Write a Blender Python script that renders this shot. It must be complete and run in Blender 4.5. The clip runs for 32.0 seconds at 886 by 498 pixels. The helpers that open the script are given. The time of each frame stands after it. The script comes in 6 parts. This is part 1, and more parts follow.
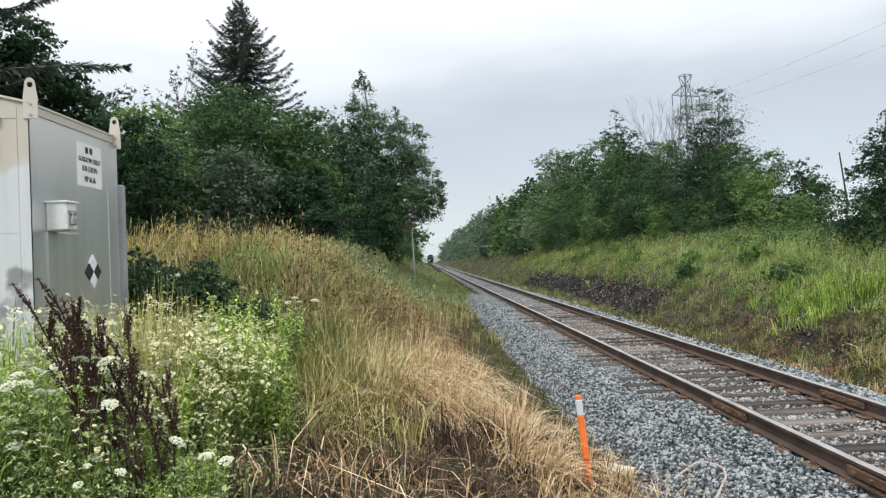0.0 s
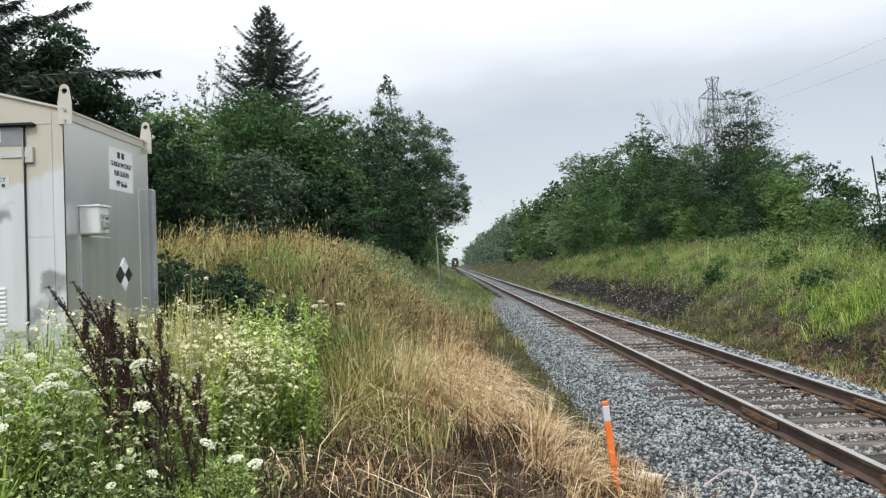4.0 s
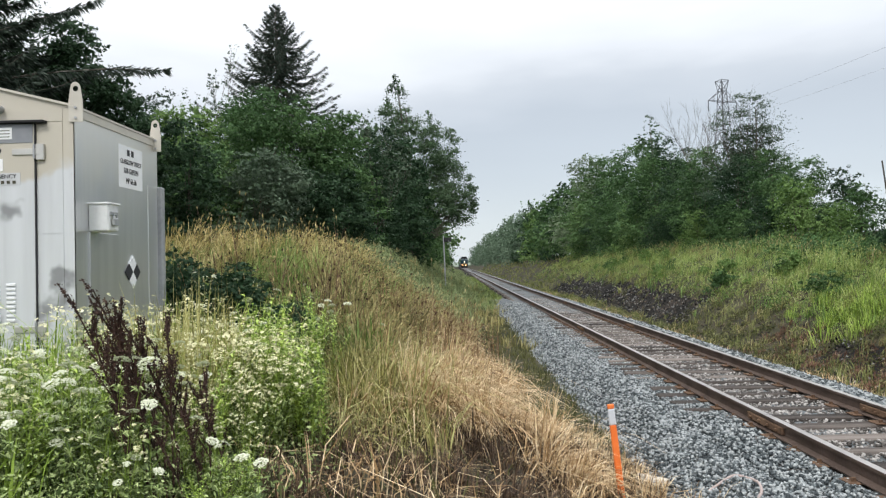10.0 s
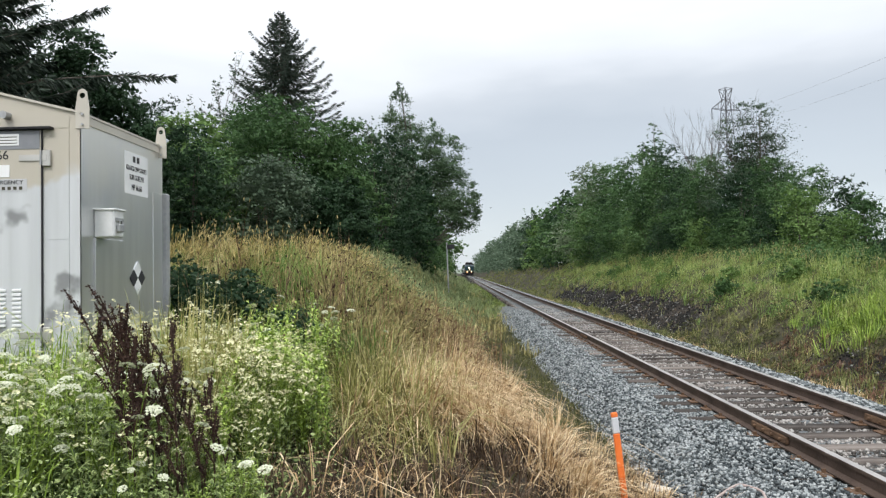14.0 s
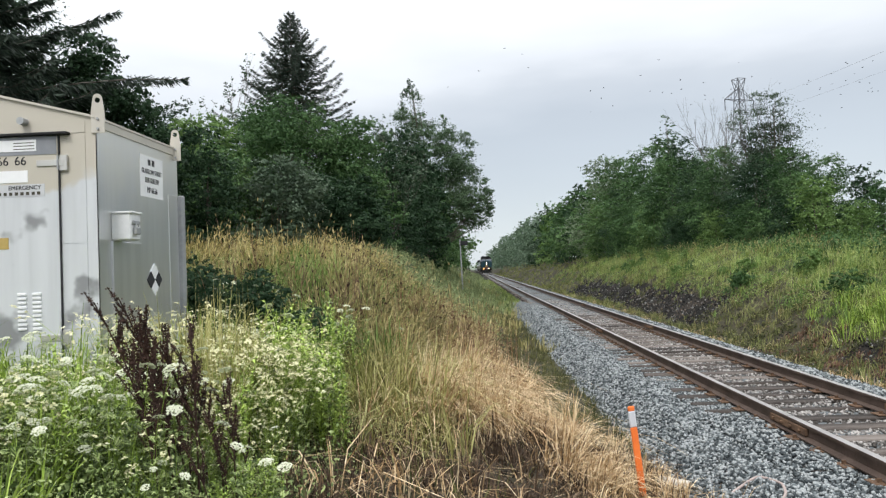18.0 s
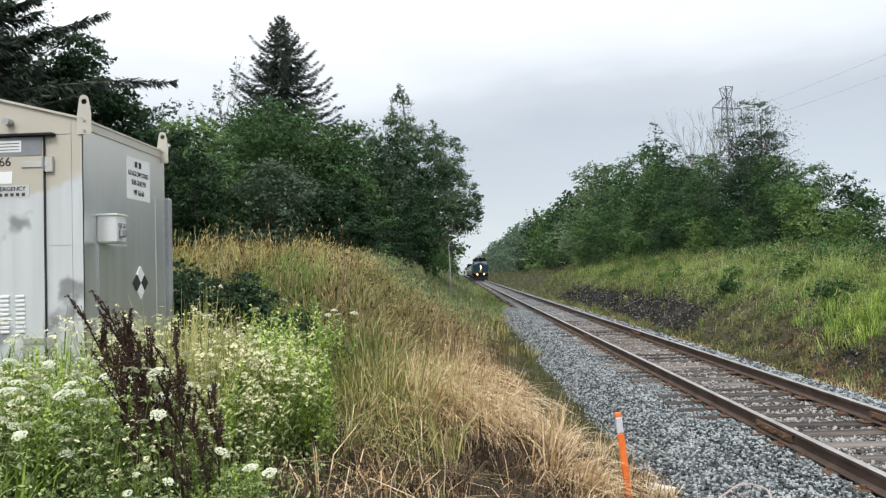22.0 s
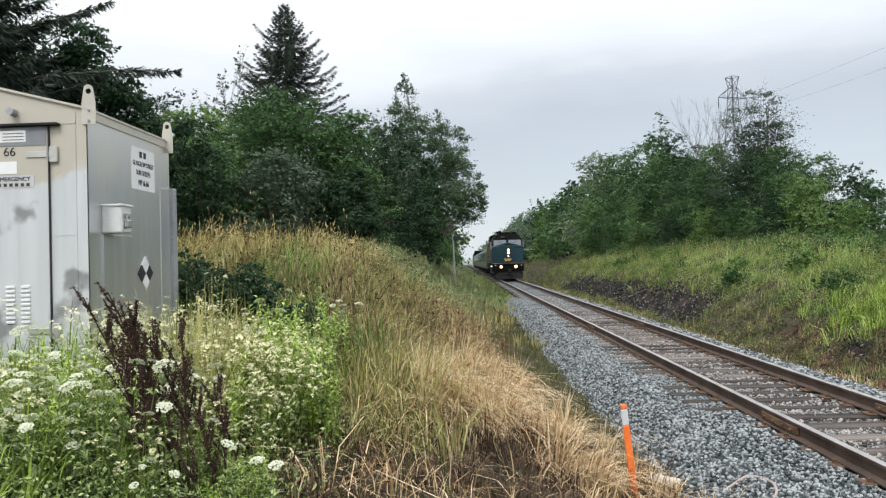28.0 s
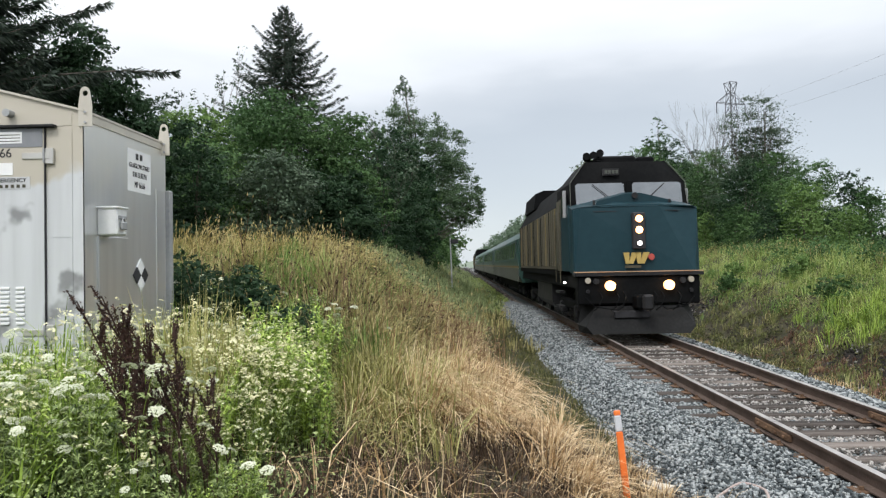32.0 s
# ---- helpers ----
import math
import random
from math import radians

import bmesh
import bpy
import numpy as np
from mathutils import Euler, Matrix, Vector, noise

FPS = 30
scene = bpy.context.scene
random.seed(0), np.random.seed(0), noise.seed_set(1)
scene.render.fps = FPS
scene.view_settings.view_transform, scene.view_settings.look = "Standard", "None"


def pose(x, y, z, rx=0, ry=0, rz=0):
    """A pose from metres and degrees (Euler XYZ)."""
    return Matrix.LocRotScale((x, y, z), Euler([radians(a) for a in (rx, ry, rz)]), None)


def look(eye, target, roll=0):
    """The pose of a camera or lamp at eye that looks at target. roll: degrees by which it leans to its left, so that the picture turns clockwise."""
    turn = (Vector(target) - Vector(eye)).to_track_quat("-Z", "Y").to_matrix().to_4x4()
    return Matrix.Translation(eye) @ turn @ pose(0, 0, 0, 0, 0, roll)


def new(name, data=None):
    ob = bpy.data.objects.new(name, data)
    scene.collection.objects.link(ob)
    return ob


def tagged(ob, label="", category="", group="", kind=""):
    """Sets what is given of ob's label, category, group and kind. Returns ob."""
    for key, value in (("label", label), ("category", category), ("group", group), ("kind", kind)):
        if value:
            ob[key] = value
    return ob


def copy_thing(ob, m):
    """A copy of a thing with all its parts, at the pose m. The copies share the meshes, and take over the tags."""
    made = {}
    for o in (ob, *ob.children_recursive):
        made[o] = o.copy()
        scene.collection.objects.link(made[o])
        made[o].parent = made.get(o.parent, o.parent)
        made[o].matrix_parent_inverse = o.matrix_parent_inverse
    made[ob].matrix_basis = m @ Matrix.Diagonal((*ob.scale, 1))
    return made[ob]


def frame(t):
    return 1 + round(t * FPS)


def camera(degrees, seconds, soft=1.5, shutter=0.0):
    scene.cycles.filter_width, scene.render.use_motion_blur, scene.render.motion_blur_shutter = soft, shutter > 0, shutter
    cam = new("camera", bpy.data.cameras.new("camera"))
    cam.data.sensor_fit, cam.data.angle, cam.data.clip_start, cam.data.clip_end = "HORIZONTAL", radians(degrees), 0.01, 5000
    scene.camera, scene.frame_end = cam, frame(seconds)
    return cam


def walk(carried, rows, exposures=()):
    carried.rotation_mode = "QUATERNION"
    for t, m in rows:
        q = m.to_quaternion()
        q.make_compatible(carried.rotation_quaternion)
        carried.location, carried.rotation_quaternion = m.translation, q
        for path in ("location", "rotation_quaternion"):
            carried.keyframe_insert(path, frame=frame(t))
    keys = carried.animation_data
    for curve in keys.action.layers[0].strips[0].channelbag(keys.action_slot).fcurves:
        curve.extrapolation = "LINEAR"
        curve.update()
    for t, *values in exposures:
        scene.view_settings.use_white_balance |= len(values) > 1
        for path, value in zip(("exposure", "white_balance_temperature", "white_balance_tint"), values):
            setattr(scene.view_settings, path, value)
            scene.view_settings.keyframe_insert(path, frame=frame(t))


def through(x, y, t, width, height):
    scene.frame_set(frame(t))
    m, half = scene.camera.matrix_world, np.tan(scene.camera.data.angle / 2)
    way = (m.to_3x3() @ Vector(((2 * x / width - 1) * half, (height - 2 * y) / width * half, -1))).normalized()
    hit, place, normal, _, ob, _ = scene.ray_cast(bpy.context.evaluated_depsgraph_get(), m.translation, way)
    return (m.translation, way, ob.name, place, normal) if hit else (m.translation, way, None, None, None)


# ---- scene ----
cam = camera(63.75, 32.0, soft=1.3)
# t, x, y, z, pitch, roll, yaw
PATH = [
    (0, 0.024, 0.001, 1.788, 0.81, 2.26, -1.55),
    (0.5, 0.025, 0.006, 1.789, 0.85, 2.12, -1.65),
    (1, 0.023, 0.010, 1.790, 0.66, 1.94, -1.44),
    (1.5, 0.020, 0.011, 1.790, 0.68, 1.91, -1.11),
    (2, 0.013, 0.011, 1.790, 0.68, 1.80, -1.14),
    (2.5, 0.012, 0.010, 1.790, 1.01, 1.76, -0.37),
    (4.5, 0.002, 0.004, 1.796, 1.32, 2.00, 0.45),
    (5, 0.002, 0.007, 1.800, 1.85, 1.80, 0.53),
    (5.5, 0.001, 0.011, 1.803, 1.55, 1.63, 0.43),
    (6, 0.005, 0.014, 1.803, 1.42, 1.65, 0.34),
    (6.5, 0.005, 0.004, 1.801, 1.40, 1.68, 0.35),
    (7, 0.002, -0.003, 1.803, 1.29, 1.83, 0.45),
    (7.5, 0.006, 0.000, 1.802, 1.38, 1.94, 0.61),
    (8, 0.008, 0.001, 1.802, 1.39, 1.96, 0.58),
    (8.5, 0.002, -0.000, 1.802, 1.16, 1.87, 0.69),
    (9, 0.000, -0.001, 1.801, 1.15, 1.75, 0.72),
    (9.5, 0.001, 0.004, 1.802, 1.34, 1.51, 0.96),
    (10, -0.000, 0.000, 1.802, 1.21, 1.39, 0.89),
    (10.5, 0.006, -0.000, 1.802, 1.29, 1.58, 0.83),
    (11, 0.008, -0.008, 1.803, 2.08, 1.69, 0.65),
    (11.5, 0.009, -0.005, 1.803, 2.39, 1.74, 0.31),
    (12, 0.007, 0.003, 1.808, 2.36, 1.75, 0.28),
    (12.5, 0.000, 0.001, 1.806, 2.21, 1.36, 0.57),
    (13, 0.002, -0.005, 1.806, 2.11, 1.41, 0.98),
    (13.5, -0.005, -0.004, 1.808, 2.03, 1.30, 1.20),
    (14, -0.008, -0.009, 1.806, 1.77, 1.14, 1.13),
    (14.5, -0.012, -0.019, 1.807, 1.79, 1.16, 1.09),
    (16.5, -0.012, -0.032, 1.806, 2.24, 1.54, 1.49),
    (17, -0.012, -0.021, 1.807, 1.94, 1.59, 1.57),
    (17.5, -0.011, -0.018, 1.806, 1.44, 1.48, 1.78),
    (18, -0.011, -0.024, 1.806, 1.54, 2.13, 2.23),
    (18.5, -0.010, -0.025, 1.804, 1.75, 1.82, 2.35),
    (19, -0.008, -0.019, 1.803, 1.74, 2.08, 1.78),
    (19.5, -0.003, -0.016, 1.805, 2.28, 1.74, 1.50),
    (20, -0.002, -0.012, 1.806, 2.00, 1.70, 1.28),
    (20.5, -0.004, -0.015, 1.805, 1.60, 1.85, 1.27),
    (21, -0.002, -0.015, 1.804, 1.90, 2.12, 1.49),
    (21.5, -0.004, -0.014, 1.805, 1.88, 2.11, 1.35),
    (22, -0.006, -0.015, 1.806, 1.91, 1.74, 1.33),
    (22.5, -0.002, -0.012, 1.805, 1.90, 1.83, 1.15),
    (23, -0.002, -0.008, 1.806, 1.93, 2.06, 0.97),
    (23.5, -0.002, -0.002, 1.807, 1.60, 2.13, 0.99),
    (24, -0.004, 0.001, 1.809, 1.60, 1.99, 1.06),
    (24.5, -0.004, 0.007, 1.812, 1.48, 1.70, 1.11),
    (25, -0.006, 0.008, 1.816, 1.31, 1.56, 1.03),
    (25.5, -0.009, 0.011, 1.811, 1.29, 1.58, 1.22),
    (27.5, -0.020, 0.015, 1.815, 1.20, 1.69, 1.99),
    (28, -0.022, 0.011, 1.819, 1.10, 1.59, 1.63),
    (28.5, -0.022, 0.011, 1.823, 1.37, 1.22, 1.61),
    (29, -0.021, 0.015, 1.823, 1.30, 1.28, 1.43),
    (29.5, -0.017, 0.007, 1.825, 1.09, 1.15, 1.00),
    (30, -0.015, 0.003, 1.828, 1.40, 1.12, 0.97),
    (30.5, -0.010, 0.003, 1.831, 1.80, 1.15, 1.19),
    (31, -0.006, 0.001, 1.835, 1.87, 1.24, 1.23),
    (31.5, -0.011, 0.001, 1.834, 1.51, 0.87, 1.19),
    (31.8, -0.005, -0.001, 1.837, 0.97, 1.72, 1.20),
    (32, -0.001, -0.002, 1.839, 1.30, 1.07, 1.42),
]
walk(cam, [(t, pose(x, y, z, 90 + p, r, yw)) for t, x, y, z, p, r, yw in PATH])

# ---- sky and light: a bright overcast day ----
world = bpy.data.worlds.new("overcast_sky")
scene.world = world
world.use_nodes = True


def build_sky():
    nt = world.node_tree
    n, l = nt.nodes, nt.links
    n.clear()
    out = n.new("ShaderNodeOutputWorld")
    bg = n.new("ShaderNodeBackground")
    bg.inputs["Strength"].default_value = 1.03
    coord = n.new("ShaderNodeTexCoord")
    sep = n.new("ShaderNodeSeparateXYZ")
    l.new(coord.outputs["Generated"], sep.inputs[0])
    # cloud deck: pale grey near the horizon, white overhead
    ramp = n.new("ShaderNodeValToRGB")
    cr = ramp.color_ramp
    cr.elements[0].position, cr.elements[0].color = 0.0, (0.51, 0.56, 0.61, 1)
    cr.elements[1].position, cr.elements[1].color = 1.0, (1.65, 1.68, 1.70, 1)
    for p, c in ((0.06, (0.45, 0.485, 0.525)), (0.17, (0.415, 0.445, 0.48)), (0.22, (0.50, 0.525, 0.555)), (0.255, (0.63, 0.65, 0.675)), (0.31, (0.755, 0.775, 0.80)), (0.40, (0.86, 0.875, 0.89)), (0.6, (1.30, 1.32, 1.34))):
        e = cr.elements.new(p)
        e.color = (*c, 1)
    # slow cloud bands bend the ramp
    mp = n.new("ShaderNodeMapping")
    mp.inputs["Scale"].default_value = (1.6, 1.6, 6.0)
    l.new(coord.outputs["Generated"], mp.inputs[0])
    nz = n.new("ShaderNodeTexNoise")
    nz.inputs["Scale"].default_value, nz.inputs["Detail"].default_value, nz.inputs["Roughness"].default_value = 1.9, 4.0, 0.5
    l.new(mp.outputs[0], nz.inputs["Vector"])
    off = n.new("ShaderNodeMath")
    off.operation = "MULTIPLY_ADD"
    off.inputs[1].default_value, off.inputs[2].default_value = 0.13, -0.065
    l.new(nz.outputs["Fac"], off.inputs[0])
    add = n.new("ShaderNodeMath")
    # the deck is a little heavier over the wood to the east
    side = n.new("ShaderNodeMath")
    side.operation = "MULTIPLY_ADD"
    side.inputs[1].default_value = -0.07
    l.new(sep.outputs["X"], side.inputs[0])
    l.new(sep.outputs["Z"], side.inputs[2])
    l.new(side.outputs[0], add.inputs[0])
    l.new(off.outputs[0], add.inputs[1])
    l.new(add.outputs[0], ramp.inputs[0])
    sky = n.new("ShaderNodeTexSky")
    sky.sky_type, sky.sun_disc = "NISHITA", False
    sky.sun_elevation, sky.sun_rotation = radians(48), radians(200)
    faint = n.new("ShaderNodeMix")
    faint.data_type, faint.blend_type = "RGBA", "ADD"
    faint.inputs[0].default_value = 0.02
    l.new(ramp.outputs[0], faint.inputs[6])
    l.new(sky.outputs[0], faint.inputs[7])
    l.new(faint.outputs[2], bg.inputs["Color"])
    l.new(bg.outputs[0], out.inputs["Surface"])


build_sky()
sun_data = bpy.data.lights.new("sun", "SUN")
sun_data.energy, sun_data.angle, sun_data.color = 1.5, radians(14), (1.0, 0.97, 0.93)
sun = new("sun", sun_data)
sun.matrix_world = look((-14, -38, 48), (0, 0, 0))
scene.view_settings.exposure = 0.30

# ---- materials ----
def material(name, colours, scale=8.0, rough=0.8, metal=0.0, bump=0.0, bump_scale=60.0, fine=0.35, island=0.0, spec=0.3, through=0.0, coarse=0.25, stretch=(1, 1, 1), objrand=0.0, coat=0.0, span=0.22):
    """Two scales of noise over a ramp of colours; island: variation from piece to piece; through: light that passes a leaf."""
    m = bpy.data.materials.new(name)
    m.use_nodes = True
    nt = m.node_tree
    n, l = nt.nodes, nt.links
    p = n["Principled BSDF"]
    p.inputs["Roughness"].default_value, p.inputs["Metallic"].default_value = rough, metal
    p.inputs["Specular IOR Level"].default_value = spec
    p.inputs["Coat Weight"].default_value = coat
    coord = n.new("ShaderNodeTexCoord")
    mp = n.new("ShaderNodeMapping")
    mp.inputs["Scale"].default_value = stretch
    l.new(coord.outputs["Object"], mp.inputs[0])
    big = n.new("ShaderNodeTexNoise")
    big.inputs["Scale"].default_value, big.inputs["Detail"].default_value = scale * coarse, 3.0
    small = n.new("ShaderNodeTexNoise")
    small.inputs["Scale"].default_value, small.inputs["Detail"].default_value = scale * 4, 4.0
    for t in (big, small):
        l.new(mp.outputs[0], t.inputs["Vector"])
    mix = n.new("ShaderNodeMix")
    mix.inputs[0].default_value = fine
    l.new(big.outputs["Fac"], mix.inputs[2])
    l.new(small.outputs["Fac"], mix.inputs[3])
    value = mix.outputs[0]
    for amount, node, socket in ((island, "ShaderNodeNewGeometry", "Random Per Island"), (objrand, "ShaderNodeObjectInfo", "Random")):
        if amount:
            g = n.new(node)
            k = n.new("ShaderNodeMath")
            k.operation = "MULTIPLY_ADD"
            k.inputs[1].default_value, k.inputs[2].default_value = amount, -amount / 2
            l.new(g.outputs[socket], k.inputs[0])
            a = n.new("ShaderNodeMath")
            l.new(value, a.inputs[0])
            l.new(k.outputs[0], a.inputs[1])
            value = a.outputs[0]
    ramp = n.new("ShaderNodeValToRGB")
    cr = ramp.color_ramp
    lo, hi = 0.5 - span, 0.5 + span
    while len(cr.elements) < len(colours):
        cr.elements.new(0.5)
    for i, c in enumerate(colours):
        cr.elements[i].position = lo + (hi - lo) * i / max(1, len(colours) - 1)
        cr.elements[i].color = (*c, 1)
    l.new(value, ramp.inputs[0])
    l.new(ramp.outputs[0], p.inputs["Base Color"])
    if bump:
        b = n.new("ShaderNodeBump")
        b.inputs["Strength"].default_value, b.inputs["Distance"].default_value = bump, 0.02
        bn = n.new("ShaderNodeTexNoise")
        bn.inputs["Scale"].default_value, bn.inputs["Detail"].default_value = bump_scale, 4.0
        l.new(mp.outputs[0], bn.inputs["Vector"])
        l.new(bn.outputs["Fac"], b.inputs["Height"])
        l.new(b.outputs[0], p.inputs["Normal"])
    if through:
        tr = n.new("ShaderNodeBsdfTranslucent")
        l.new(ramp.outputs[0], tr.inputs["Color"])
        mx = n.new("ShaderNodeMixShader")
        mx.inputs[0].default_value = through
        l.new(p.outputs[0], mx.inputs[1])
        l.new(tr.outputs[0], mx.inputs[2])
        l.new(mx.outputs[0], n["Material Output"].inputs["Surface"])
    return m


def glow(name, colour, strength):
    m = bpy.data.materials.new(name)
    m.use_nodes = True
    p = m.node_tree.nodes["Principled BSDF"]
    p.inputs["Base Color"].default_value = (*colour, 1)
    p.inputs["Emission Color"].default_value = (*colour, 1)
    p.inputs["Emission Strength"].default_value = strength
    return m


M = {}
# foliage
M["leaf_mid"] = material("leaf_mid_green", [(0.024, 0.056, 0.022), (0.068, 0.132, 0.047), (0.150, 0.245, 0.095)], 0.9, 0.55, island=0.20, spec=0.10, through=0.22)
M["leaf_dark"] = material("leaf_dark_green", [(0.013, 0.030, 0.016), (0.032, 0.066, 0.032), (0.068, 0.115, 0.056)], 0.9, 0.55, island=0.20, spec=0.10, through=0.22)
M["leaf_light"] = material("leaf_light_green", [(0.066, 0.125, 0.032), (0.135, 0.225, 0.066), (0.22, 0.32, 0.12)], 0.9, 0.55, island=0.20, spec=0.10, through=0.22)
M["leaf_grey"] = material("leaf_grey_green", [(0.034, 0.060, 0.036), (0.080, 0.120, 0.074), (0.16, 0.21, 0.148)], 0.9, 0.5, island=0.20, spec=0.10, through=0.22)
M["leaf_birch"] = material("birch_leaves", [(0.034, 0.066, 0.034), (0.082, 0.138, 0.070), (0.17, 0.245, 0.14)], 0.9, 0.5, island=0.22, spec=0.12, through=0.30)
M["leaf_pale"] = material("leaf_pale_grey_green", [(0.080, 0.115, 0.062), (0.145, 0.195, 0.112), (0.225, 0.28, 0.18)], 0.9, 0.5, island=0.30, spec=0.14, through=0.28)
M["twig"] = material("dark_twigs", [(0.030, 0.026, 0.022), (0.060, 0.053, 0.046), (0.10, 0.09, 0.08)], 4, 0.9)
M["tower_steel"] = material("dull_grey_tower_steel", [(0.075, 0.08, 0.09), (0.12, 0.125, 0.135), (0.17, 0.175, 0.185)], 2, 0.7, metal=0.2)
M["needle"] = material("spruce_needles", [(0.018, 0.030, 0.022), (0.040, 0.060, 0.044), (0.075, 0.105, 0.078)], 0.8, 0.6, island=0.5, through=0.28)
# paler and greyer: the haze of distance is put into this leaf colour
M["leaf_hazed"] = material("hazed_distant_leaves", [(0.075, 0.120, 0.075), (0.125, 0.190, 0.120), (0.19, 0.26, 0.175)], 0.15, 0.7, island=0.5, through=0.3)
M["bark"] = material("grey_brown_bark", [(0.05, 0.042, 0.035), (0.11, 0.095, 0.08), (0.17, 0.15, 0.13)], 3, 0.9, bump=0.8, bump_scale=20, stretch=(1, 1, 0.2))
M["dead_wood"] = material("bleached_dead_wood", [(0.07, 0.066, 0.06), (0.13, 0.125, 0.115), (0.19, 0.18, 0.17)], 3, 0.9, bump=0.5, bump_scale=20)
# ground cover
M["straw"] = material("dry_straw_grass", [(0.27, 0.165, 0.072), (0.54, 0.38, 0.205), (0.84, 0.69, 0.46)], 2.6, 0.6, island=0.34, fine=0.5, span=0.15, through=0.2)
M["tan"] = material("tan_grass", [(0.15, 0.138, 0.048), (0.33, 0.30, 0.115), (0.55, 0.49, 0.24)], 2.6, 0.6, island=0.34, fine=0.5, span=0.15, through=0.2)
M["olive"] = material("olive_grass", [(0.085, 0.105, 0.032), (0.18, 0.205, 0.068), (0.31, 0.315, 0.13)], 2.6, 0.6, island=0.34, fine=0.5, span=0.15, through=0.2)
M["green_grass"] = material("green_grass", [(0.065, 0.125, 0.024), (0.14, 0.245, 0.055), (0.25, 0.37, 0.11)], 2.6, 0.55, island=0.34, fine=0.5, span=0.15, through=0.2)
M["fresh"] = material("fresh_green_weed", [(0.08, 0.125, 0.018), (0.235, 0.35, 0.052), (0.43, 0.56, 0.125)], 0.9, 0.5, island=0.6, through=0.15)
M["petal"] = material("white_petals", [(0.48, 0.52, 0.36), (0.65, 0.68, 0.52), (0.78, 0.79, 0.66)], 20, 0.6, island=0.3, through=0.25)
M["cream"] = material("cream_petals", [(0.58, 0.56, 0.32), (0.76, 0.74, 0.48), (0.86, 0.84, 0.62)], 20, 0.6, island=0.3, through=0.25)
M["dock"] = material("dark_brown_seed", [(0.022, 0.012, 0.010), (0.050, 0.026, 0.020), (0.085, 0.045, 0.032)], 10, 0.8, island=0.5)
M["soil"] = material("bank_soil", [(0.016, 0.017, 0.009), (0.034, 0.032, 0.016), (0.066, 0.056, 0.030)], 1.2, 0.95, bump=1.0, bump_scale=8)
M["earth"] = material("bare_dark_earth", [(0.008, 0.008, 0.008), (0.020, 0.019, 0.018), (0.050, 0.043, 0.037)], 2.5, 0.95, bump=1.0, bump_scale=12, spec=0.05)
# track
M["ballast"] = material("ballast_bed", [(0.045, 0.053, 0.057), (0.115, 0.128, 0.134), (0.22, 0.238, 0.243)], 14, 0.9, bump=1.0, bump_scale=45, fine=0.6)
M["stone"] = material("crushed_stone", [(0.045, 0.055, 0.060), (0.155, 0.178, 0.186), (0.37, 0.395, 0.40)], 12, 0.85, island=0.85, bump=0.4, bump_scale=80)
M["crib"] = material("dusty_crib_stone", [(0.075, 0.068, 0.062), (0.195, 0.182, 0.170), (0.42, 0.40, 0.38)], 12, 0.9, island=0.95, bump=0.4, bump_scale=80)
M["tie"] = material("weathered_tie_wood", [(0.022, 0.019, 0.017), (0.075, 0.063, 0.056), (0.19, 0.165, 0.148)], 6, 0.9, bump=1.0, bump_scale=30, stretch=(0.12, 1, 1), objrand=0.35, span=0.18)
M["rail_side"] = material("rusty_rail_steel", [(0.045, 0.030, 0.024), (0.085, 0.060, 0.048), (0.13, 0.095, 0.078)], 10, 0.75, metal=0.2, bump=0.3, bump_scale=60)
M["rail_top"] = material("worn_rail_head", [(0.30, 0.28, 0.27), (0.42, 0.40, 0.385), (0.52, 0.50, 0.48)], 10, 0.38, metal=0.7)
M["rail_tan"] = material("tan_rusted_rail_head", [(0.26, 0.19, 0.12), (0.40, 0.30, 0.19), (0.52, 0.41, 0.28)], 10, 0.6, metal=0.2)
M["rust"] = material("orange_rust", [(0.060, 0.036, 0.024), (0.125, 0.075, 0.046), (0.21, 0.13, 0.08)], 14, 0.85, metal=0.1, bump=0.5, bump_scale=70)
# metals and paint
M["alu"] = material("weathered_aluminium_sheet", [(0.44, 0.43, 0.40), (0.56, 0.55, 0.52), (0.66, 0.65, 0.62)], 1.3, 0.38, metal=0.62, bump=0.06, bump_scale=4, stretch=(1, 1, 0.35))
M["dark_steel"] = material("dark_steel", [(0.010, 0.010, 0.011), (0.022, 0.022, 0.024), (0.045, 0.045, 0.046)], 8, 0.6, metal=0.4)
M["galv"] = material("galvanised_steel", [(0.25, 0.26, 0.27), (0.36, 0.37, 0.38), (0.46, 0.47, 0.48)], 8, 0.5, metal=0.5)
M["white"] = material("white_vinyl", [(0.70, 0.71, 0.72), (0.78, 0.79, 0.80), (0.83, 0.83, 0.84)], 5, 0.5)
M["ink"] = material("black_print", [(0.02, 0.02, 0.022), (0.035, 0.035, 0.04)], 20, 0.6)
M["orange"] = material("orange_plastic", [(0.80, 0.16, 0.035), (0.90, 0.22, 0.05), (0.92, 0.28, 0.09)], 8, 0.5, through=0.1)
M["reflective"] = material("silver_reflective_tape", [(0.50, 0.52, 0.56), (0.64, 0.66, 0.70)], 20, 0.35)
M["teal"] = material("teal_locomotive_paint", [(0.006, 0.025, 0.033), (0.009, 0.034, 0.045), (0.014, 0.044, 0.056)], 1.5, 0.45, spec=0.25, bump=0.04, bump_scale=3)
M["loco_grey"] = material("dirty_grey_green_panel", [(0.032, 0.030, 0.020), (0.068, 0.062, 0.042), (0.12, 0.104, 0.070)], 2, 0.6, stretch=(1, 1, 0.3))
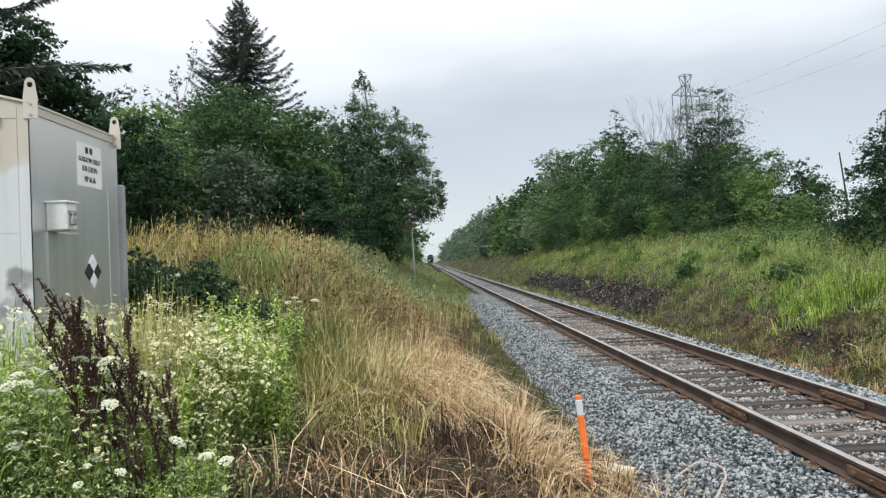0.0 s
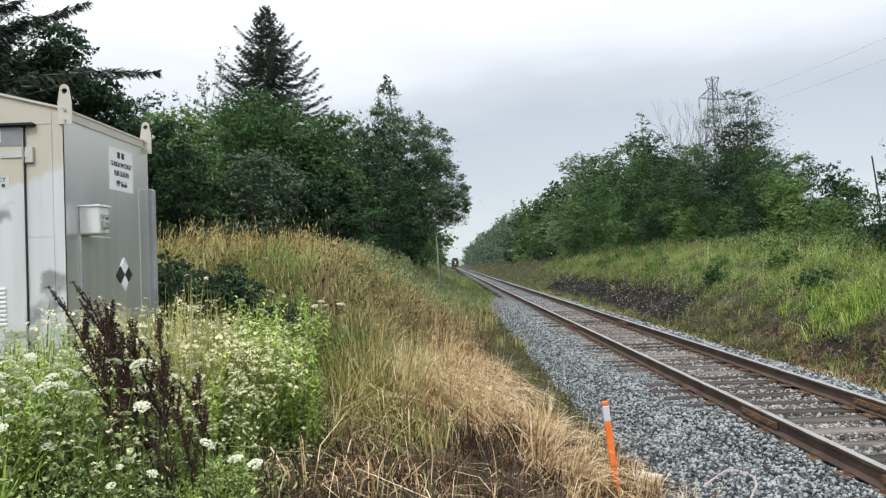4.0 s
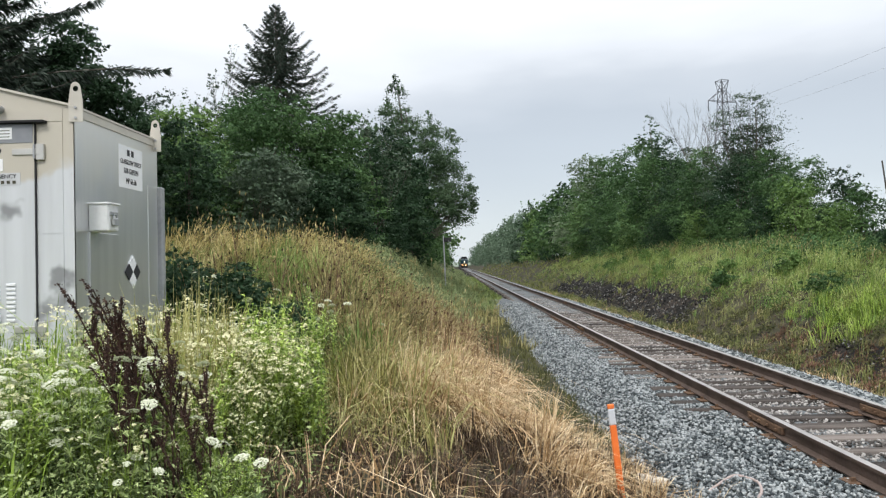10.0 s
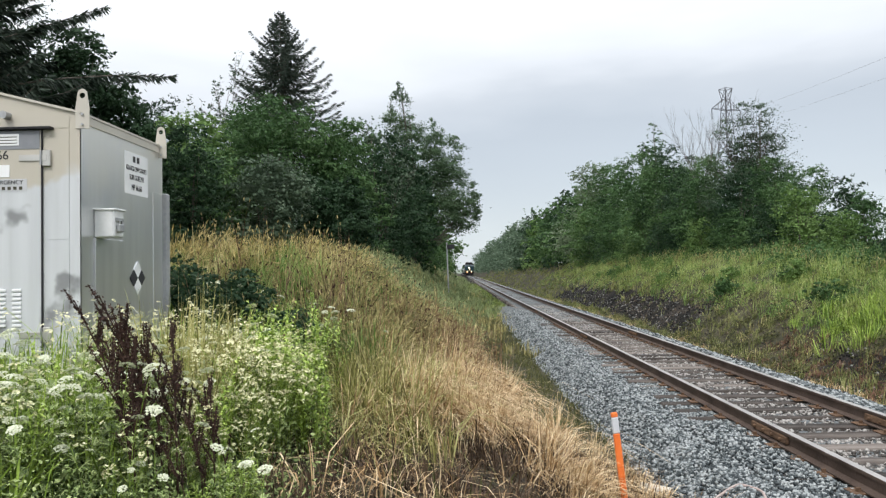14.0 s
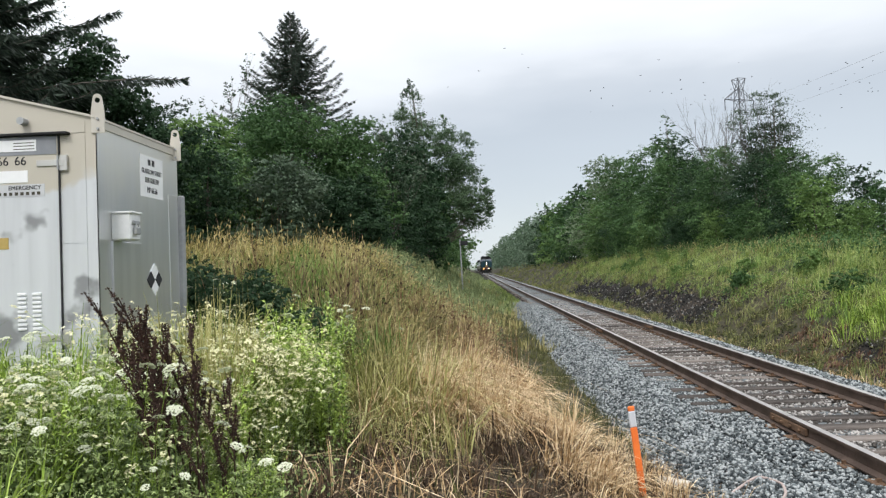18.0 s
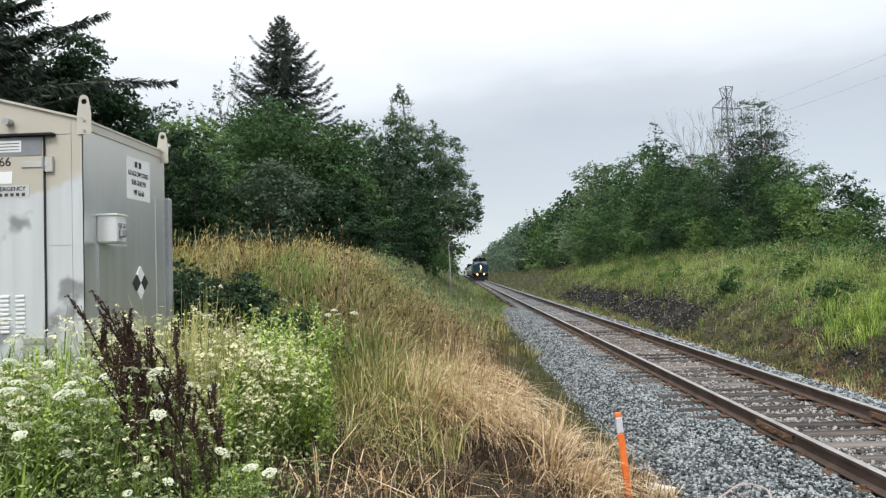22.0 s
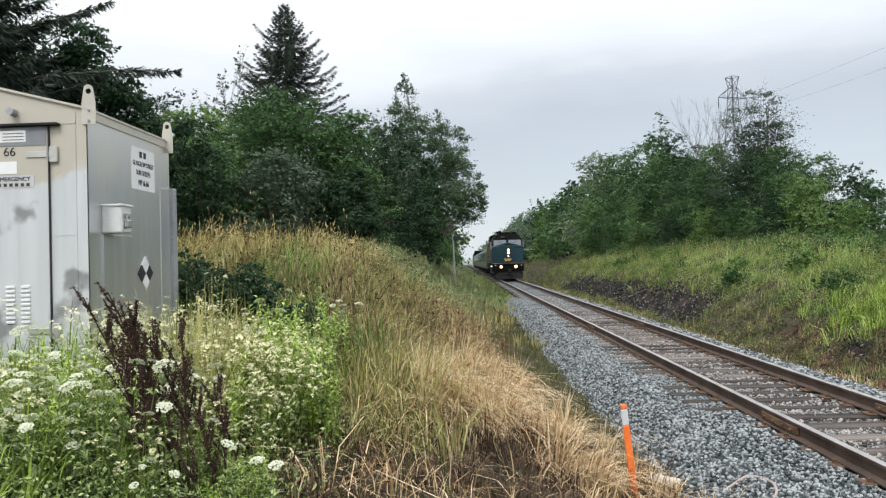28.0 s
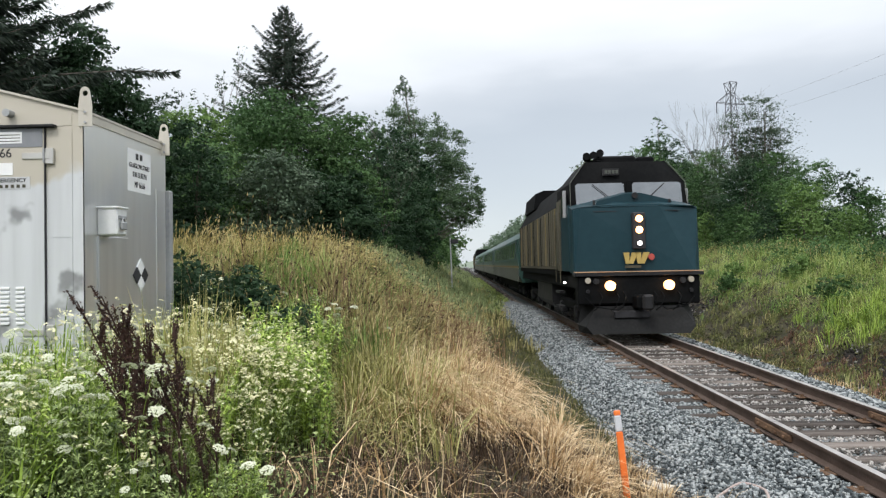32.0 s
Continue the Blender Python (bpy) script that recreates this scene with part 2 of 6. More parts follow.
M["loco_black"] = material("sooty_black_paint", [(0.003, 0.0035, 0.004), (0.006, 0.0065, 0.007), (0.012, 0.0125, 0.013)], 3, 0.75, spec=0.06)
M["coach_green"] = material("dark_green_coach_side", [(0.018, 0.050, 0.042), (0.030, 0.072, 0.062), (0.045, 0.095, 0.082)], 1.0, 0.35, spec=0.5)
M["coach_roof"] = material("grey_green_coach_roof", [(0.05, 0.085, 0.078), (0.075, 0.115, 0.105), (0.10, 0.145, 0.135)], 1.0, 0.45)
M["coach_silver"] = material("grey_coach_skirt", [(0.060, 0.068, 0.058), (0.10, 0.108, 0.092), (0.145, 0.15, 0.13)], 1.5, 0.5)
M["yellow"] = material("yellow_stripe", [(0.30, 0.21, 0.06), (0.40, 0.29, 0.09), (0.48, 0.36, 0.13)], 5, 0.5)
M["stripe_gold"] = material("dull_gold_stripe", [(0.15, 0.115, 0.045), (0.20, 0.155, 0.065), (0.26, 0.20, 0.09)], 5, 0.5)
M["stripe_cream"] = material("cream_orange_stripe", [(0.34, 0.19, 0.10), (0.46, 0.30, 0.19)], 6, 0.5)
M["window"] = material("dark_tinted_glass", [(0.012, 0.014, 0.016), (0.02, 0.022, 0.024)], 2, 0.06, spec=0.9)
M["headlight"] = glow("headlight_glow", (1.0, 0.80, 0.50), 30.0)
M["lamp_off"] = material("unlit_lamp_lens", [(0.22, 0.23, 0.24), (0.36, 0.37, 0.38)], 20, 0.15, spec=0.8)
M["lamp_warm"] = material("dull_warm_lens", [(0.30, 0.27, 0.22), (0.44, 0.40, 0.33)], 20, 0.2, spec=0.8)
M["white_lamp"] = glow("white_lamp_glow", (1.0, 0.97, 0.90), 4.0)
M["red_dot"] = material("faded_red", [(0.35, 0.06, 0.05), (0.45, 0.09, 0.07)], 10, 0.5)
M["pilot"] = material("scuffed_dark_pilot", [(0.010, 0.0105, 0.011), (0.018, 0.0185, 0.019), (0.032, 0.0325, 0.033)], 4, 0.7, spec=0.1)
M["windshield"] = material("sky_reflecting_glass", [(0.13, 0.145, 0.155), (0.20, 0.215, 0.23)], 1.2, 0.10, spec=1.0, metal=0.85)
M["pale_panel"] = material("paler_repainted_panel", [(0.40, 0.41, 0.425), (0.58, 0.59, 0.605), (0.68, 0.69, 0.71)], 1.2, 0.5, metal=0.25, fine=0.2, stretch=(1, 1, 0.45))
# emission that imitates the warm glare halo round a lit lamp
M["lamp_halo"] = glow("warm_lamp_halo", (1.0, 0.48, 0.17), 4.0)
M["beige_panel"] = material("beige_weathered_sheet", [(0.40, 0.38, 0.33), (0.52, 0.49, 0.43), (0.60, 0.57, 0.51)], 1.3, 0.45, metal=0.25, fine=0.2)
M["pipe"] = material("dirty_white_pipe", [(0.42, 0.36, 0.28), (0.60, 0.55, 0.47), (0.72, 0.68, 0.62)], 12, 0.6)
M["hose"] = material("faded_pink_hose", [(0.26, 0.20, 0.18), (0.38, 0.31, 0.29), (0.50, 0.44, 0.42)], 16, 0.6)
M["rubble"] = material("dark_rubble", [(0.005, 0.005, 0.005), (0.009, 0.009, 0.008), (0.017, 0.016, 0.015), (0.30, 0.30, 0.29)], 9, 1.0, island=0.62, spec=0.05)
# pale grey-green carries the haze over the far ground in its colour
M["hazed_ground"] = material("hazed_far_ground", [(0.12, 0.16, 0.11), (0.17, 0.21, 0.16), (0.23, 0.26, 0.22)], 0.02, 0.95)
M["clod"] = material("earth_clods", [(0.024, 0.022, 0.018), (0.062, 0.052, 0.042), (0.14, 0.11, 0.08)], 5, 0.95, island=0.7)
M["reddish"] = material("reddish_dead_stalks", [(0.075, 0.034, 0.022), (0.15, 0.078, 0.05), (0.24, 0.15, 0.10)], 2.6, 0.8, island=0.34, fine=0.5, span=0.15)


def patched_paint(name, low, high, edge0, edge1, metal, rough, smudge):
    """Old beige paint above, blue-grey repaint or bare sheet below, with a cloudy border and grey smudges."""
    m = material(name, low, 1.3, rough, metal=metal, bump=0.05, bump_scale=4, stretch=(2.4, 2.4, 0.22), fine=0.25)
    n, l = m.node_tree.nodes, m.node_tree.links
    p = n["Principled BSDF"]
    colour = p.inputs["Base Color"].links[0].from_socket
    coord, sep = n.new("ShaderNodeTexCoord"), n.new("ShaderNodeSeparateXYZ")
    l.new(coord.outputs["Object"], sep.inputs[0])

    def cloud(scale, seed):
        nz, mp = n.new("ShaderNodeTexNoise"), n.new("ShaderNodeMapping")
        mp.inputs["Location"].default_value = (seed, seed * 1.7, seed * 0.6)
        nz.inputs["Scale"].default_value, nz.inputs["Detail"].default_value = scale, 3.0
        l.new(coord.outputs["Object"], mp.inputs[0])
        l.new(mp.outputs[0], nz.inputs["Vector"])
        return nz.outputs["Fac"]

    def blend(fac, a, c):
        mix = n.new("ShaderNodeMix")
        mix.data_type = "RGBA"
        l.new(fac, mix.inputs[0])
        l.new(a, mix.inputs[6])
        mix.inputs[7].default_value = (*c, 1)
        return mix.outputs[2]

    def between(value, a, b):
        e = n.new("ShaderNodeMapRange")
        e.interpolation_type = "SMOOTHSTEP"
        e.inputs["From Min"].default_value, e.inputs["From Max"].default_value = a, b
        l.new(value, e.inputs["Value"])
        return e.outputs[0]

    height = n.new("ShaderNodeMath")
    height.operation = "MULTIPLY_ADD"
    height.inputs[1].default_value = 0.9
    l.new(cloud(2.6, 3.1), height.inputs[0])
    l.new(sep.outputs["Z"], height.inputs[2])
    colour = blend(between(height.outputs[0], edge0, edge1), colour, high)
    if smudge:
        # thin grey wear; denser in the lower half, where plant shadow is painted in
        low_half = n.new("ShaderNodeMath")
        low_half.operation = "MULTIPLY_ADD"
        low_half.inputs[1].default_value = -0.10
        l.new(sep.outputs["Z"], low_half.inputs[0])
        l.new(cloud(3.4, 7.7), low_half.inputs[2])
        amount = n.new("ShaderNodeMath")
        amount.operation = "MULTIPLY"
        amount.inputs[1].default_value = smudge
        l.new(between(low_half.outputs[0], 0.46, 0.60), amount.inputs[0])
        colour = blend(amount.outputs[0], colour, (0.20, 0.205, 0.21))
    l.new(colour, p.inputs["Base Color"])
    return m


# soft beige fade: old paint, plus the sky's reflected gradient put into the colour
M["side_metal"] = patched_paint("brushed_cabinet_side", [(0.48, 0.49, 0.50), (0.66, 0.67, 0.68), (0.82, 0.83, 0.83)], (0.72, 0.70, 0.64), 1.55, 2.45, 0.72, 0.30, 0.0)
M["patched"] = patched_paint("patched_cabinet_paint", [(0.46, 0.475, 0.49), (0.60, 0.62, 0.64), (0.68, 0.70, 0.72)], (0.50, 0.465, 0.395), 1.86, 1.98, 0.18, 0.45, 0.85)

# ---- mesh helpers ----
XC = 4.275          # the track's centre line
RAIL = 0.7525       # rail head from the centre line


def np_mesh(name, verts, faces, smooth=False):
    """A mesh from an array of points and an array of faces with equal corner counts."""
    verts, faces = np.asarray(verts, np.float32).reshape(-1, 3), np.asarray(faces, np.int32)
    me = bpy.data.meshes.new(name)
    k = faces.shape[1]
    me.vertices.add(len(verts))
    me.vertices.foreach_set("co", verts.ravel())
    me.loops.add(faces.size)
    me.loops.foreach_set("vertex_index", faces.ravel())
    me.polygons.add(len(faces))
    me.polygons.foreach_set("loop_start", np.arange(0, faces.size, k, dtype=np.int32))
    me.polygons.foreach_set("loop_total", np.full(len(faces), k, np.int32))
    if smooth:
        me.polygons.foreach_set("use_smooth", np.ones(len(faces), bool))
    me.update(calc_edges=True)
    return me


def mesh_part(name, me, mat, parent=None, label=""):
    if mat and not me.materials:
        me.materials.append(mat)
    ob = new(name, me)
    ob.parent = parent
    if label:
        ob["label"] = label
    return ob


def part(name, bm, mat, parent=None, label="", smooth=False):
    """Links a bmesh as one mesh object under a thing or a part."""
    me = bpy.data.meshes.new(name)
    if smooth:
        for f in bm.faces:
            f.smooth = True
    bm.to_mesh(me)
    bm.free()
    return mesh_part(name, me, mat, parent, label)


def thing(name, m, label, category, group="", kind=""):
    ob = new(name)
    ob.matrix_world = m
    ob.empty_display_size = 0.2
    return tagged(ob, label, category, group, kind)


def box_bm(x0, x1, y0, y1, z0, z1, bevel=0.0, bm=None, segments=1):
    bm = bm or bmesh.new()
    r = bmesh.ops.create_cube(bm, size=1)
    for v in r["verts"]:
        v.co = ((x0 + x1) / 2 + v.co.x * (x1 - x0), (y0 + y1) / 2 + v.co.y * (y1 - y0), (z0 + z1) / 2 + v.co.z * (z1 - z0))
    if bevel:
        es = list({e for v in r["verts"] for e in v.link_edges})
        bmesh.ops.bevel(bm, geom=es, offset=bevel, segments=segments, affect="EDGES")
    return bm


def cyl_bm(p, q, r0, r1=None, n=10, bm=None):
    """A tapered rod from p to q."""
    bm = bm or bmesh.new()
    p, q = Vector(p), Vector(q)
    m = Matrix.Translation((p + q) / 2) @ (q - p).to_track_quat("Z", "Y").to_matrix().to_4x4()
    bmesh.ops.create_cone(bm, cap_ends=True, segments=n, radius1=r0, radius2=r0 if r1 is None else r1, depth=(q - p).length, matrix=m)
    return bm


def prism_bm(outline, y0, y1, bm=None):
    """A closed outline in x, z drawn out from y0 to y1."""
    bm = bm or bmesh.new()
    a = [bm.verts.new((x, y0, z)) for x, z in outline]
    b = [bm.verts.new((x, y1, z)) for x, z in outline]
    k = len(outline)
    for i in range(k):
        bm.faces.new((a[i], a[(i + 1) % k], b[(i + 1) % k], b[i]))
    bm.faces.new(a[::-1])
    bm.faces.new(b)
    bmesh.ops.recalc_face_normals(bm, faces=bm.faces[:])
    return bm


def tube_arrays(points, radii, n=6):
    """Points and quads of a bent tapered tube."""
    pts = np.asarray(points, float)
    tan = np.gradient(pts, axis=0)
    tan /= np.linalg.norm(tan, axis=1)[:, None] + 1e-9
    ref = np.where(np.abs(tan[:, 2:3]) > 0.9, np.array([[1.0, 0, 0]]), np.array([[0, 0, 1.0]]))
    a = np.cross(tan, ref)
    a /= np.linalg.norm(a, axis=1)[:, None]
    b = np.cross(tan, a)
    ang = np.arange(n) * 2 * np.pi / n
    ring = pts[:, None] + np.asarray(radii)[:, None, None] * (np.cos(ang)[None, :, None] * a[:, None] + np.sin(ang)[None, :, None] * b[:, None])
    k = len(pts)
    i = np.arange(k - 1)[:, None] * n
    j = np.arange(n)[None]
    quads = np.stack([i + j, i + (j + 1) % n, i + n + (j + 1) % n, i + n + j], -1).reshape(-1, 4)
    return ring.reshape(-1, 3), quads


def joined(pairs):
    vs, fs, k = [], [], 0
    for v, f in pairs:
        vs.append(v)
        fs.append(np.asarray(f) + k)
        k += len(v)
    return np.concatenate(vs), np.concatenate(fs)


def smooth01(a, b, x):
    t = np.clip((np.asarray(x, float) - a) / (b - a), 0, 1)
    return t * t * (3 - 2 * t)


def waves(x, y, seed, size):
    """Cheap uneven relief between about -1 and 1."""
    r = np.random.RandomState(seed)
    s = np.zeros(np.broadcast(x, y).shape)
    for k in range(7):
        a, f, p = r.uniform(0, 6.283), (0.6 + 0.45 * k) / size, r.uniform(0, 6.283)
        s = s + np.sin((x * np.cos(a) + y * np.sin(a)) * f * 6.283 + p + 1.3 * np.sin((y * np.cos(a) - x * np.sin(a)) * f * 3.1 + p)) / (1 + 0.45 * k)
    return s / 2.6

# ---- ground: one sheet, with the cutting's banks ----
NEAR_X = [-60, -15, -8, -3, -1.5, 0, 1.0, 1.7, 2.3, 2.7, 4.3]
NEAR_Z = [2.4, 1.7, 1.35, 0.95, 0.68, 0.26, -0.22, -0.46, -0.58, -0.52, -0.45]
BANK_X = [-60, -12, -6, -3.3, -2.4, -1.4, -0.5, 0.3, 1.0, 1.7, 2.3, 2.7, 4.3]
BANK_Z = [3.2, 2.2, 1.9, 1.75, 1.55, 0.95, 0.42, 0.0, -0.35, -0.5, -0.58, -0.5, -0.45]
RIGHT_X = [4.3, 6.0, 6.6, 7.2, 8.1, 9.0, 10.4, 13, 18, 40, 120]
RIGHT_Z = [-0.45, -0.5, -0.6, -0.70, -0.62, 0.0, 0.95, 2.1, 2.7, 3.6, 6.0]


def ground_z(x, y):
    x, y = np.asarray(x, float), np.asarray(y, float)
    s = smooth01(7.0, 12.5, y + 0.35 * np.minimum(x, 0))
    left = np.interp(x, NEAR_X, NEAR_Z) * (1 - s) + np.interp(x, BANK_X, BANK_Z) * s
    left = left + 0.62 * smooth01(17, 26, y) * smooth01(1.0, 3.0, -x)
    far = smooth01(150, 420, y)
    left = left * (1 - 0.45 * far)
    right = np.interp(x, RIGHT_X, RIGHT_Z) * (1 - 0.45 * far)
    right = np.where(right > 0, right * (0.72 + 0.33 * smooth01(18, 42, y)), right)
    z = np.where(x < 4.3, left, right)
    away = np.clip(np.abs(x - XC) / 2.2 - 1, 0, 1)
    z = z + away * (0.10 * waves(x, y, 3, 5.0) + 0.035 * waves(x, y, 4, 1.1))
    z = z + smooth01(700, 1700, y) * (8 + 3 * waves(x, y, 9, 1500)) * np.clip(np.abs(x - XC + 30) / 60, 0.3, 1)
    return z


def axis(*runs):
    return np.unique(np.concatenate([np.arange(a, b, s) for a, b, s in runs]).round(3))


def build_ground():
    xs = axis((-900, -60, 60), (-60, -14, 2.5), (-14, 16, 0.25), (16, 60, 2), (60, 961, 60))
    ys = axis((-120, -12, 12), (-12, 40, 0.4), (40, 120, 2), (120, 500, 12), (500, 3201, 150))
    X, Y = np.meshgrid(xs, ys)
    Z = ground_z(X, Y)
    V = np.stack([X, Y, Z], -1).reshape(-1, 3)
    w = len(xs)
    i = (np.arange(len(ys) - 1)[:, None] * w + np.arange(w - 1)[None]).ravel()
    me = np_mesh("ground", V, np.stack([i, i + 1, i + 1 + w, i + w], 1), True)
    me.materials.append(M["soil"])
    me.materials.append(M["earth"])
    me.materials.append(M["hazed_ground"])
    cx, cy = (X[:-1, :-1] + 0.12).ravel(), Y[:-1, :-1].ravel()
    bare = ((cx > 7.9) & (cx < 9.7 + 0.4 * waves(cx, cy, 12, 6)) & (cy > 26) & (cy < 60)) | ((cx > 1.9) & (cx < 6.9)) | (np.hypot((cx - 8.3) / 0.6, (cy - 14.5) / 1.8) < 1 + 0.3 * waves(cx, cy, 13, 1.5)) | (np.hypot((cx - 0.5) / 0.7, (cy - 5.0) / 0.6) < 1)
    # ground past 480 m takes the colour with haze painted in
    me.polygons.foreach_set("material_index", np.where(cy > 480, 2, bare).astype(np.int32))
    tagged(new("ground", me), "weedy soil banks of a shallow railway cutting", "ground", kind="structure")


build_ground()


# ---- track ----
def bed_z(x, y):
    """The ballast's surface."""
    u = np.abs(np.asarray(x, float) - XC)
    return np.interp(u, [0, 1.35, 1.75, 2.45, 2.9], [-0.232, -0.225, -0.25, -0.60, -0.80]) + 0.015 * waves(x, y, 6, 1.4)


def build_bed():
    xs = np.arange(XC - 2.5, XC + 2.51, 0.1)
    ys = axis((-14, 30, 0.12), (30, 100, 1), (100, 900, 20))
    X, Y = np.meshgrid(xs, ys)
    r = np.random.RandomState(5)
    Z = bed_z(X, Y) + np.where(Y < 30, r.uniform(-0.022, 0.022, X.shape), 0)
    # beyond the bungalow the verge creeps over the left shoulder
    Z = Z + 0.024 * smooth01(20, 32, Y) * (np.abs(X - XC) < 1.45)
    creep = smooth01(36, 50, Y) * (X < XC - 1.15)
    Z = Z - 0.35 * creep
    V = np.stack([X, Y, Z], -1).reshape(-1, 3)
    w = len(xs)
    i = (np.arange(len(ys) - 1)[:, None] * w + np.arange(w - 1)[None]).ravel()
    me = np_mesh("ballast", V, np.stack([i, i + 1, i + 1 + w, i + w], 1))
    tagged(mesh_part("ballast_bed", me, M["ballast"]), "blue-grey crushed stone ballast under the railway track", "ballast", kind="structure")


build_bed()

STONE_V = np.array([[1.0, 0.1, -0.5], [-0.7, 0.8, -0.5], [-0.5, -0.9, -0.5], [0.7, 0.25, 0.5], [-0.6, 0.45, 0.55], [-0.25, -0.7, 0.45]], float)
STONE_F = np.array([[3, 4, 5], [2, 1, 0], [0, 1, 4], [0, 4, 3], [1, 2, 5], [1, 5, 4], [2, 0, 3], [2, 3, 5]])


def stones(n, xr, yr, zf, size, seed, name, mat, label, power=1.0):
    r = np.random.RandomState(seed)
    x, y = r.uniform(*xr, n), yr[0] + (yr[1] - yr[0]) * r.uniform(0, 1, n) ** power
    c = np.stack([x, y, zf(x, y) + 0.006], 1)
    yaw, up = r.uniform(0, 6.283, n), r.normal(scale=0.38, size=(n, 3)) + np.array([0, 0, 1.0])
    up /= np.linalg.norm(up, axis=1)[:, None]
    along = np.stack([np.cos(yaw), np.sin(yaw), 0 * yaw], 1)
    along -= (along * up).sum(1)[:, None] * up
    along /= np.linalg.norm(along, axis=1)[:, None]
    q = np.stack([along, np.cross(up, along), up], 1)
    s = r.uniform(0.65, 1.35, (n, 1, 3)) * (size * r.uniform(0.6, 1.3, n))[:, None, None]
    V = np.einsum("nvk,nkj->nvj", STONE_V[None] * s * r.uniform(0.75, 1.2, (n, 6, 1)), q) + c[:, None]
    F = STONE_F[None] + (np.arange(n) * 6)[:, None, None]
    return tagged(mesh_part(name, np_mesh(name, V, F.reshape(-1, 3)), mat), label, "stones", kind="stuff")


def rail_outline():
    return [(0.036, -0.004), (0.030, 0.0), (-0.030, 0.0), (-0.036, -0.004), (-0.036, -0.034), (-0.012, -0.046), (-0.010, -0.135), (-0.070, -0.158), (-0.070, -0.170), (0.070, -0.170), (0.070, -0.158), (0.010, -0.135), (0.012, -0.046), (0.036, -0.034)]


def build_track():
    track = thing("railway_track", pose(XC, 0, 0), "single railway track with rusty jointed rails on worn wooden ties", "railway track", kind="structure")
    joints = {-1: [-26.4, 5.42, 8.2, 20.0, 32.0], 1: [-26.4, 8.5, 20.6, 32.4]}
    for side in (-1, 1):
        ends = [-14] + [j for j in joints[side] if j > -14] + [900]
        for a, b in zip(ends, ends[1:]):
            bm = prism_bm([(side * RAIL + x, z) for x, z in rail_outline()], a + 0.004, b - 0.004)
            for f in bm.faces:
                f.material_index = 1 if f.calc_center_median().z > -0.006 else 0
            ob = part("rail", bm, M["rail_side"], track)
            ob.data.materials.append(M["rail_tan"] if b == 5.42 else M["rail_top"])
        for j in ends[1:-1]:
            for face in (-1, 1):
                x = side * RAIL + face * 0.030
                bm = box_bm(x - 0.018, x + 0.018, j - 0.45, j + 0.45, -0.128, -0.050, 0.006)
                bar = part("joint_bar", bm, M["rust"], track, "rusty bolted joint bar")
                for k in range(4):
                    yb = j - 0.33 + 0.22 * k
                    part("bolt", cyl_bm((x, yb, -0.09), (x + face * 0.045, yb, -0.09), 0.018, n=6), M["rust"], bar)
    # ties: the near ones one by one, the far ones joined
    r = np.random.RandomState(8)
    me = []
    for k in range(4):
        bm = box_bm(-1.3, 1.3, -0.10, 0.10, -0.12, 0.0, 0.012)
        for v in bm.verts:
            v.co += Vector((r.uniform(-0.02, 0.02), r.uniform(-0.012, 0.012), r.uniform(-0.014, 0.004)))
        t = bpy.data.meshes.new("tie")
        bm.to_mesh(t)
        bm.free()
        t.materials.append(M["tie"])
        me.append(t)
    plate = bpy.data.meshes.new("tie_plate")
    bm = box_bm(-0.17, 0.17, -0.095, 0.095, 0, 0.016, 0.004)
    bm.to_mesh(plate)
    bm.free()
    plate.materials.append(M["rust"])
    spike = bpy.data.meshes.new("spike")
    bm = box_bm(-0.02, 0.02, -0.012, 0.012, -0.02, 0.035, 0.004)
    bm.to_mesh(spike)
    bm.free()
    spike.materials.append(M["rust"])
    y, k = -6.0, 0
    while k < 290:
        tie = mesh_part("tie", me[k % 4], None, track)
        tie.matrix_local = pose(r.uniform(-0.07, 0.07), y, -0.186 - 0.018 * float(smooth01(20, 32, y)) + r.uniform(-0.012, 0.006), 0, r.uniform(-0.5, 0.5), r.uniform(-2.2, 2.2))
        if 2.5 < y < 26:
            for side in (-1, 1):
                pl = mesh_part("tie_plate", plate, None, track)
                pl.matrix_local = pose(side * RAIL, y, -0.186)
                for sx in (-0.10, 0.10):
                    sp = mesh_part("spike", spike, None, pl)
                    sp.matrix_local = pose(sx, r.uniform(-0.05, 0.05), 0.016)
        y += 0.52 + r.uniform(-0.05, 0.05)
        k += 1
    cube = np.array([[a, b, c] for a in (-1.3, 1.3) for b in (-0.11, 0.11) for c in (-0.12, 0)], float)
    cf = np.array([[0, 1, 3, 2], [4, 6, 7, 5], [0, 4, 5, 1], [2, 3, 7, 6], [1, 5, 7, 3]])
    pairs = [(cube + np.array([0, yy, -0.207]), cf) for yy in np.arange(y, 420, 0.54)]
    far = mesh_part("far_ties", np_mesh("far_ties", *joined(pairs)), M["tie"], track, "worn wooden ties running off into the distance")
    far["kind"] = "stuff"
    return track


build_track()
stones(50000, (XC - 2.55, XC - 0.80), (4.4, 36), lambda x, y: bed_z(x, y) + 0.012, 0.0225, 21, "ballast_stones", M["stone"], "loose blue-grey crushed stone on the ballast shoulder", 1.9)
stones(27000, (XC - 0.70, XC + 1.30), (4.4, 40), lambda x, y: bed_z(x, y) + 0.010, 0.023, 22, "ballast_stones", M["crib"], "dusty grey-brown crushed stone between the ties", 1.5)
stones(2600, (XC - 1.45, XC - 0.85), (4.2, 9), lambda x, y: bed_z(x, y) + 0.042, 0.022, 28, "ballast_stones", M["stone"], "crushed stone spilled over the ends of the ties")
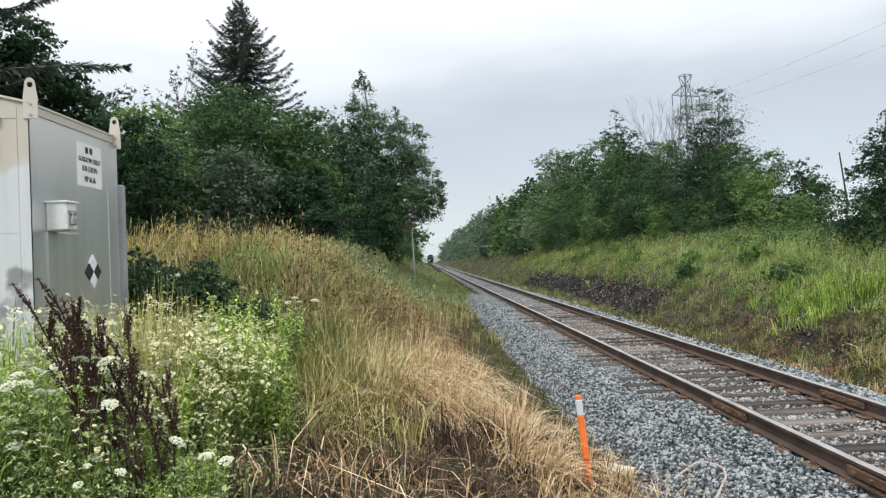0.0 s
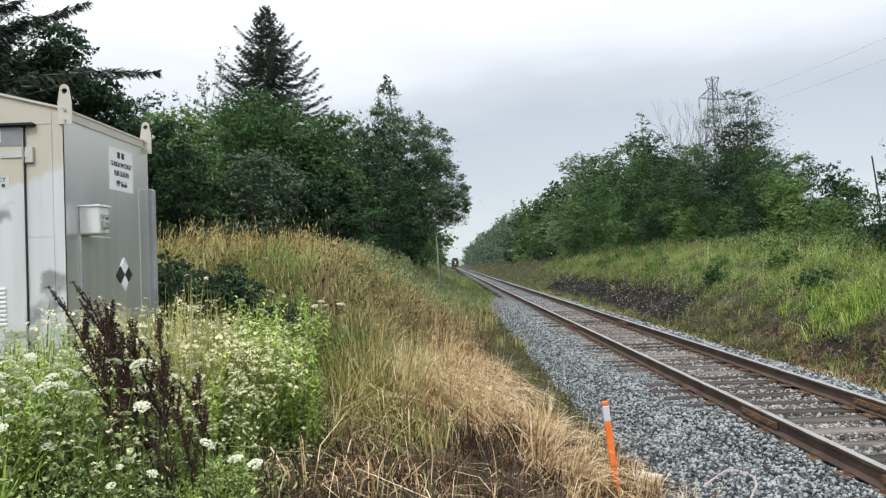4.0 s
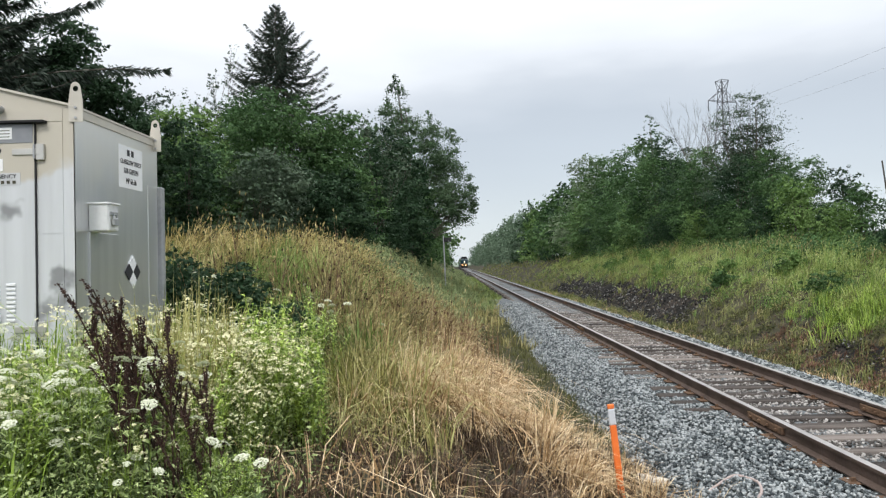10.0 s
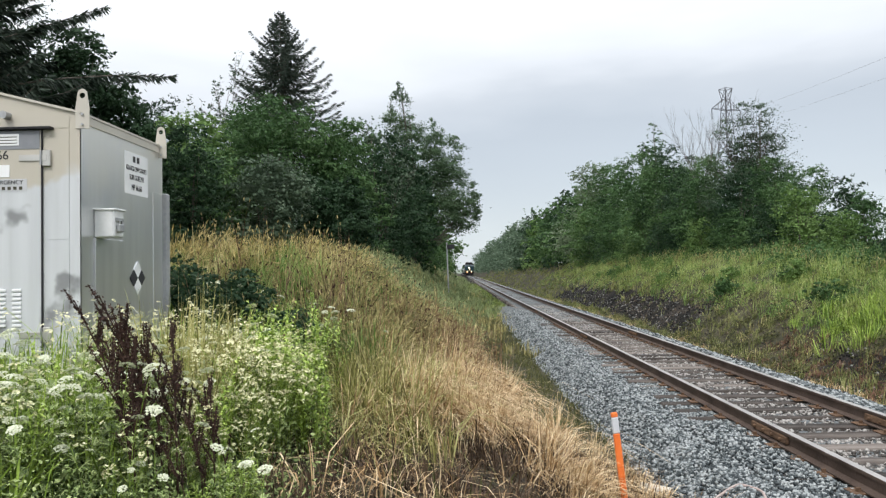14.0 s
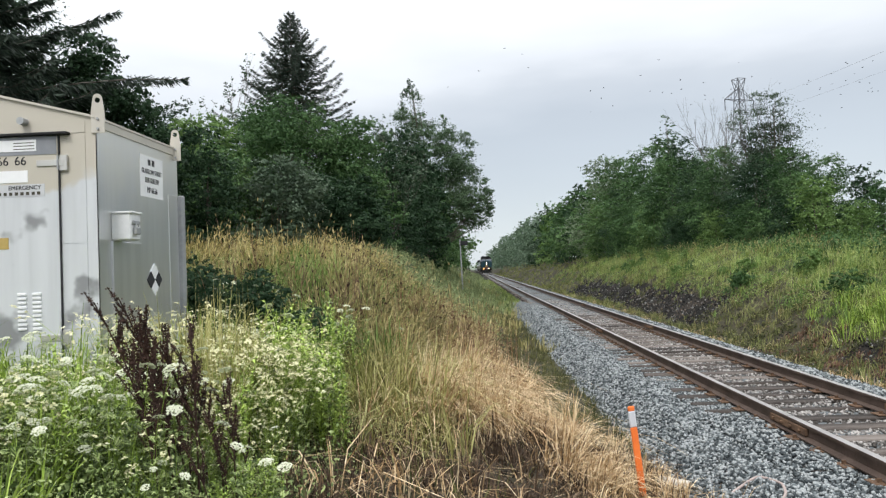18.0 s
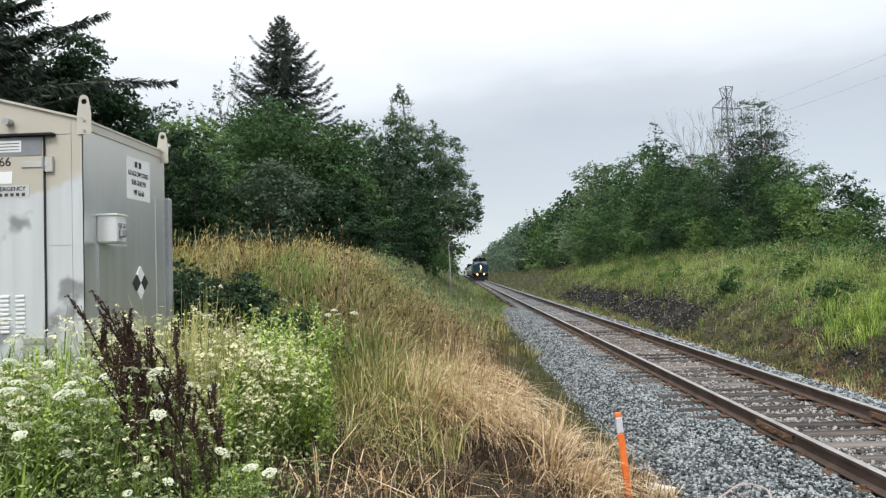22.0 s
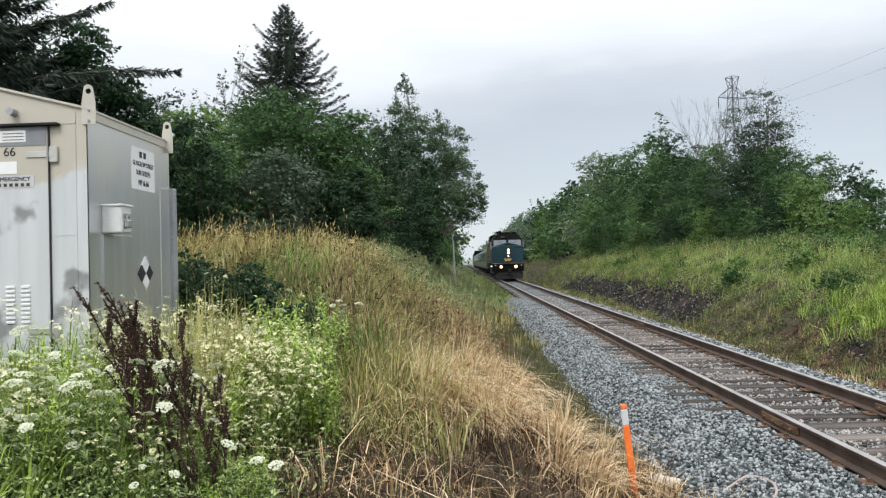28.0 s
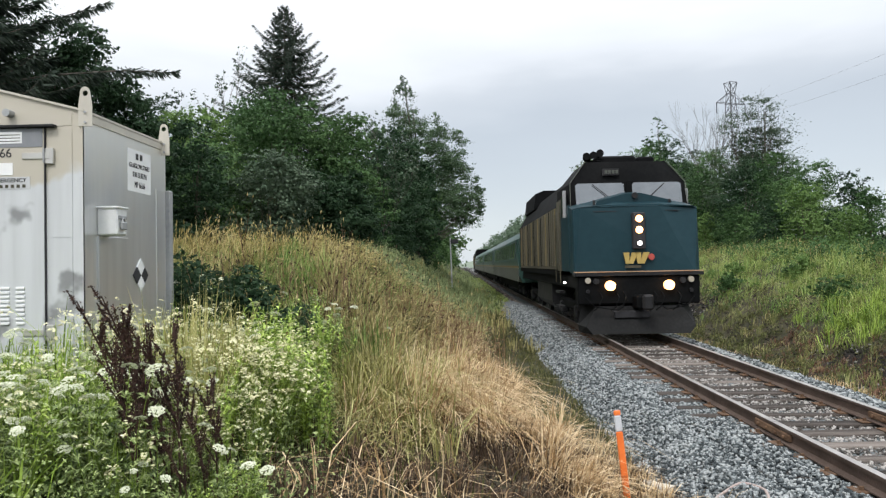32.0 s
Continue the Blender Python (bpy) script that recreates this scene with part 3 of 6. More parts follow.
stones(9000, (XC + 1.25, XC + 2.5), (8, 40), bed_z, 0.034, 25, "ballast_stones", M["stone"], "loose crushed stone on the far ballast shoulder", 1.5)
stones(2600, (7.9, 9.6), (26, 58), ground_z, 0.034, 23, "bank_rubble", M["rubble"], "rubble on the dark cut bank")
stones(500, (7.3, 8.9), (12, 18), ground_z, 0.035, 24, "bank_rubble", M["rubble"], "rubble at the foot of the bank")
stones(5200, (6.75, 10.4), (6.5, 40), ground_z, 0.04, 26, "earth_clods", M["clod"], "clods and small stones at the foot of the far bank", 1.4)
stones(1500, (-0.8, 1.9), (3.4, 6.6), ground_z, 0.022, 27, "earth_clods", M["clod"], "clods of dark soil between dry stalks")

# ---- the passenger train ----
TRAIN, OFFSET = [], {}


def ring_bm(x, y, z, r, depth, n=20, axis="Y"):
    return cyl_bm((x, y, z), (x, y + depth, z), r, n=n) if axis == "Y" else cyl_bm((x, y, z), (x + depth, y, z), r, n=n)


def loft_bm(sections):
    """Closed outlines (x, z) at rising y, skinned together and capped."""
    bm = bmesh.new()
    rings = [[bm.verts.new((x, y + dy, z)) for x, z, dy in o] for y, o in sections]
    k = len(rings[0])
    for a, b in zip(rings, rings[1:]):
        for i in range(k):
            bm.faces.new((a[i], a[(i + 1) % k], b[(i + 1) % k], b[i]))
    bm.faces.new(rings[0][::-1])
    bm.faces.new(rings[-1])
    bmesh.ops.recalc_face_normals(bm, faces=bm.faces[:])
    return bm


def wheel_set(parent, y, r=0.50):
    for side in (-1, 1):
        w = part("wheel", ring_bm(side * 0.72 - 0.065, y, r, r, 0.13, 24, "X"), M["dark_steel"], parent)
        part("hub", ring_bm(side * 0.80 - 0.05, y, r, 0.14, 0.10, 12, "X"), M["dark_steel"], w)
    part("axle", ring_bm(-0.72, y, r, 0.09, 1.44, 10, "X"), M["dark_steel"], parent)


def bogie(parent, y, base=2.7, r=0.50):
    b = part("bogie", box_bm(-1.0, 1.0, y - 0.3, y + 0.3, 0.55, 0.95, 0.05), M["loco_black"], parent)
    for side in (-1, 1):
        bm = box_bm(side * 1.08 - 0.09, side * 1.08 + 0.09, y - base / 2 - 0.55, y + base / 2 + 0.55, 0.52, 0.80, 0.06)
        part("side_frame", bm, M["loco_black"], b)
        for k in (-1, 1):
            part("journal_box", box_bm(side * 1.12 - 0.12, side * 1.12 + 0.12, y + k * base / 2 - 0.17, y + k * base / 2 + 0.17, 0.34, 0.70, 0.04), M["dark_steel"], b)
    for k in (-1, 1):
        wheel_set(b, y + k * base / 2, r)


def locomotive():
    L = 15.8
    loco = thing("locomotive", pose(XC, 17.2, 0), "teal and dark grey diesel passenger locomotive with lit headlights", "locomotive")
    # nose: a broad box leaning back, with chamfered corners
    low = [(-1.52, 1.58, 0.22), (-1.36, 1.58, 0), (1.36, 1.58, 0), (1.52, 1.58, 0.22), (1.52, 3.14, 0.30), (1.36, 3.17, 0.13), (0.55, 3.22, 0.13), (-0.55, 3.22, 0.13), (-1.36, 3.17, 0.13), (-1.52, 3.14, 0.30)]
    back = [(-1.52, 1.58, 0), (-1.36, 1.58, 0), (1.36, 1.58, 0), (1.52, 1.58, 0), (1.52, 3.24, 0), (1.36, 3.30, 0), (0.55, 3.47, 0), (-0.55, 3.47, 0), (-1.36, 3.30, 0), (-1.52, 3.24, 0)]
    bm = loft_bm([(0.0, low), (0.85, back)])
    bmesh.ops.bevel(bm, geom=[e for e in bm.edges if all(v.co.y < 0.4 for v in e.verts)], offset=0.035, segments=2, affect="EDGES")
    nose = part("nose", bm, M["teal"], loco, "teal painted nose")
    for x in (-0.75, 0.75):
        part("seam", box_bm(x - 0.28, x + 0.28, 0.135, 0.20, 3.06, 3.075), M["ink"], nose)
    part("stripe", box_bm(-1.535, 1.535, -0.018, 0.30, 1.590, 1.612, 0.004), M["stripe_cream"], nose, "thin cream and orange stripe")
    part("sill", box_bm(-1.54, 1.54, -0.012, 0.4, 1.50, 1.58, 0.01), M["dark_steel"], nose)
    # cab with raked front
    cab_a = [(-1.47, 3.0, 0), (1.47, 3.0, 0), (1.44, 3.86, 0.22), (1.02, 4.42, 0.42), (-1.02, 4.42, 0.42), (-1.44, 3.86, 0.22)]
    cab_b = [(-1.50, 3.0, 0), (1.50, 3.0, 0), (1.48, 3.86, 0), (1.02, 4.42, 0), (-1.02, 4.42, 0), (-1.48, 3.86, 0)]
    part("cab", loft_bm([(0.80, cab_a), (3.2, cab_b)]), M["loco_black"], loco, "sooty black cab roof")
    for s in (-1, 1):
        bm = bmesh.new()
        q = [(s * 0.09, 0.826, 3.20), (s * 1.33, 0.826, 3.20), (s * 1.33, 0.975, 3.80), (s * 1.25, 0.985, 3.84), (s * 0.17, 0.985, 3.84), (s * 0.09, 0.975, 3.80)]
        vs = [bm.verts.new(c) for c in q]
        bm.faces.new(vs if s > 0 else vs[::-1])
        r = bmesh.ops.extrude_face_region(bm, geom=bm.faces[:])
        bmesh.ops.translate(bm, verts=[v for v in r["geom"] if isinstance(v, bmesh.types.BMVert)], vec=(0, -0.03, 0.006))
        bmesh.ops.recalc_face_normals(bm, faces=bm.faces[:])
        w = part("windshield", bm, M["windshield"], loco, "pale sky-reflecting windshield pane")
        part("wiper", cyl_bm((s * 0.9, 0.90, 3.81), (s * 0.45, 0.80, 3.42), 0.012, n=5), M["ink"], w)
    part("window_post", box_bm(-0.075, 0.075, 0.80, 0.86, 3.3, 3.86), M["loco_black"], loco)
    part("number_board", box_bm(-0.62, -0.20, 0.99, 1.06, 4.05, 4.22), M["dark_steel"], loco)
    # number digits stay unreadable bars
    for k in range(4):
        part("marking", box_bm(-0.56 + 0.09 * k, -0.50 + 0.09 * k, 0.975, 1.0, 4.09, 4.18), M["coach_silver"], loco)
    # side body: lower and upper, then the raised radiator hood at the back
    body = [(-1.51, 1.5), (1.51, 1.5), (1.51, 3.45), (1.05, 4.25), (-1.05, 4.25), (-1.51, 3.45)]
    part("body", prism_bm(body, 3.0, L), M["loco_black"], loco)
    for s in (-1, 1):
        x = s * 1.51
        part("cab_side", box_bm(x - 0.02, x + 0.02, 0.86, 3.1, 1.62, 3.3, 0.008), M["teal"], loco)
        part("cab_door", box_bm(x - 0.035, x + 0.035, 2.25, 2.95, 1.62, 3.55, 0.01), M["loco_grey"], loco)
        part("side_window", box_bm(x - 0.03, x + 0.03, 1.35, 2.1, 3.05, 3.62, 0.01), M["window"], loco)
        part("window_visor", box_bm(x - 0.05 + s * 0.05, x + 0.03 + s * 0.05, 1.2, 1.32, 3.0, 3.7, 0.01), M["galv"], loco)
        for y in (2.15, 3.05):
            part("grab_rail", cyl_bm((x + s * 0.07, y, 1.3), (x + s * 0.07, y, 3.2), 0.014, n=6), M["loco_grey"], loco)
        panel = part("side_panel", box_bm(x - 0.02, x + 0.02, 3.2, 15.2, 1.72, 3.42, 0.01), M["loco_grey"], loco, "dirty grey-green ribbed side panel")
        for k in range(26):
            yk = 3.4 + k * 0.455
            part("rib", box_bm(x + s * 0.02 - 0.02, x + s * 0.02 + 0.02, yk, yk + 0.05, 1.74, 3.40), M["stripe_gold"] if k % 5 == 0 else M["loco_black"] if k % 5 == 3 else M["loco_grey"], panel)
        part("side_stripe", box_bm(x - 0.03, x + 0.03, 3.2, 15.3, 1.66, 1.72), M["loco_grey"], loco, "worn dull stripe")
        part("step", box_bm(x - 0.10, x + 0.06, 2.2, 2.95, 0.62, 0.68), M["dark_steel"], loco)
        part("step", box_bm(x - 0.10, x + 0.06, 2.2, 2.95, 1.02, 1.08), M["dark_steel"], loco)
    hood = [(-1.30, 4.0), (1.30, 4.0), (1.22, 4.62), (0.9, 4.74), (-0.9, 4.74), (-1.22, 4.62)]
    part("radiator_hood", prism_bm(hood, 11.3, 15.4), M["loco_black"], loco, "raised black radiator hood")
    for k in range(2):
        part("fan", ring_bm(0, 12.3 + 2 * k, 0, 0.1, 0.1), M["dark_steel"], loco).matrix_local = pose(0, 0, 4.7)
    part("roof_unit", box_bm(-0.70, 0.35, 1.5, 3.2, 4.40, 4.62, 0.05), M["loco_black"], loco, "low black air-conditioning unit")
    part("roof_unit", box_bm(0.50, 0.98, 2.0, 3.4, 4.40, 4.66, 0.05), M["loco_black"], loco)
    horn = part("horn", box_bm(-0.92, -0.55, 1.4, 1.9, 4.42, 4.50, 0.02), M["loco_black"], loco)
    for x, y, z, d in ((-0.97, 1.25, 4.58, -1), (-0.80, 1.2, 4.60, -1), (-0.62, 1.25, 4.66, -1), (-0.88, 1.7, 4.58, 1)):
        part("horn_bell", cyl_bm((x, y, z), (x, y - d * 0.42, z), 0.10, 0.03, 12), M["loco_black"], horn)
    # low peaked housing in front of the windshields, gutters along the cab's front edges
    hump = part("nose_housing", loft_bm([(0.36, [(-0.95, 3.22, 0), (0.95, 3.22, 0), (0.90, 3.34, 0), (0.18, 3.52, 0), (-0.18, 3.52, 0), (-0.90, 3.34, 0)]), (0.80, [(-0.95, 3.22, 0), (0.95, 3.22, 0), (0.90, 3.40, 0), (0.18, 3.58, 0), (-0.18, 3.58, 0), (-0.90, 3.40, 0)])]), M["teal"], loco, "low peaked teal housing")
    part("housing_lamp", ring_bm(0.02, 0.30, 3.46, 0.075, 0.10), M["dark_steel"], hump)
    for s in (-1, 1):
        part("gutter", cyl_bm((s * 1.455, 0.99, 3.86), (s * 1.03, 1.19, 4.43), 0.010, n=6), M["coach_silver"], loco)
        part("gutter", cyl_bm((s * 1.475, 0.79, 3.05), (s * 1.455, 0.99, 3.86), 0.009, n=6), M["coach_silver"], loco)
    part("bell", ring_bm(0.1, 1.0, 3.49, 0.10, 0.16), M["dark_steel"], loco)
    for x in (-0.98, 0.86):
        part("grab_post", box_bm(x - 0.025, x + 0.025, 0.32, 0.37, 3.22, 3.36), M["dark_steel"], loco)
    # lamps
    part("lamp_panel", box_bm(-0.13, 0.17, -0.03, 0.16, 2.14, 3.02, 0.02), M["ink"], nose)
    for z, lit in ((2.87, 1), (2.60, 1), (2.28, 1)):
        l = part("headlight", ring_bm(0.02, -0.06, z, 0.060 if z > 2.5 else 0.052, 0.06), M["headlight"] if z > 2.5 else M["white_lamp"], nose, "round lit headlight")
        # ring glows as the lamp's glare; plain steel on the lowest lamp
        part("reflector_ring", ring_bm(0.02, -0.045, z, 0.088, 0.05), M["lamp_halo"] if z > 2.5 else M["dark_steel"], l)
    for x in (-0.70, 0.70):
        l = part("ditch_light", ring_bm(x, -0.10, 1.27, 0.056, 0.10), M["headlight"], loco, "round lit ditch light")
        # glowing ring added for the glare round the ditch light
        part("reflector_ring", ring_bm(x, -0.08, 1.27, 0.12, 0.12), M["lamp_halo"], l)
    for s in (-1, 1):
        part("marker_lamp", ring_bm(s * 1.23, -0.03, 1.40, 0.070, 0.08), M["lamp_warm"], loco, "dull warm marker lamp")
        part("class_lamp", ring_bm(s * 1.23, -0.03, 1.14, 0.045, 0.08), M["dark_steel"], loco)
        part("class_lamp", ring_bm(s * 1.03, -0.03, 1.38, 0.07, 0.08), M["dark_steel"], loco)
        part("side_lamp", ring_bm(s * 1.55, 1.6, 1.32, 0.032, 0.08), M["white_lamp"] if s < 0 else M["lamp_off"], loco)
    # emblem as plain shapes: a row of slanted yellow bars and a red dot
    for k, (x, w) in enumerate(((-0.33, 0.09), (-0.19, 0.10), (-0.05, 0.09), (0.08, 0.10))):
        bm = bmesh.new()
        sl = 0.05 if k % 2 else -0.02
        q = [(x - sl, 1.79), (x + w - sl, 1.79), (x + w + sl + 0.03, 2.06), (x + sl - 0.02, 2.06)]
        part("emblem", prism_bm([(a, c) for a, c in q], -0.012, 0.04), M["yellow"], nose)
    part("emblem_dot", ring_bm(0.30, -0.010, 1.95, 0.075, 0.06), M["red_dot"], nose)
    part("emblem", box_bm(-0.33, 0.05, -0.012, 0.03, 1.69, 1.75), M["loco_grey"], nose)
    # front under the sill: buffer beam, hoses, coupler, plough pilot
    part("buffer_beam", box_bm(-1.46, 1.46, 0.06, 0.5, 0.82, 1.50, 0.03), M["loco_black"], loco)
    pil_a = [(-1.15, 0.12, 0), (1.15, 0.12, 0), (1.30, 0.30, 0.05), (1.02, 0.78, 0.25), (-1.02, 0.78, 0.25), (-1.30, 0.30, 0.05)]
    pil_b = [(-1.36, 0.12, 0), (1.36, 0.12, 0), (1.40, 0.30, 0), (1.32, 0.80, 0), (-1.32, 0.80, 0), (-1.40, 0.30, 0)]
    part("pilot", loft_bm([(-0.12, pil_a), (0.55, pil_b)]), M["pilot"], loco, "dark steel plough pilot")
    part("pilot_pocket", box_bm(-0.62, 0.22, -0.05, 0.1, 0.50, 0.66, 0.01), M["ink"], loco)
    cp = part("coupler", box_bm(-0.16, 0.16, -0.42, 0.3, 0.72, 1.05, 0.05), M["loco_black"], loco)
    part("knuckle", box_bm(-0.05, 0.20, -0.55, -0.38, 0.70, 1.07, 0.05), M["dark_steel"], cp)
    for x in (-0.95, -0.55, -0.38, 0.36, 0.52, 0.92):
        v, f = tube_arrays([(x, 0.05, 1.12), (x + 0.03, -0.14, 1.0), (x - 0.05, -0.16, 0.78), (x - 0.16, -0.08, 0.68)], [0.016] * 4, 6)
        mesh_part("air_hose", np_mesh("air_hose", v, f, True), M["loco_black"], loco)
    for s in (-1, 1):
        v, f = tube_arrays([(s * 1.3, 0.0, 1.0), (s * 1.1, -0.1, 0.78), (s * 0.6, -0.16, 0.70), (s * 0.3, -0.12, 0.92)], [0.014] * 4, 6)
        mesh_part("uncoupling_rod", np_mesh("uncoupling_rod", v, f, True), M["loco_black"], loco)
    # under the body
    part("frame", box_bm(-1.42, 1.42, 0.5, L - 0.2, 1.18, 1.52, 0.03), M["loco_black"], loco)
    part("fuel_tank", prism_bm([(-1.2, 0.42), (1.2, 0.42), (1.36, 0.62), (1.36, 1.18), (-1.36, 1.18), (-1.36, 0.62)], 5.7, 9.9), M["dark_steel"], loco, "dark fuel tank")
    bogie(loco, 3.4)
    bogie(loco, 12.4)
    TRAIN.append(loco)
    OFFSET[loco.name] = 0.0
    return loco


def coach():
    L = 25.6
    c = thing("passenger_coach", pose(XC, 34, 0), "dark green and grey passenger coach with a yellow stripe", "passenger coach", "coaches of the train")
    shell = [(-1.40, 0.95), (-1.54, 1.35), (-1.56, 2.0), (-1.46, 3.05), (-1.22, 3.42), (-0.7, 3.62), (0.7, 3.62), (1.22, 3.42), (1.46, 3.05), (1.56, 2.0), (1.54, 1.35), (1.40, 0.95)]
    part("body", prism_bm(shell, 0.0, L), M["coach_green"], c)
    part("roof", prism_bm([(-1.24, 3.425), (-0.7, 3.64), (0.7, 3.64), (1.24, 3.425), (0.7, 3.55), (-0.7, 3.55)], 0.02, L - 0.02), M["coach_roof"], c, "grey-green roof")
    for s in (-1, 1):
        part("lower_side", box_bm(s * 1.555 - 0.02, s * 1.555 + 0.02, 0.05, L - 0.05, 1.0, 1.62), M["coach_silver"], c, "grey lower side")
        part("stripe", box_bm(s * 1.565 - 0.02, s * 1.565 + 0.02, 0.05, L - 0.05, 1.64, 1.74), M["stripe_gold"], c, "dull yellow stripe")
        for k in range(11):
            y = 2.6 + k * 1.9
            w = part("window", box_bm(-0.03, 0.03, y, y + 1.35, -0.42, 0.40, 0.02), M["window"], c)
            w.matrix_local = pose(s * 1.505, 0, 2.52, 0, -s * 5.4, 0)
        part("door", box_bm(s * 1.55 - 0.02, s * 1.55 + 0.02, 0.7, 1.6, 1.1, 3.0, 0.01), M["coach_green"], c)
    part("end_bellows", box_bm(-0.6, 0.6, -0.32, 0.0, 1.1, 3.2, 0.03), M["ink"], c)
    part("end_bellows", box_bm(-0.6, 0.6, L, L + 0.1, 1.1, 3.2, 0.03), M["ink"], c)
    part("underframe", box_bm(-1.2, 1.2, 4.5, L - 4.5, 0.45, 0.98, 0.05), M["loco_black"], c)
    bogie(c, 2.9, 2.4, 0.43)
    bogie(c, L - 2.9, 2.4, 0.43)
    return c


def build_train():
    loco = locomotive()
    first = coach()
    cars = [first] + [copy_thing(first, pose(XC, 60 + 26 * k, 0)) for k in range(3)]
    for k, c in enumerate(cars):
        TRAIN.append(c)
        OFFSET[c.name] = 16.3 + 26.0 * k
    rear = copy_thing(loco, pose(XC, 140, 0, 0, 0, 180))
    TRAIN.append(rear)
    OFFSET[rear.name] = 16.3 + 26.0 * 4 + 16.0


build_train()


# ---- the signal bungalow beside the track ----
def text_part(name, words, size, m, mat, parent, thick=0.0015):
    cu = bpy.data.curves.new(name, "FONT")
    cu.body, cu.size, cu.align_x, cu.align_y, cu.extrude = words, size, "CENTER", "CENTER", thick
    tmp = bpy.data.objects.new(name, cu)
    me = bpy.data.meshes.new_from_object(tmp)
    bpy.data.objects.remove(tmp)
    me.materials.clear()
    ob = mesh_part(name, me, mat, parent)
    ob.matrix_local = m
    return ob


def lug(name, parent, x, y, z, turn):
    """A flat lifting eye riveted to the corner."""
    bm = bmesh.new()
    out = [(-0.05, -0.14), (0.05, -0.14), (0.05, 0.02), (0.035, 0.13)]
    out += [(0.035 * math.cos(a), 0.13 + 0.04 * math.sin(a)) for a in [math.pi * k / 8 for k in range(1, 8)]] + [(-0.035, 0.13), (-0.05, 0.02)]
    hole = [(0.021 * math.cos(a), 0.118 + 0.023 * math.sin(a)) for a in [2 * math.pi * k / 10 for k in range(10)]]
    es = []
    for loop in (out, hole):
        vs = [bm.verts.new((a, 0, c)) for a, c in loop]
        es += [bm.edges.new((vs[i], vs[(i + 1) % len(vs)])) for i in range(len(vs))]
    bmesh.ops.triangle_fill(bm, edges=es, use_beauty=True)
    r = bmesh.ops.extrude_face_region(bm, geom=bm.faces[:])
    bmesh.ops.translate(bm, verts=[v for v in r["geom"] if isinstance(v, bmesh.types.BMVert)], vec=(0, 0.012, 0))
    bmesh.ops.recalc_face_normals(bm, faces=bm.faces[:])
    ob = part(name, bm, M["beige_panel"], parent)
    ob.matrix_local = pose(x, y, z, 0, 0, turn)
    for dz in (-0.11, -0.03):
        part("rivet", cyl_bm((0.0, -0.012, dz), (0, 0.0, dz), 0.010, n=8), M["galv"], ob)
    return ob


def build_bungalow():
    # local: x = 0 at the side that faces the track, y = 0 at the door side, z = 0 at the foot
    W, D, H = 1.83, 1.56, 2.03
    g = thing("signal_bungalow", pose(-2.925, 5.45, 1.06), "weathered aluminium railway signal bungalow with a peaked roof", "equipment cabinet")
    prof = [(-W, 0), (0, 0), (0, H), (-W / 2, H + 0.235), (-W, H)]
    part("body", prism_bm(prof, 0, D), M["patched"], g)
    for s in (0, 1):
        x0, x1 = (0.02, -W / 2) if s == 0 else (-W - 0.02, -W / 2)
        z0 = H - 0.005
        bm = prism_bm([(x0, z0), (x1, H + 0.235), (x1, H + 0.255), (x0, z0 + 0.018)], -0.02, D + 0.02)
        part("roof_panel", bm, M["beige_panel"], g)
    part("eave_trim", box_bm(0.0, 0.014, -0.01, D + 0.01, H - 0.07, H - 0.006), M["beige_panel"], g)
    part("side_sheet", box_bm(0.0, 0.004, 0.09, D - 0.01, 0.0, H - 0.07), M["side_metal"], g, "brushed metal side sheet with beige paint and painted-in reflected brightness towards the top")
    part("base_sill", box_bm(-W, 0.012, -0.024, 0.0, -0.02, 0.056, 0.004), M["alu"], g)
    part("base_skid", box_bm(-W + 0.05, -0.05, 0.05, D - 0.05, -0.22, 0.0), M["dark_steel"], g)
    # corner flashing
    part("corner_trim", box_bm(-0.07, 0.006, -0.006, 0.012, 0.0, H - 0.08), M["patched"], g)
    part("corner_trim", box_bm(-0.012, 0.006, -0.004, 0.09, 0.0, H - 0.08), M["side_metal"], g)
    lug("lifting_lug", g, 0.03, -0.012, H + 0.02, 12)
    lug("lifting_lug", g, 0.03, D - 0.10, H + 0.02, 12)
    # double door
    for k, (a, b) in enumerate(((-0.92, -0.29), (-1.56, -0.93))):
        d = part("door", box_bm(a, b, -0.022, 0.004, 0.07, 1.90, 0.004), M["patched"], g, "pale grey door leaf with worn paint")
        part("door_gap", box_bm(b - 0.001, b + 0.007, -0.0215, -0.002, 0.07, 1.90), M["ink"], d)
        part("door_band", box_bm(a + 0.01, b - 0.01, -0.026, -0.02, 1.755, 1.90), M["band_grey"], d)
        for r in range(9):
            for c in (0.18, 0.30):
                part("louvre", box_bm(b - c - 0.045, b - c + 0.025, -0.034, -0.020, 0.38 + r * 0.034, 0.40 + r * 0.034, 0.003), M["white"], d)
        for z in (0.31, 1.68):
            h = part("hinge", box_bm(b - 0.17, b + 0.05, -0.032, -0.02, z - 0.02, z + 0.03, 0.003), M["alu"], d)
            part("hinge_pin", cyl_bm((b + 0.005, -0.036, z - 0.05), (b + 0.005, -0.036, z + 0.06), 0.008, n=8), M["galv"], h)
            part("hinge_plate", box_bm(b + 0.012, b + 0.075, -0.030, -0.006, z - 0.06, z + 0.065, 0.004), M["alu"], h)
    part("front_sheet", box_bm(-W + 0.02, -0.08, -0.004, 0.002, 1.92, H - 0.01), M["patched"], g, "beige weathered sheet over the door")
    part("front_sheet", box_bm(-0.285, -0.08, -0.004, 0.002, 1.05, 1.90), M["patched"], g)
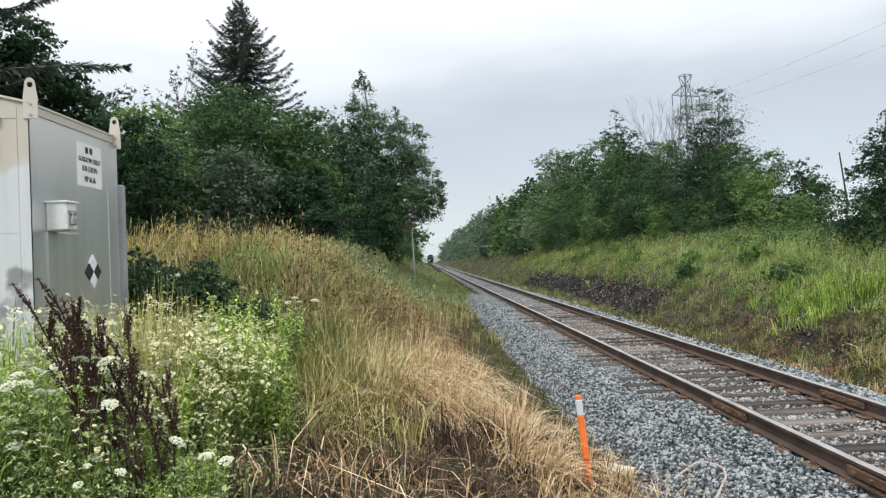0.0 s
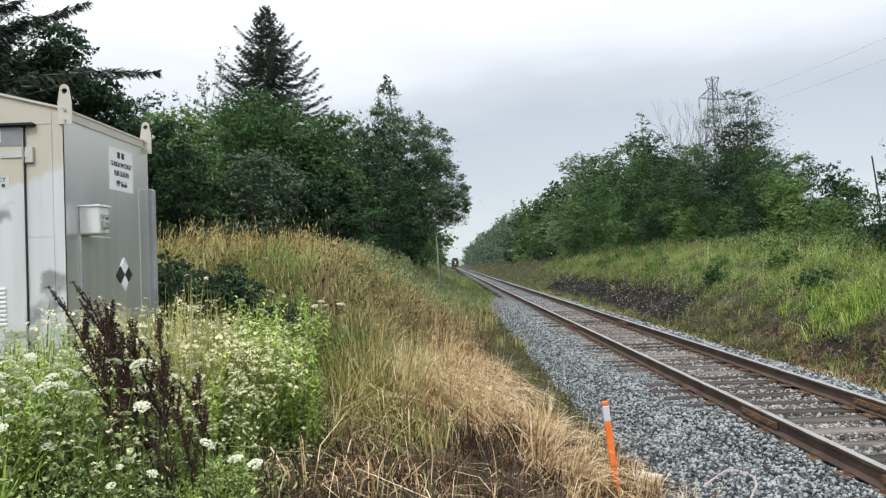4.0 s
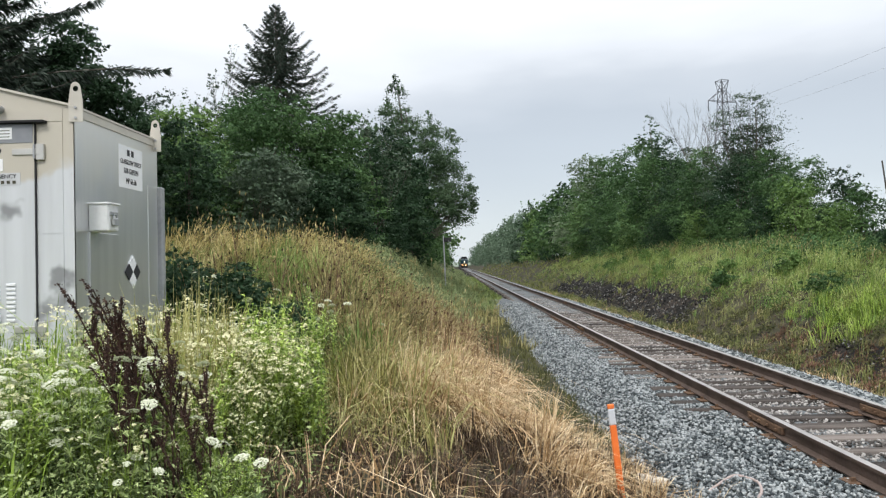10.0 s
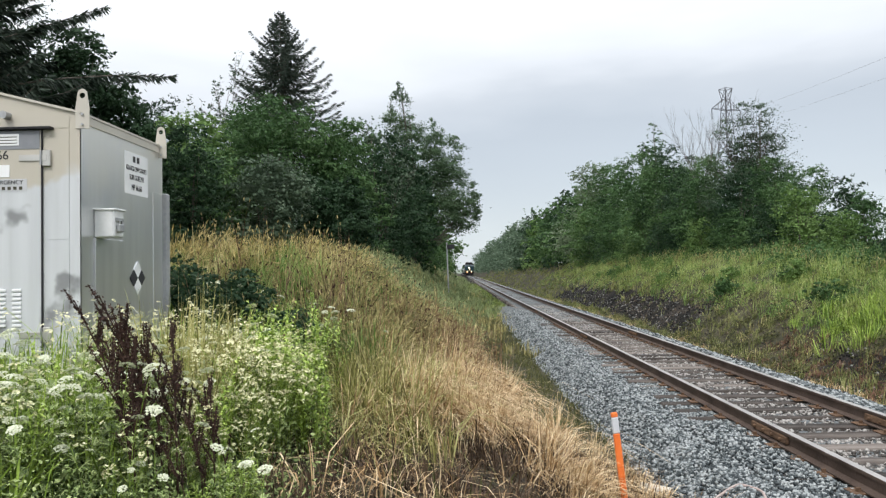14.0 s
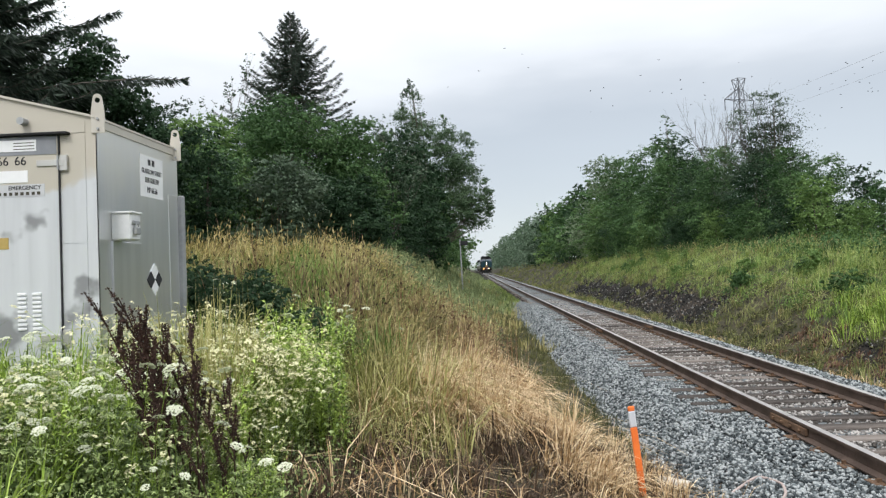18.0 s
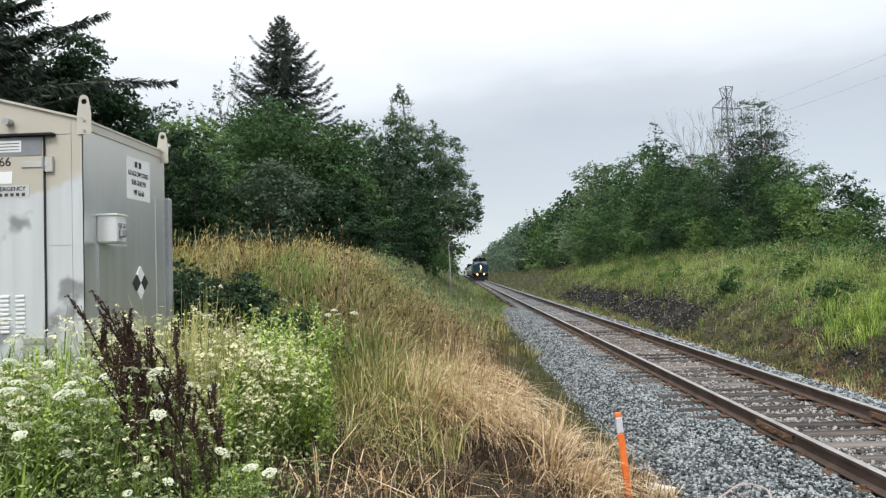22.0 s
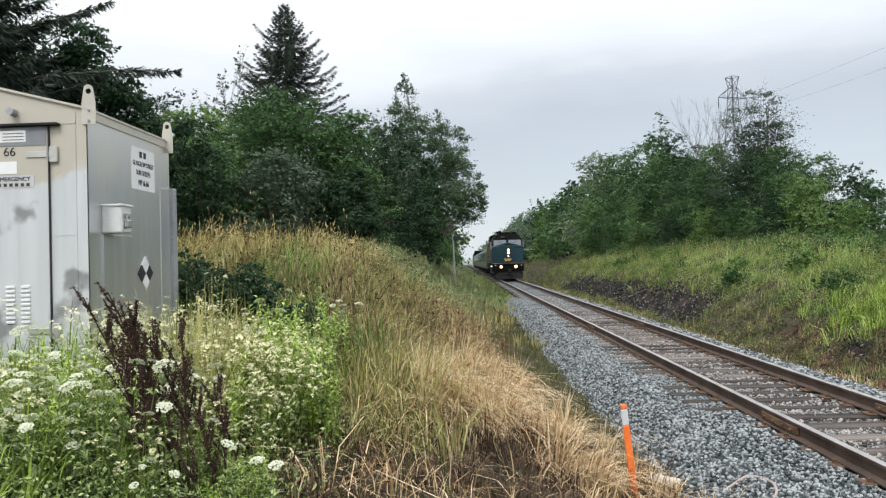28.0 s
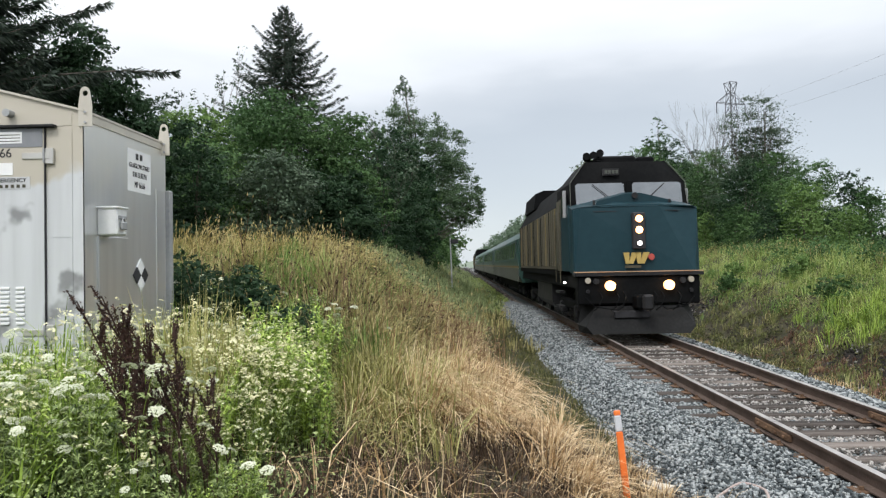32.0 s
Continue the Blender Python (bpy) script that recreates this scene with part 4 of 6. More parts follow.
    part("front_sheet", box_bm(-0.285, -0.08, -0.004, 0.002, 0.02, 1.045), M["patched"], g)
    part("drip_rail", box_bm(-1.6, -0.20, -0.06, 0.0, 1.905, 1.925, 0.003), M["dark_steel"], g)
    part("door_lamp", ring_bm(-0.56, -0.07, 2.02, 0.03, 0.08, 12), M["galv"], g)
    dr = next(o for o in g.children if o.name.startswith("door"))
    part("notice", box_bm(-0.84, -0.46, -0.029, -0.026, 1.785, 1.875), M["white"], dr, "white printed notice")
    for k in range(3):
        part("print", box_bm(-0.64, -0.475, -0.031, -0.029, 1.80 + 0.024 * k, 1.806 + 0.024 * k), M["loco_grey"], dr)
    for x in (-0.735, -0.592):
        text_part("number_text", "66", 0.098, pose(x, -0.0235, 1.708, 90, 0, 0), M["ink"], dr)
    part("notice", box_bm(-0.82, -0.535, -0.026, -0.022, 1.54, 1.635), M["white"], dr)
    part("notice", box_bm(-0.88, -0.40, -0.025, -0.022, 1.43, 1.525), M["pale_panel"], dr)
    text_part("warning_text", "EMERGENCY", 0.046, pose(-0.56, -0.0265, 1.497, 90, 0, 0), M["ink"], dr)
    for k in range(9):
        part("print", box_bm(-0.82 + 0.045 * k, -0.795 + 0.045 * k, -0.027, -0.024, 1.44, 1.465), M["loco_grey"], dr)
    part("sticker", box_bm(-0.80, -0.70, -0.025, -0.022, 1.02, 1.11), M["yellow"], dr, "small yellow warning sticker")
    # track side: sign, marker, locked box, conduit
    sg = part("sign", box_bm(0.0, 0.006, 0.74, 1.21, 1.49, 1.87, 0.001), M["white"], g, "white location sign with black print")
    for words, size, z in (("GLASGLOW STREET", 0.062, 1.71), ("SUB GUELPH", 0.068, 1.63), ("MP 66.66", 0.075, 1.54)):
        text_part("sign_text", words, size, pose(0.0075, 0.975, z + 0.015, 90, 0, 90) @ Matrix.Diagonal((0.74, 1, 1, 1)), M["ink"], sg)
    for k in range(2):
        part("mark", box_bm(0.005, 0.008, 0.90 + 0.08 * k, 0.95 + 0.08 * k, 1.785, 1.84), M["ink"], sg)
    for dy, dz, mt in ((0, 0.075, "white"), (0, -0.075, "white"), (0.075, 0, "ink"), (-0.075, 0, "ink")):
        bm = bmesh.new()
        c = (0.972 + dy, 0.738 + dz)
        vs = [bm.verts.new((0.014, c[0] + a, c[1] + b)) for a, b in ((0.075, 0), (0, 0.075), (-0.075, 0), (0, -0.075))]
        bm.faces.new(vs)
        r = bmesh.ops.extrude_face_region(bm, geom=bm.faces[:])
        bmesh.ops.translate(bm, verts=[v for v in r["geom"] if isinstance(v, bmesh.types.BMVert)], vec=(-0.010, 0, 0))
        bmesh.ops.recalc_face_normals(bm, faces=bm.faces[:])
        part("target_diamond", bm, M[mt], g)
    bx = part("locked_box", box_bm(0.0, 0.165, 0.21, 0.385, 1.07, 1.30, 0.012), M["galv_light"], g, "pale grey padlocked outlet box")
    part("lid", box_bm(0.0, 0.178, 0.198, 0.397, 1.288, 1.305, 0.004), M["galv_light"], bx)
    part("hasp", box_bm(0.163, 0.175, 0.23, 0.36, 1.20, 1.23, 0.003), M["galv"], bx)
    v, f = tube_arrays([(0.182, 0.29 + 0.025 * math.cos(a), 1.18 + 0.03 * math.sin(a)) for a in [math.pi * k / 6 for k in range(7)]], [0.006] * 7, 6)
    mesh_part("shackle", np_mesh("shackle", v, f, True), M["galv"], bx)
    part("padlock", box_bm(0.167, 0.197, 0.25, 0.33, 1.115, 1.18, 0.008), M["galv"], bx)
    part("seam_panel", box_bm(0.0, 0.022, 0.20, 0.70, 0.0, 1.065, 0.003), M["side_metal"], g)
    part("seam_panel", box_bm(0.0, 0.010, 1.32, 1.50, 0.0, 1.56, 0.002), M["side_metal"], g)
    part("conduit", box_bm(-0.02, 0.05, D - 0.02, D + 0.06, -0.25, 1.57, 0.01), M["galv"], g)


M["band_grey"] = material("grey_door_band", [(0.20, 0.21, 0.23), (0.26, 0.27, 0.29), (0.33, 0.34, 0.36)], 3, 0.5, metal=0.2)
M["galv_light"] = material("pale_grey_metal", [(0.62, 0.63, 0.64), (0.72, 0.73, 0.74), (0.78, 0.78, 0.79)], 6, 0.5, metal=0.2)
build_bungalow()


# ---- trackside post, stake and bits ----
def build_small():
    p = thing("trackside_post", pose(-0.49, 39.5, float(ground_z(-0.49, 39.5)) - 0.05), "thin pale metal post with a small dark sign plate", "sign post")
    part("post", box_bm(-0.035, 0.035, -0.03, 0.03, 0, 3.0, 0.006), M["galv"], p).rotation_euler = (0, radians(-1.2), 0)
    part("plate", box_bm(-0.05, 0.36, -0.05, -0.02, 2.66, 2.90, 0.01), M["ink"], p, "small dark plate seen edge-lit")
    x, y = 1.47, 6.49
    s = thing("marker_stake", pose(x, y, float(ground_z(x, y)) - 0.05, 0, -5.5, 0), "orange plastic marker stake with a silver reflective band", "marker stake")
    z = 0.505 - float(ground_z(x, y)) + 0.05
    part("shaft", box_bm(-0.03, 0.03, -0.012, 0.012, 0, z - 0.19, 0.008), M["orange"], s)
    part("band", box_bm(-0.030, 0.030, -0.012, 0.012, z - 0.19, z - 0.045, 0.008), M["reflective"], s, "silver reflective band")
    part("tip", box_bm(-0.03, 0.03, -0.012, 0.012, z - 0.045, z, 0.008), M["orange"], s)

    # a stub of plastic pipe, a loop of hose and a flat plate beside the ballast
    q = thing("pipe_stub", pose(1.95, 7.26, -0.435, 0, 0, -40), "short dirty white plastic pipe lying in straw", "pipe")
    rad = 0.05
    bm = bmesh.new()
    rings = []
    for xx, rr in ((-0.16, rad), (0.16, rad), (0.16, rad - 0.008), (-0.16, rad - 0.008)):
        rings.append([bm.verts.new((xx, rr * math.cos(a), rr * math.sin(a))) for a in [2 * math.pi * k / 16 for k in range(16)]])
    for a, b in zip(rings, rings[1:] + rings[:1]):
        for k in range(16):
            bm.faces.new((a[k], a[(k + 1) % 16], b[(k + 1) % 16], b[k]))
    bmesh.ops.recalc_face_normals(bm, faces=bm.faces[:])
    part("pipe_wall", bm, M["pipe"], q, smooth=True)
    t = np.linspace(0, 5, 31)
    px = np.interp(t, range(6), (2.29, 2.56, 2.67, 2.60, 2.37, 2.08))
    py = np.interp(t, range(6), (6.62, 6.66, 6.46, 6.19, 5.87, 5.80))
    for _ in range(3):
        px[1:-1], py[1:-1] = (px[:-2] + px[1:-1] + px[2:]) / 3, (py[:-2] + py[1:-1] + py[2:]) / 3
    pz = np.maximum(ground_z(px, py), bed_z(px, py)) + 0.028
    tagged(mesh_part("hose_loop", np_mesh("hose_loop", *tube_arrays(np.stack([px, py, pz], 1), np.full(31, 0.013), 8), True), M["hose"]), "faded pinkish hose looped on the stones", "hose")


build_small()


# ---- trees and shrubs ----
def leaf_quads(c, size, r, up=0.55, slim=0.55, out=None):
    """One diamond leaf at every centre, turned at random about up and, if given, outwards."""
    n = len(c)
    nv = r.normal(size=(n, 3)) * (0.62 if out is None else 0.42) + np.array([0, 0, up])
    if out is not None:
        nv = nv + out * 0.75
    nv /= np.linalg.norm(nv, axis=1)[:, None] + 1e-9
    a = np.cross(nv, r.normal(size=(n, 3)))
    a /= np.linalg.norm(a, axis=1)[:, None] + 1e-9
    b = np.cross(nv, a)
    s = (size * r.uniform(0.6, 1.35, n))[:, None]
    V = np.stack([c - a * s, c - b * s * slim, c + a * s, c + b * s * slim], 1)
    return V.reshape(-1, 3), (np.arange(n)[:, None] * 4 + np.arange(4)[None])


def blob_points(centre, radii, n, r, clump=9, spread=0.16):
    """Leaf centres in twig-sized clumps near the skin of a lumpy ball."""
    k = max(1, n // clump)
    d = r.normal(size=(k, 3))
    d /= np.linalg.norm(d, axis=1)[:, None]
    ph = r.uniform(0, 6.28, 6)
    lump = 1 + 0.20 * np.sin(4 * d[:, 0] + ph[0]) * np.sin(5 * d[:, 2] + ph[1]) + 0.14 * np.sin(9 * d[:, 1] + ph[2]) * np.sin(8 * d[:, 2] + ph[3])
    rad = lump * (1 - 0.5 * r.uniform(0, 1, k) ** 2.2) * r.uniform(0.92, 1.10, k)
    tips = d * rad[:, None]
    pts = np.repeat(tips, clump, 0) + r.normal(scale=spread, size=(k * clump, 3)) * np.array([1, 1, 0.8])
    away = np.repeat(d, clump, 0)
    return np.asarray(centre) + pts * np.asarray(radii), away


def tree_mesh(name, blobs, leaves, size, seed, mat, clump=9, spread=0.13, up=0.55, slim=0.55, boughs=6):
    r = np.random.RandomState(seed)
    lobes = []
    for b in blobs:
        lobes.append((*b, 0.32))
        for _ in range(boughs):
            d = r.normal(size=3) + np.array([0, 0, 0.25])
            d /= np.linalg.norm(d)
            s = r.uniform(0.28, 0.48)
            p = np.array(b[:3]) + d * np.array(b[3:]) * r.uniform(0.82, 1.12)
            lobes.append((*p, b[3] * s, b[4] * s, b[5] * s * 0.7, 1.0))
    lobes = [b for b in lobes if b[2] > -0.2]
    vol = np.array([(b[3] * b[4] + b[4] * b[5] + b[3] * b[5]) * b[6] for b in lobes])
    both = [blob_points(b[:3], b[3:6], int(leaves * v / vol.sum()), r, clump, spread) for b, v in zip(lobes, vol)]
    c, out = np.concatenate([p for p, _ in both]), np.concatenate([q for _, q in both])
    me = np_mesh(name, *leaf_quads(c, size, r, up * 0.8, slim, out))
    me.materials.append(mat)
    return me


def wood_mesh(name, height, base, blobs, seed, mat, limbs=1):
    """A tapered, slightly bent trunk with a limb to every part of the crown."""
    r = np.random.RandomState(seed)
    thick = 0.35 if limbs == 1 else 0.17
    t = np.linspace(0, 1, 7)
    sway = np.cumsum(r.normal(scale=0.012 * height, size=(7, 2)), 0) * t[:, None]
    trunk = np.stack([sway[:, 0], sway[:, 1], t * height - 0.3], 1)
    pairs = [tube_arrays(trunk, base * (1 - 0.85 * t), 8)]
    for b in blobs:
        for _ in range(limbs):
            e = np.array(b[:3]) + r.uniform(-0.5, 0.5, 3) * np.array(b[3:])
            s = trunk[min(5, max(1, int(6 * max(0.1, (e[2] - 1.5) / height) * 0.7)))]
            mid = (s + e) / 2 + np.array([0, 0, -0.08 * np.linalg.norm(e - s)])
            pairs.append(tube_arrays([s, mid, e], [base * thick, base * thick * 0.6, base * 0.05], 5))
    me = np_mesh(name, *joined(pairs), True)
    me.materials.append(mat)
    return me


def crown_blobs(h, w, low, seed, n=9, taper=0.55):
    """Overlapping lumps that make up a rounded, uneven crown."""
    r = np.random.RandomState(seed)
    out = []
    for k in range(n):
        z = low + (h - low) * (k + 0.5) / n
        f = (z - low) / (h - low)
        wide = w * (1 - taper * f ** 1.6) * (0.75 + 0.25 * min(1, f * 4))
        a = r.uniform(0, 6.283)
        d = wide * 0.50 * r.uniform(0.5, 1.1) * (1 - 0.7 * f)
        s = wide * r.uniform(0.52, 0.78)
        out.append((d * math.cos(a), d * math.sin(a), min(z, h - s * 0.7), s, s, s * r.uniform(0.7, 0.95)))
    return out


TREES = {}


def broadleaf(kind, name, x, y, h, w, low, seed, mat, label, leaves=9000, size=0.085, n=11, taper=0.5, group="", turn=0.0, sink=0.15, scale=1.0, blobs=None, trunk=0.8, limbs=1, **kw):
    """A tree or shrub of that height and half width; the same kind again shares its meshes."""
    g = thing(name, pose(x, y, float(ground_z(x, y)) - sink, 0, 0, turn), label, "shrub" if name.endswith("shrub") else "tree", group)
    g.scale = (scale, scale, scale)
    if kind not in TREES:
        b = blobs or crown_blobs(h, w, low, seed, n, taper)
        TREES[kind] = (wood_mesh("trunk", h * trunk, 0.011 * h + 0.03, b, seed, M["bark"], limbs), tree_mesh("crown", b, leaves, size, seed, mat, **kw))
    a, c = TREES[kind]
    mesh_part("trunk", a, None, g)
    mesh_part("crown", c, None, g)
    return g


def bare_tree(name, x, y, h, seed, mat, label, base=0.07, depth=4, wide=0.5, leaves=0, leaf=None, size=0.075, loose=0.09):
    """A forking bare tree; with leaves, a thin sapling."""
    r = np.random.RandomState(seed)
    g = thing(name, pose(x, y, float(ground_z(x, y)) - 0.1), label, "tree")
    pairs, tips = [], []

    def grow(p, d, length, rad, level):
        q1 = p + d * length * 0.5 + r.normal(scale=0.03 * length, size=3)
        q = p + d * length + r.normal(scale=0.05 * length, size=3)
        pairs.append(tube_arrays([p, q1, q], [rad, rad * 0.8, rad * 0.6], 5))
        tips.append(q)
        tips.append(q1)
        if level == 0:
            return
        for _ in range(3 if level > 1 else 2):
            e = d + r.normal(scale=wide, size=3) * np.array([1, 1, 0.5])
            e[2] = abs(e[2]) * 0.8 + 0.25
            e /= np.linalg.norm(e)
            grow(q if r.uniform() < 0.7 else q1, e, length * r.uniform(0.55, 0.8), rad * 0.6, level - 1)

    grow(np.array([0, 0, 0.0]), np.array([0.02, 0, 1.0]), h * 0.40, base, depth)
    mesh_part("trunk", np_mesh("trunk", *joined(pairs), True), mat, g)
    if leaves:
        t = np.array(tips[len(tips) // 8:])
        c = t[r.randint(0, len(t), leaves)] + r.normal(scale=loose, size=(leaves, 3))
        mesh_part("crown", np_mesh("crown", *leaf_quads(c, size, r)), leaf, g)
    return g


def needle_spray(line, a, m, r, fat, hang, length):
    """Needle-clad twigs along a branch, spreading sideways and hanging."""
    t = np.linspace(0, 1, len(line))
    q = r.uniform(0.05, 1, m) ** 0.75
    p = np.stack([np.interp(q, t, line[:, i]) for i in range(3)], 1)
    side, out = np.array([-math.sin(a), math.cos(a), 0.0]), np.array([math.cos(a), math.sin(a), 0.0])
    lat = r.uniform(-1, 1, m)
    d = out * (0.5 + 0.35 * q)[:, None] + side * lat[:, None] * 0.85 + np.array([0, 0, -hang]) * r.uniform(-0.25, 1.2, m)[:, None]
    d /= np.linalg.norm(d, axis=1)[:, None]
    ln = (length * (0.55 + 0.75 * (1 - q)) * r.uniform(0.7, 1.3, m))[:, None]
    wv = np.cross(d, np.array([0, 0, 1.0]) + r.normal(scale=0.5, size=(m, 3)))
    wv /= np.linalg.norm(wv, axis=1)[:, None]
    return np.stack([p, p + d * ln * 0.5 + wv * fat, p + d * ln, p + d * ln * 0.5 - wv * fat], 1)


def spruce(x, y, h, spread, widest, seed, low=0.5, fat=0.035, boughs=(), name="spruce_tree", dense=1.0):
    """A cone of separate drooping branches with upturned tips; boughs: extra long branches as world points."""
    r = np.random.RandomState(seed)
    base = Vector((x, y, float(ground_z(x, y)) - 0.1))
    g = thing(name, pose(*base), "tall dark spruce with drooping layered branches", "tree")
    tv = [(np.array([0, 0, z * h]), 0.014 * h * (1 - 0.97 * z) + 0.008) for z in np.linspace(0, 1, 9)]
    mesh_part("trunk", np_mesh("trunk", *tube_arrays([p for p, _ in tv], [q for _, q in tv], 8), True), M["bark"], g)
    twigs, limbs = [], []
    t = np.linspace(0, 1, 7)
    z = low
    while z < h - 0.12:
        drop = h - z
        reach = min(widest, spread * drop + 0.10)
        turn0 = r.uniform(0, 6.283)
        k = 5 + int(2.2 * min(3.0, reach))
        for b in range(k):
            a = turn0 + b * 6.283 / k + r.normal(scale=0.22)
            L = reach * r.uniform(0.62, 1.10)
            young = max(0.0, 1 - drop / (0.38 * h))
            droop = (-0.30 + 0.75 * young + r.normal(scale=0.07)) * L * t - 0.16 * L * np.sin(t * 3.1416) + 0.14 * L * t ** 4
            line = np.stack([np.cos(a) * L * t, np.sin(a) * L * t, z + r.uniform(-0.12, 0.12) + droop], 1)
            limbs.append(tube_arrays(line, (0.010 + 0.008 * L) * (1 - 0.85 * t), 4))
            twigs.append(needle_spray(line, a, int((16 + 46 * L) * dense), r, fat, 0.75, 0.20 + 0.09 * min(2.2, L)))
        z += (0.20 + 0.030 * drop) * r.uniform(0.85, 1.2)
    for bough in boughs:
        pts = np.array([np.array(p) - np.array(base) for p in bough])
        f = np.linspace(0, len(pts) - 1, 12)
        line = np.stack([np.interp(f, range(len(pts)), pts[:, i]) for i in range(3)], 1)
        e = line[-1] - line[0]
        limbs.append(tube_arrays(line, 0.030 * (1 - 0.85 * np.linspace(0, 1, 12)), 5))
        twigs.append(needle_spray(line, math.atan2(e[1], e[0]), 560, r, 0.016, 1.3, 0.26))
    V = np.concatenate(twigs).reshape(-1, 3)
    mesh_part("needles", np_mesh("needles", V, np.arange(len(V)).reshape(-1, 4)), M["needle"], g)
    mesh_part("branch_wood", np_mesh("branch_wood", *joined(limbs)), M["bark"], g)
    return g


def build_trees():
    spruce(-11.0, 45.0, 15.9, 0.70, 5.2, 31, low=5.0, fat=0.030, dense=1.05)
    spruce(-9.4, 12.3, 9.3, 0.50, 2.9, 33, low=1.6, fat=0.024, dense=2.6,
           boughs=(((-9.3, 12.4, 5.7), (-8.4, 12.7, 6.15), (-7.4, 12.95, 6.55), (-6.45, 13.0, 6.85)), ((-9.3, 12.4, 5.0), (-7.6, 12.8, 5.45), (-6.3, 13.0, 5.56), (-5.2, 13.0, 5.50)), ((-9.3, 12.4, 6.2), (-8.5, 12.6, 6.75), (-7.6, 12.8, 7.1))))
    # birch with loose, hanging sprays towards the track
    sprays = [(-0.9, 0, 11.0, 0.75, 0.75, 1.3), (-0.9, 0, 9.8, 1.1, 1.1, 1.2), (-0.2, 0.3, 8.9, 1.5, 1.3, 1.3), (1.0, 0, 8.9, 0.9, 1.0, 1.3), (1.9, 0.2, 7.9, 1.3, 1.2, 1.3), (0.3, 0, 7.0, 2.1, 1.6, 1.5), (2.3, 0, 6.3, 1.4, 1.2, 1.3), (2.6, 0, 4.9, 1.3, 1.2, 1.1), (3.7, 0, 4.5, 0.8, 0.7, 0.7), (3.6, 0.1, 3.4, 0.75, 0.7, 0.8), (0.2, 0, 4.7, 2.2, 1.8, 1.5), (-1.5, 0, 6.0, 1.6, 1.4, 1.8), (3.0, 0, 2.9, 0.5, 0.5, 0.6), (-0.9, 0, 12.2, 0.35, 0.35, 0.7), (-1.5, 0, 8.6, 1.1, 1.0, 1.2), (0.9, 0.2, 5.6, 1.9, 1.5, 1.6), (3.2, 0, 3.9, 0.9, 0.8, 1.0), (2.8, 0.1, 5.6, 1.1, 1.0, 1.1), (2.2, 0, 4.2, 1.2, 1.1, 1.2)]
    broadleaf("birch", "birch_tree", -2.7, 47.5, 12.0, 4.4, 1.5, 41, M["leaf_birch"], "tall loose-crowned birch with pale grey-green leaves", 74000, 0.054, blobs=sprays, trunk=0.90, limbs=4, clump=9, spread=0.13, boughs=8, sink=0.55)
    # thicket on the bank left of the track: (x, y, height, half width, leaf, leaves)
    rows = ((-7.0, 27.0, 6.1, 2.8, "leaf_mid", 17000), (-5.4, 28.5, 5.6, 2.2, "leaf_mid", 11000), (-8.3, 29.0, 6.1, 2.2, "leaf_mid", 10000), (-4.3, 28.5, 5.3, 1.9, "leaf_mid", 12000), (-3.4, 31.5, 4.8, 1.5, "leaf_dark", 8000),
            (-9.4, 25.5, 5.1, 2.1, "leaf_light", 12000), (-11.4, 27.5, 5.8, 2.3, "leaf_dark", 9000), (-13.8, 29, 6.6, 3.0, "leaf_dark", 8000),
            (-10.4, 21.2, 3.6, 1.9, "leaf_light", 10000), (-8.1, 21.6, 3.4, 2.1, "leaf_mid", 11000), (-5.9, 22.0, 3.1, 2.0, "leaf_grey", 11000), (-4.9, 24.6, 2.8, 1.6, "leaf_dark", 9000), (-4.2, 27.0, 3.0, 1.3, "leaf_dark", 8000),
            (-3.6, 37, 6.6, 2.5, "leaf_dark", 10000), (-2.5, 42.5, 6.2, 2.0, "leaf_dark", 10000), (-5.6, 40, 7.8, 3.0, "leaf_mid", 9000), (-2.4, 47, 5.8, 1.7, "leaf_mid", 7000), (-3.4, 55, 7.0, 2.4, "leaf_dark", 6000))
    for k, (x, y, h, w, m, n) in enumerate(rows):
        broadleaf(f"thick{k}", "hedgerow_shrub" if h < 4 else "hedgerow_tree", x, y, h, w, 0.05, 50 + k, M[m], "dense dark green hedgerow growth on the bank" if m == "leaf_dark" else "dense leafy green hedgerow growth on the bank", int(n * 1.4), 0.060 if y < 35 else 0.080, n=14, taper=0.35, group="hedgerow on the bank")
    bare_tree("sapling_tree", -10.6, 31, 7.4, 71, M["bark"], "thin sapling with a few leaves", 0.04, 4, 0.2, 700, M["leaf_grey"])
    bare_tree("sapling_tree", -3.4, 31, 6.0, 72, M["bark"], "thin sapling with a few leaves", 0.03, 4, 0.35, 500, M["leaf_grey"])
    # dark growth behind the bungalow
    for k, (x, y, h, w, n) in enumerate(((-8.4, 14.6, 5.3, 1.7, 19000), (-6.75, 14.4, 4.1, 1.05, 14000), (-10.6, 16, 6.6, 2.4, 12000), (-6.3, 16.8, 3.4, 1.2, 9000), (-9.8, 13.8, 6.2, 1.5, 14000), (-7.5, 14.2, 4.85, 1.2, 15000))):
        broadleaf(f"behind{k}", "dark_tree", x, y, h, w, 0.05, 80 + k, M["leaf_dark"], "dark-leaved tree behind the signal bungalow", int(n * 1.5), 0.043, n=12, taper=0.30, group="trees behind the bungalow")
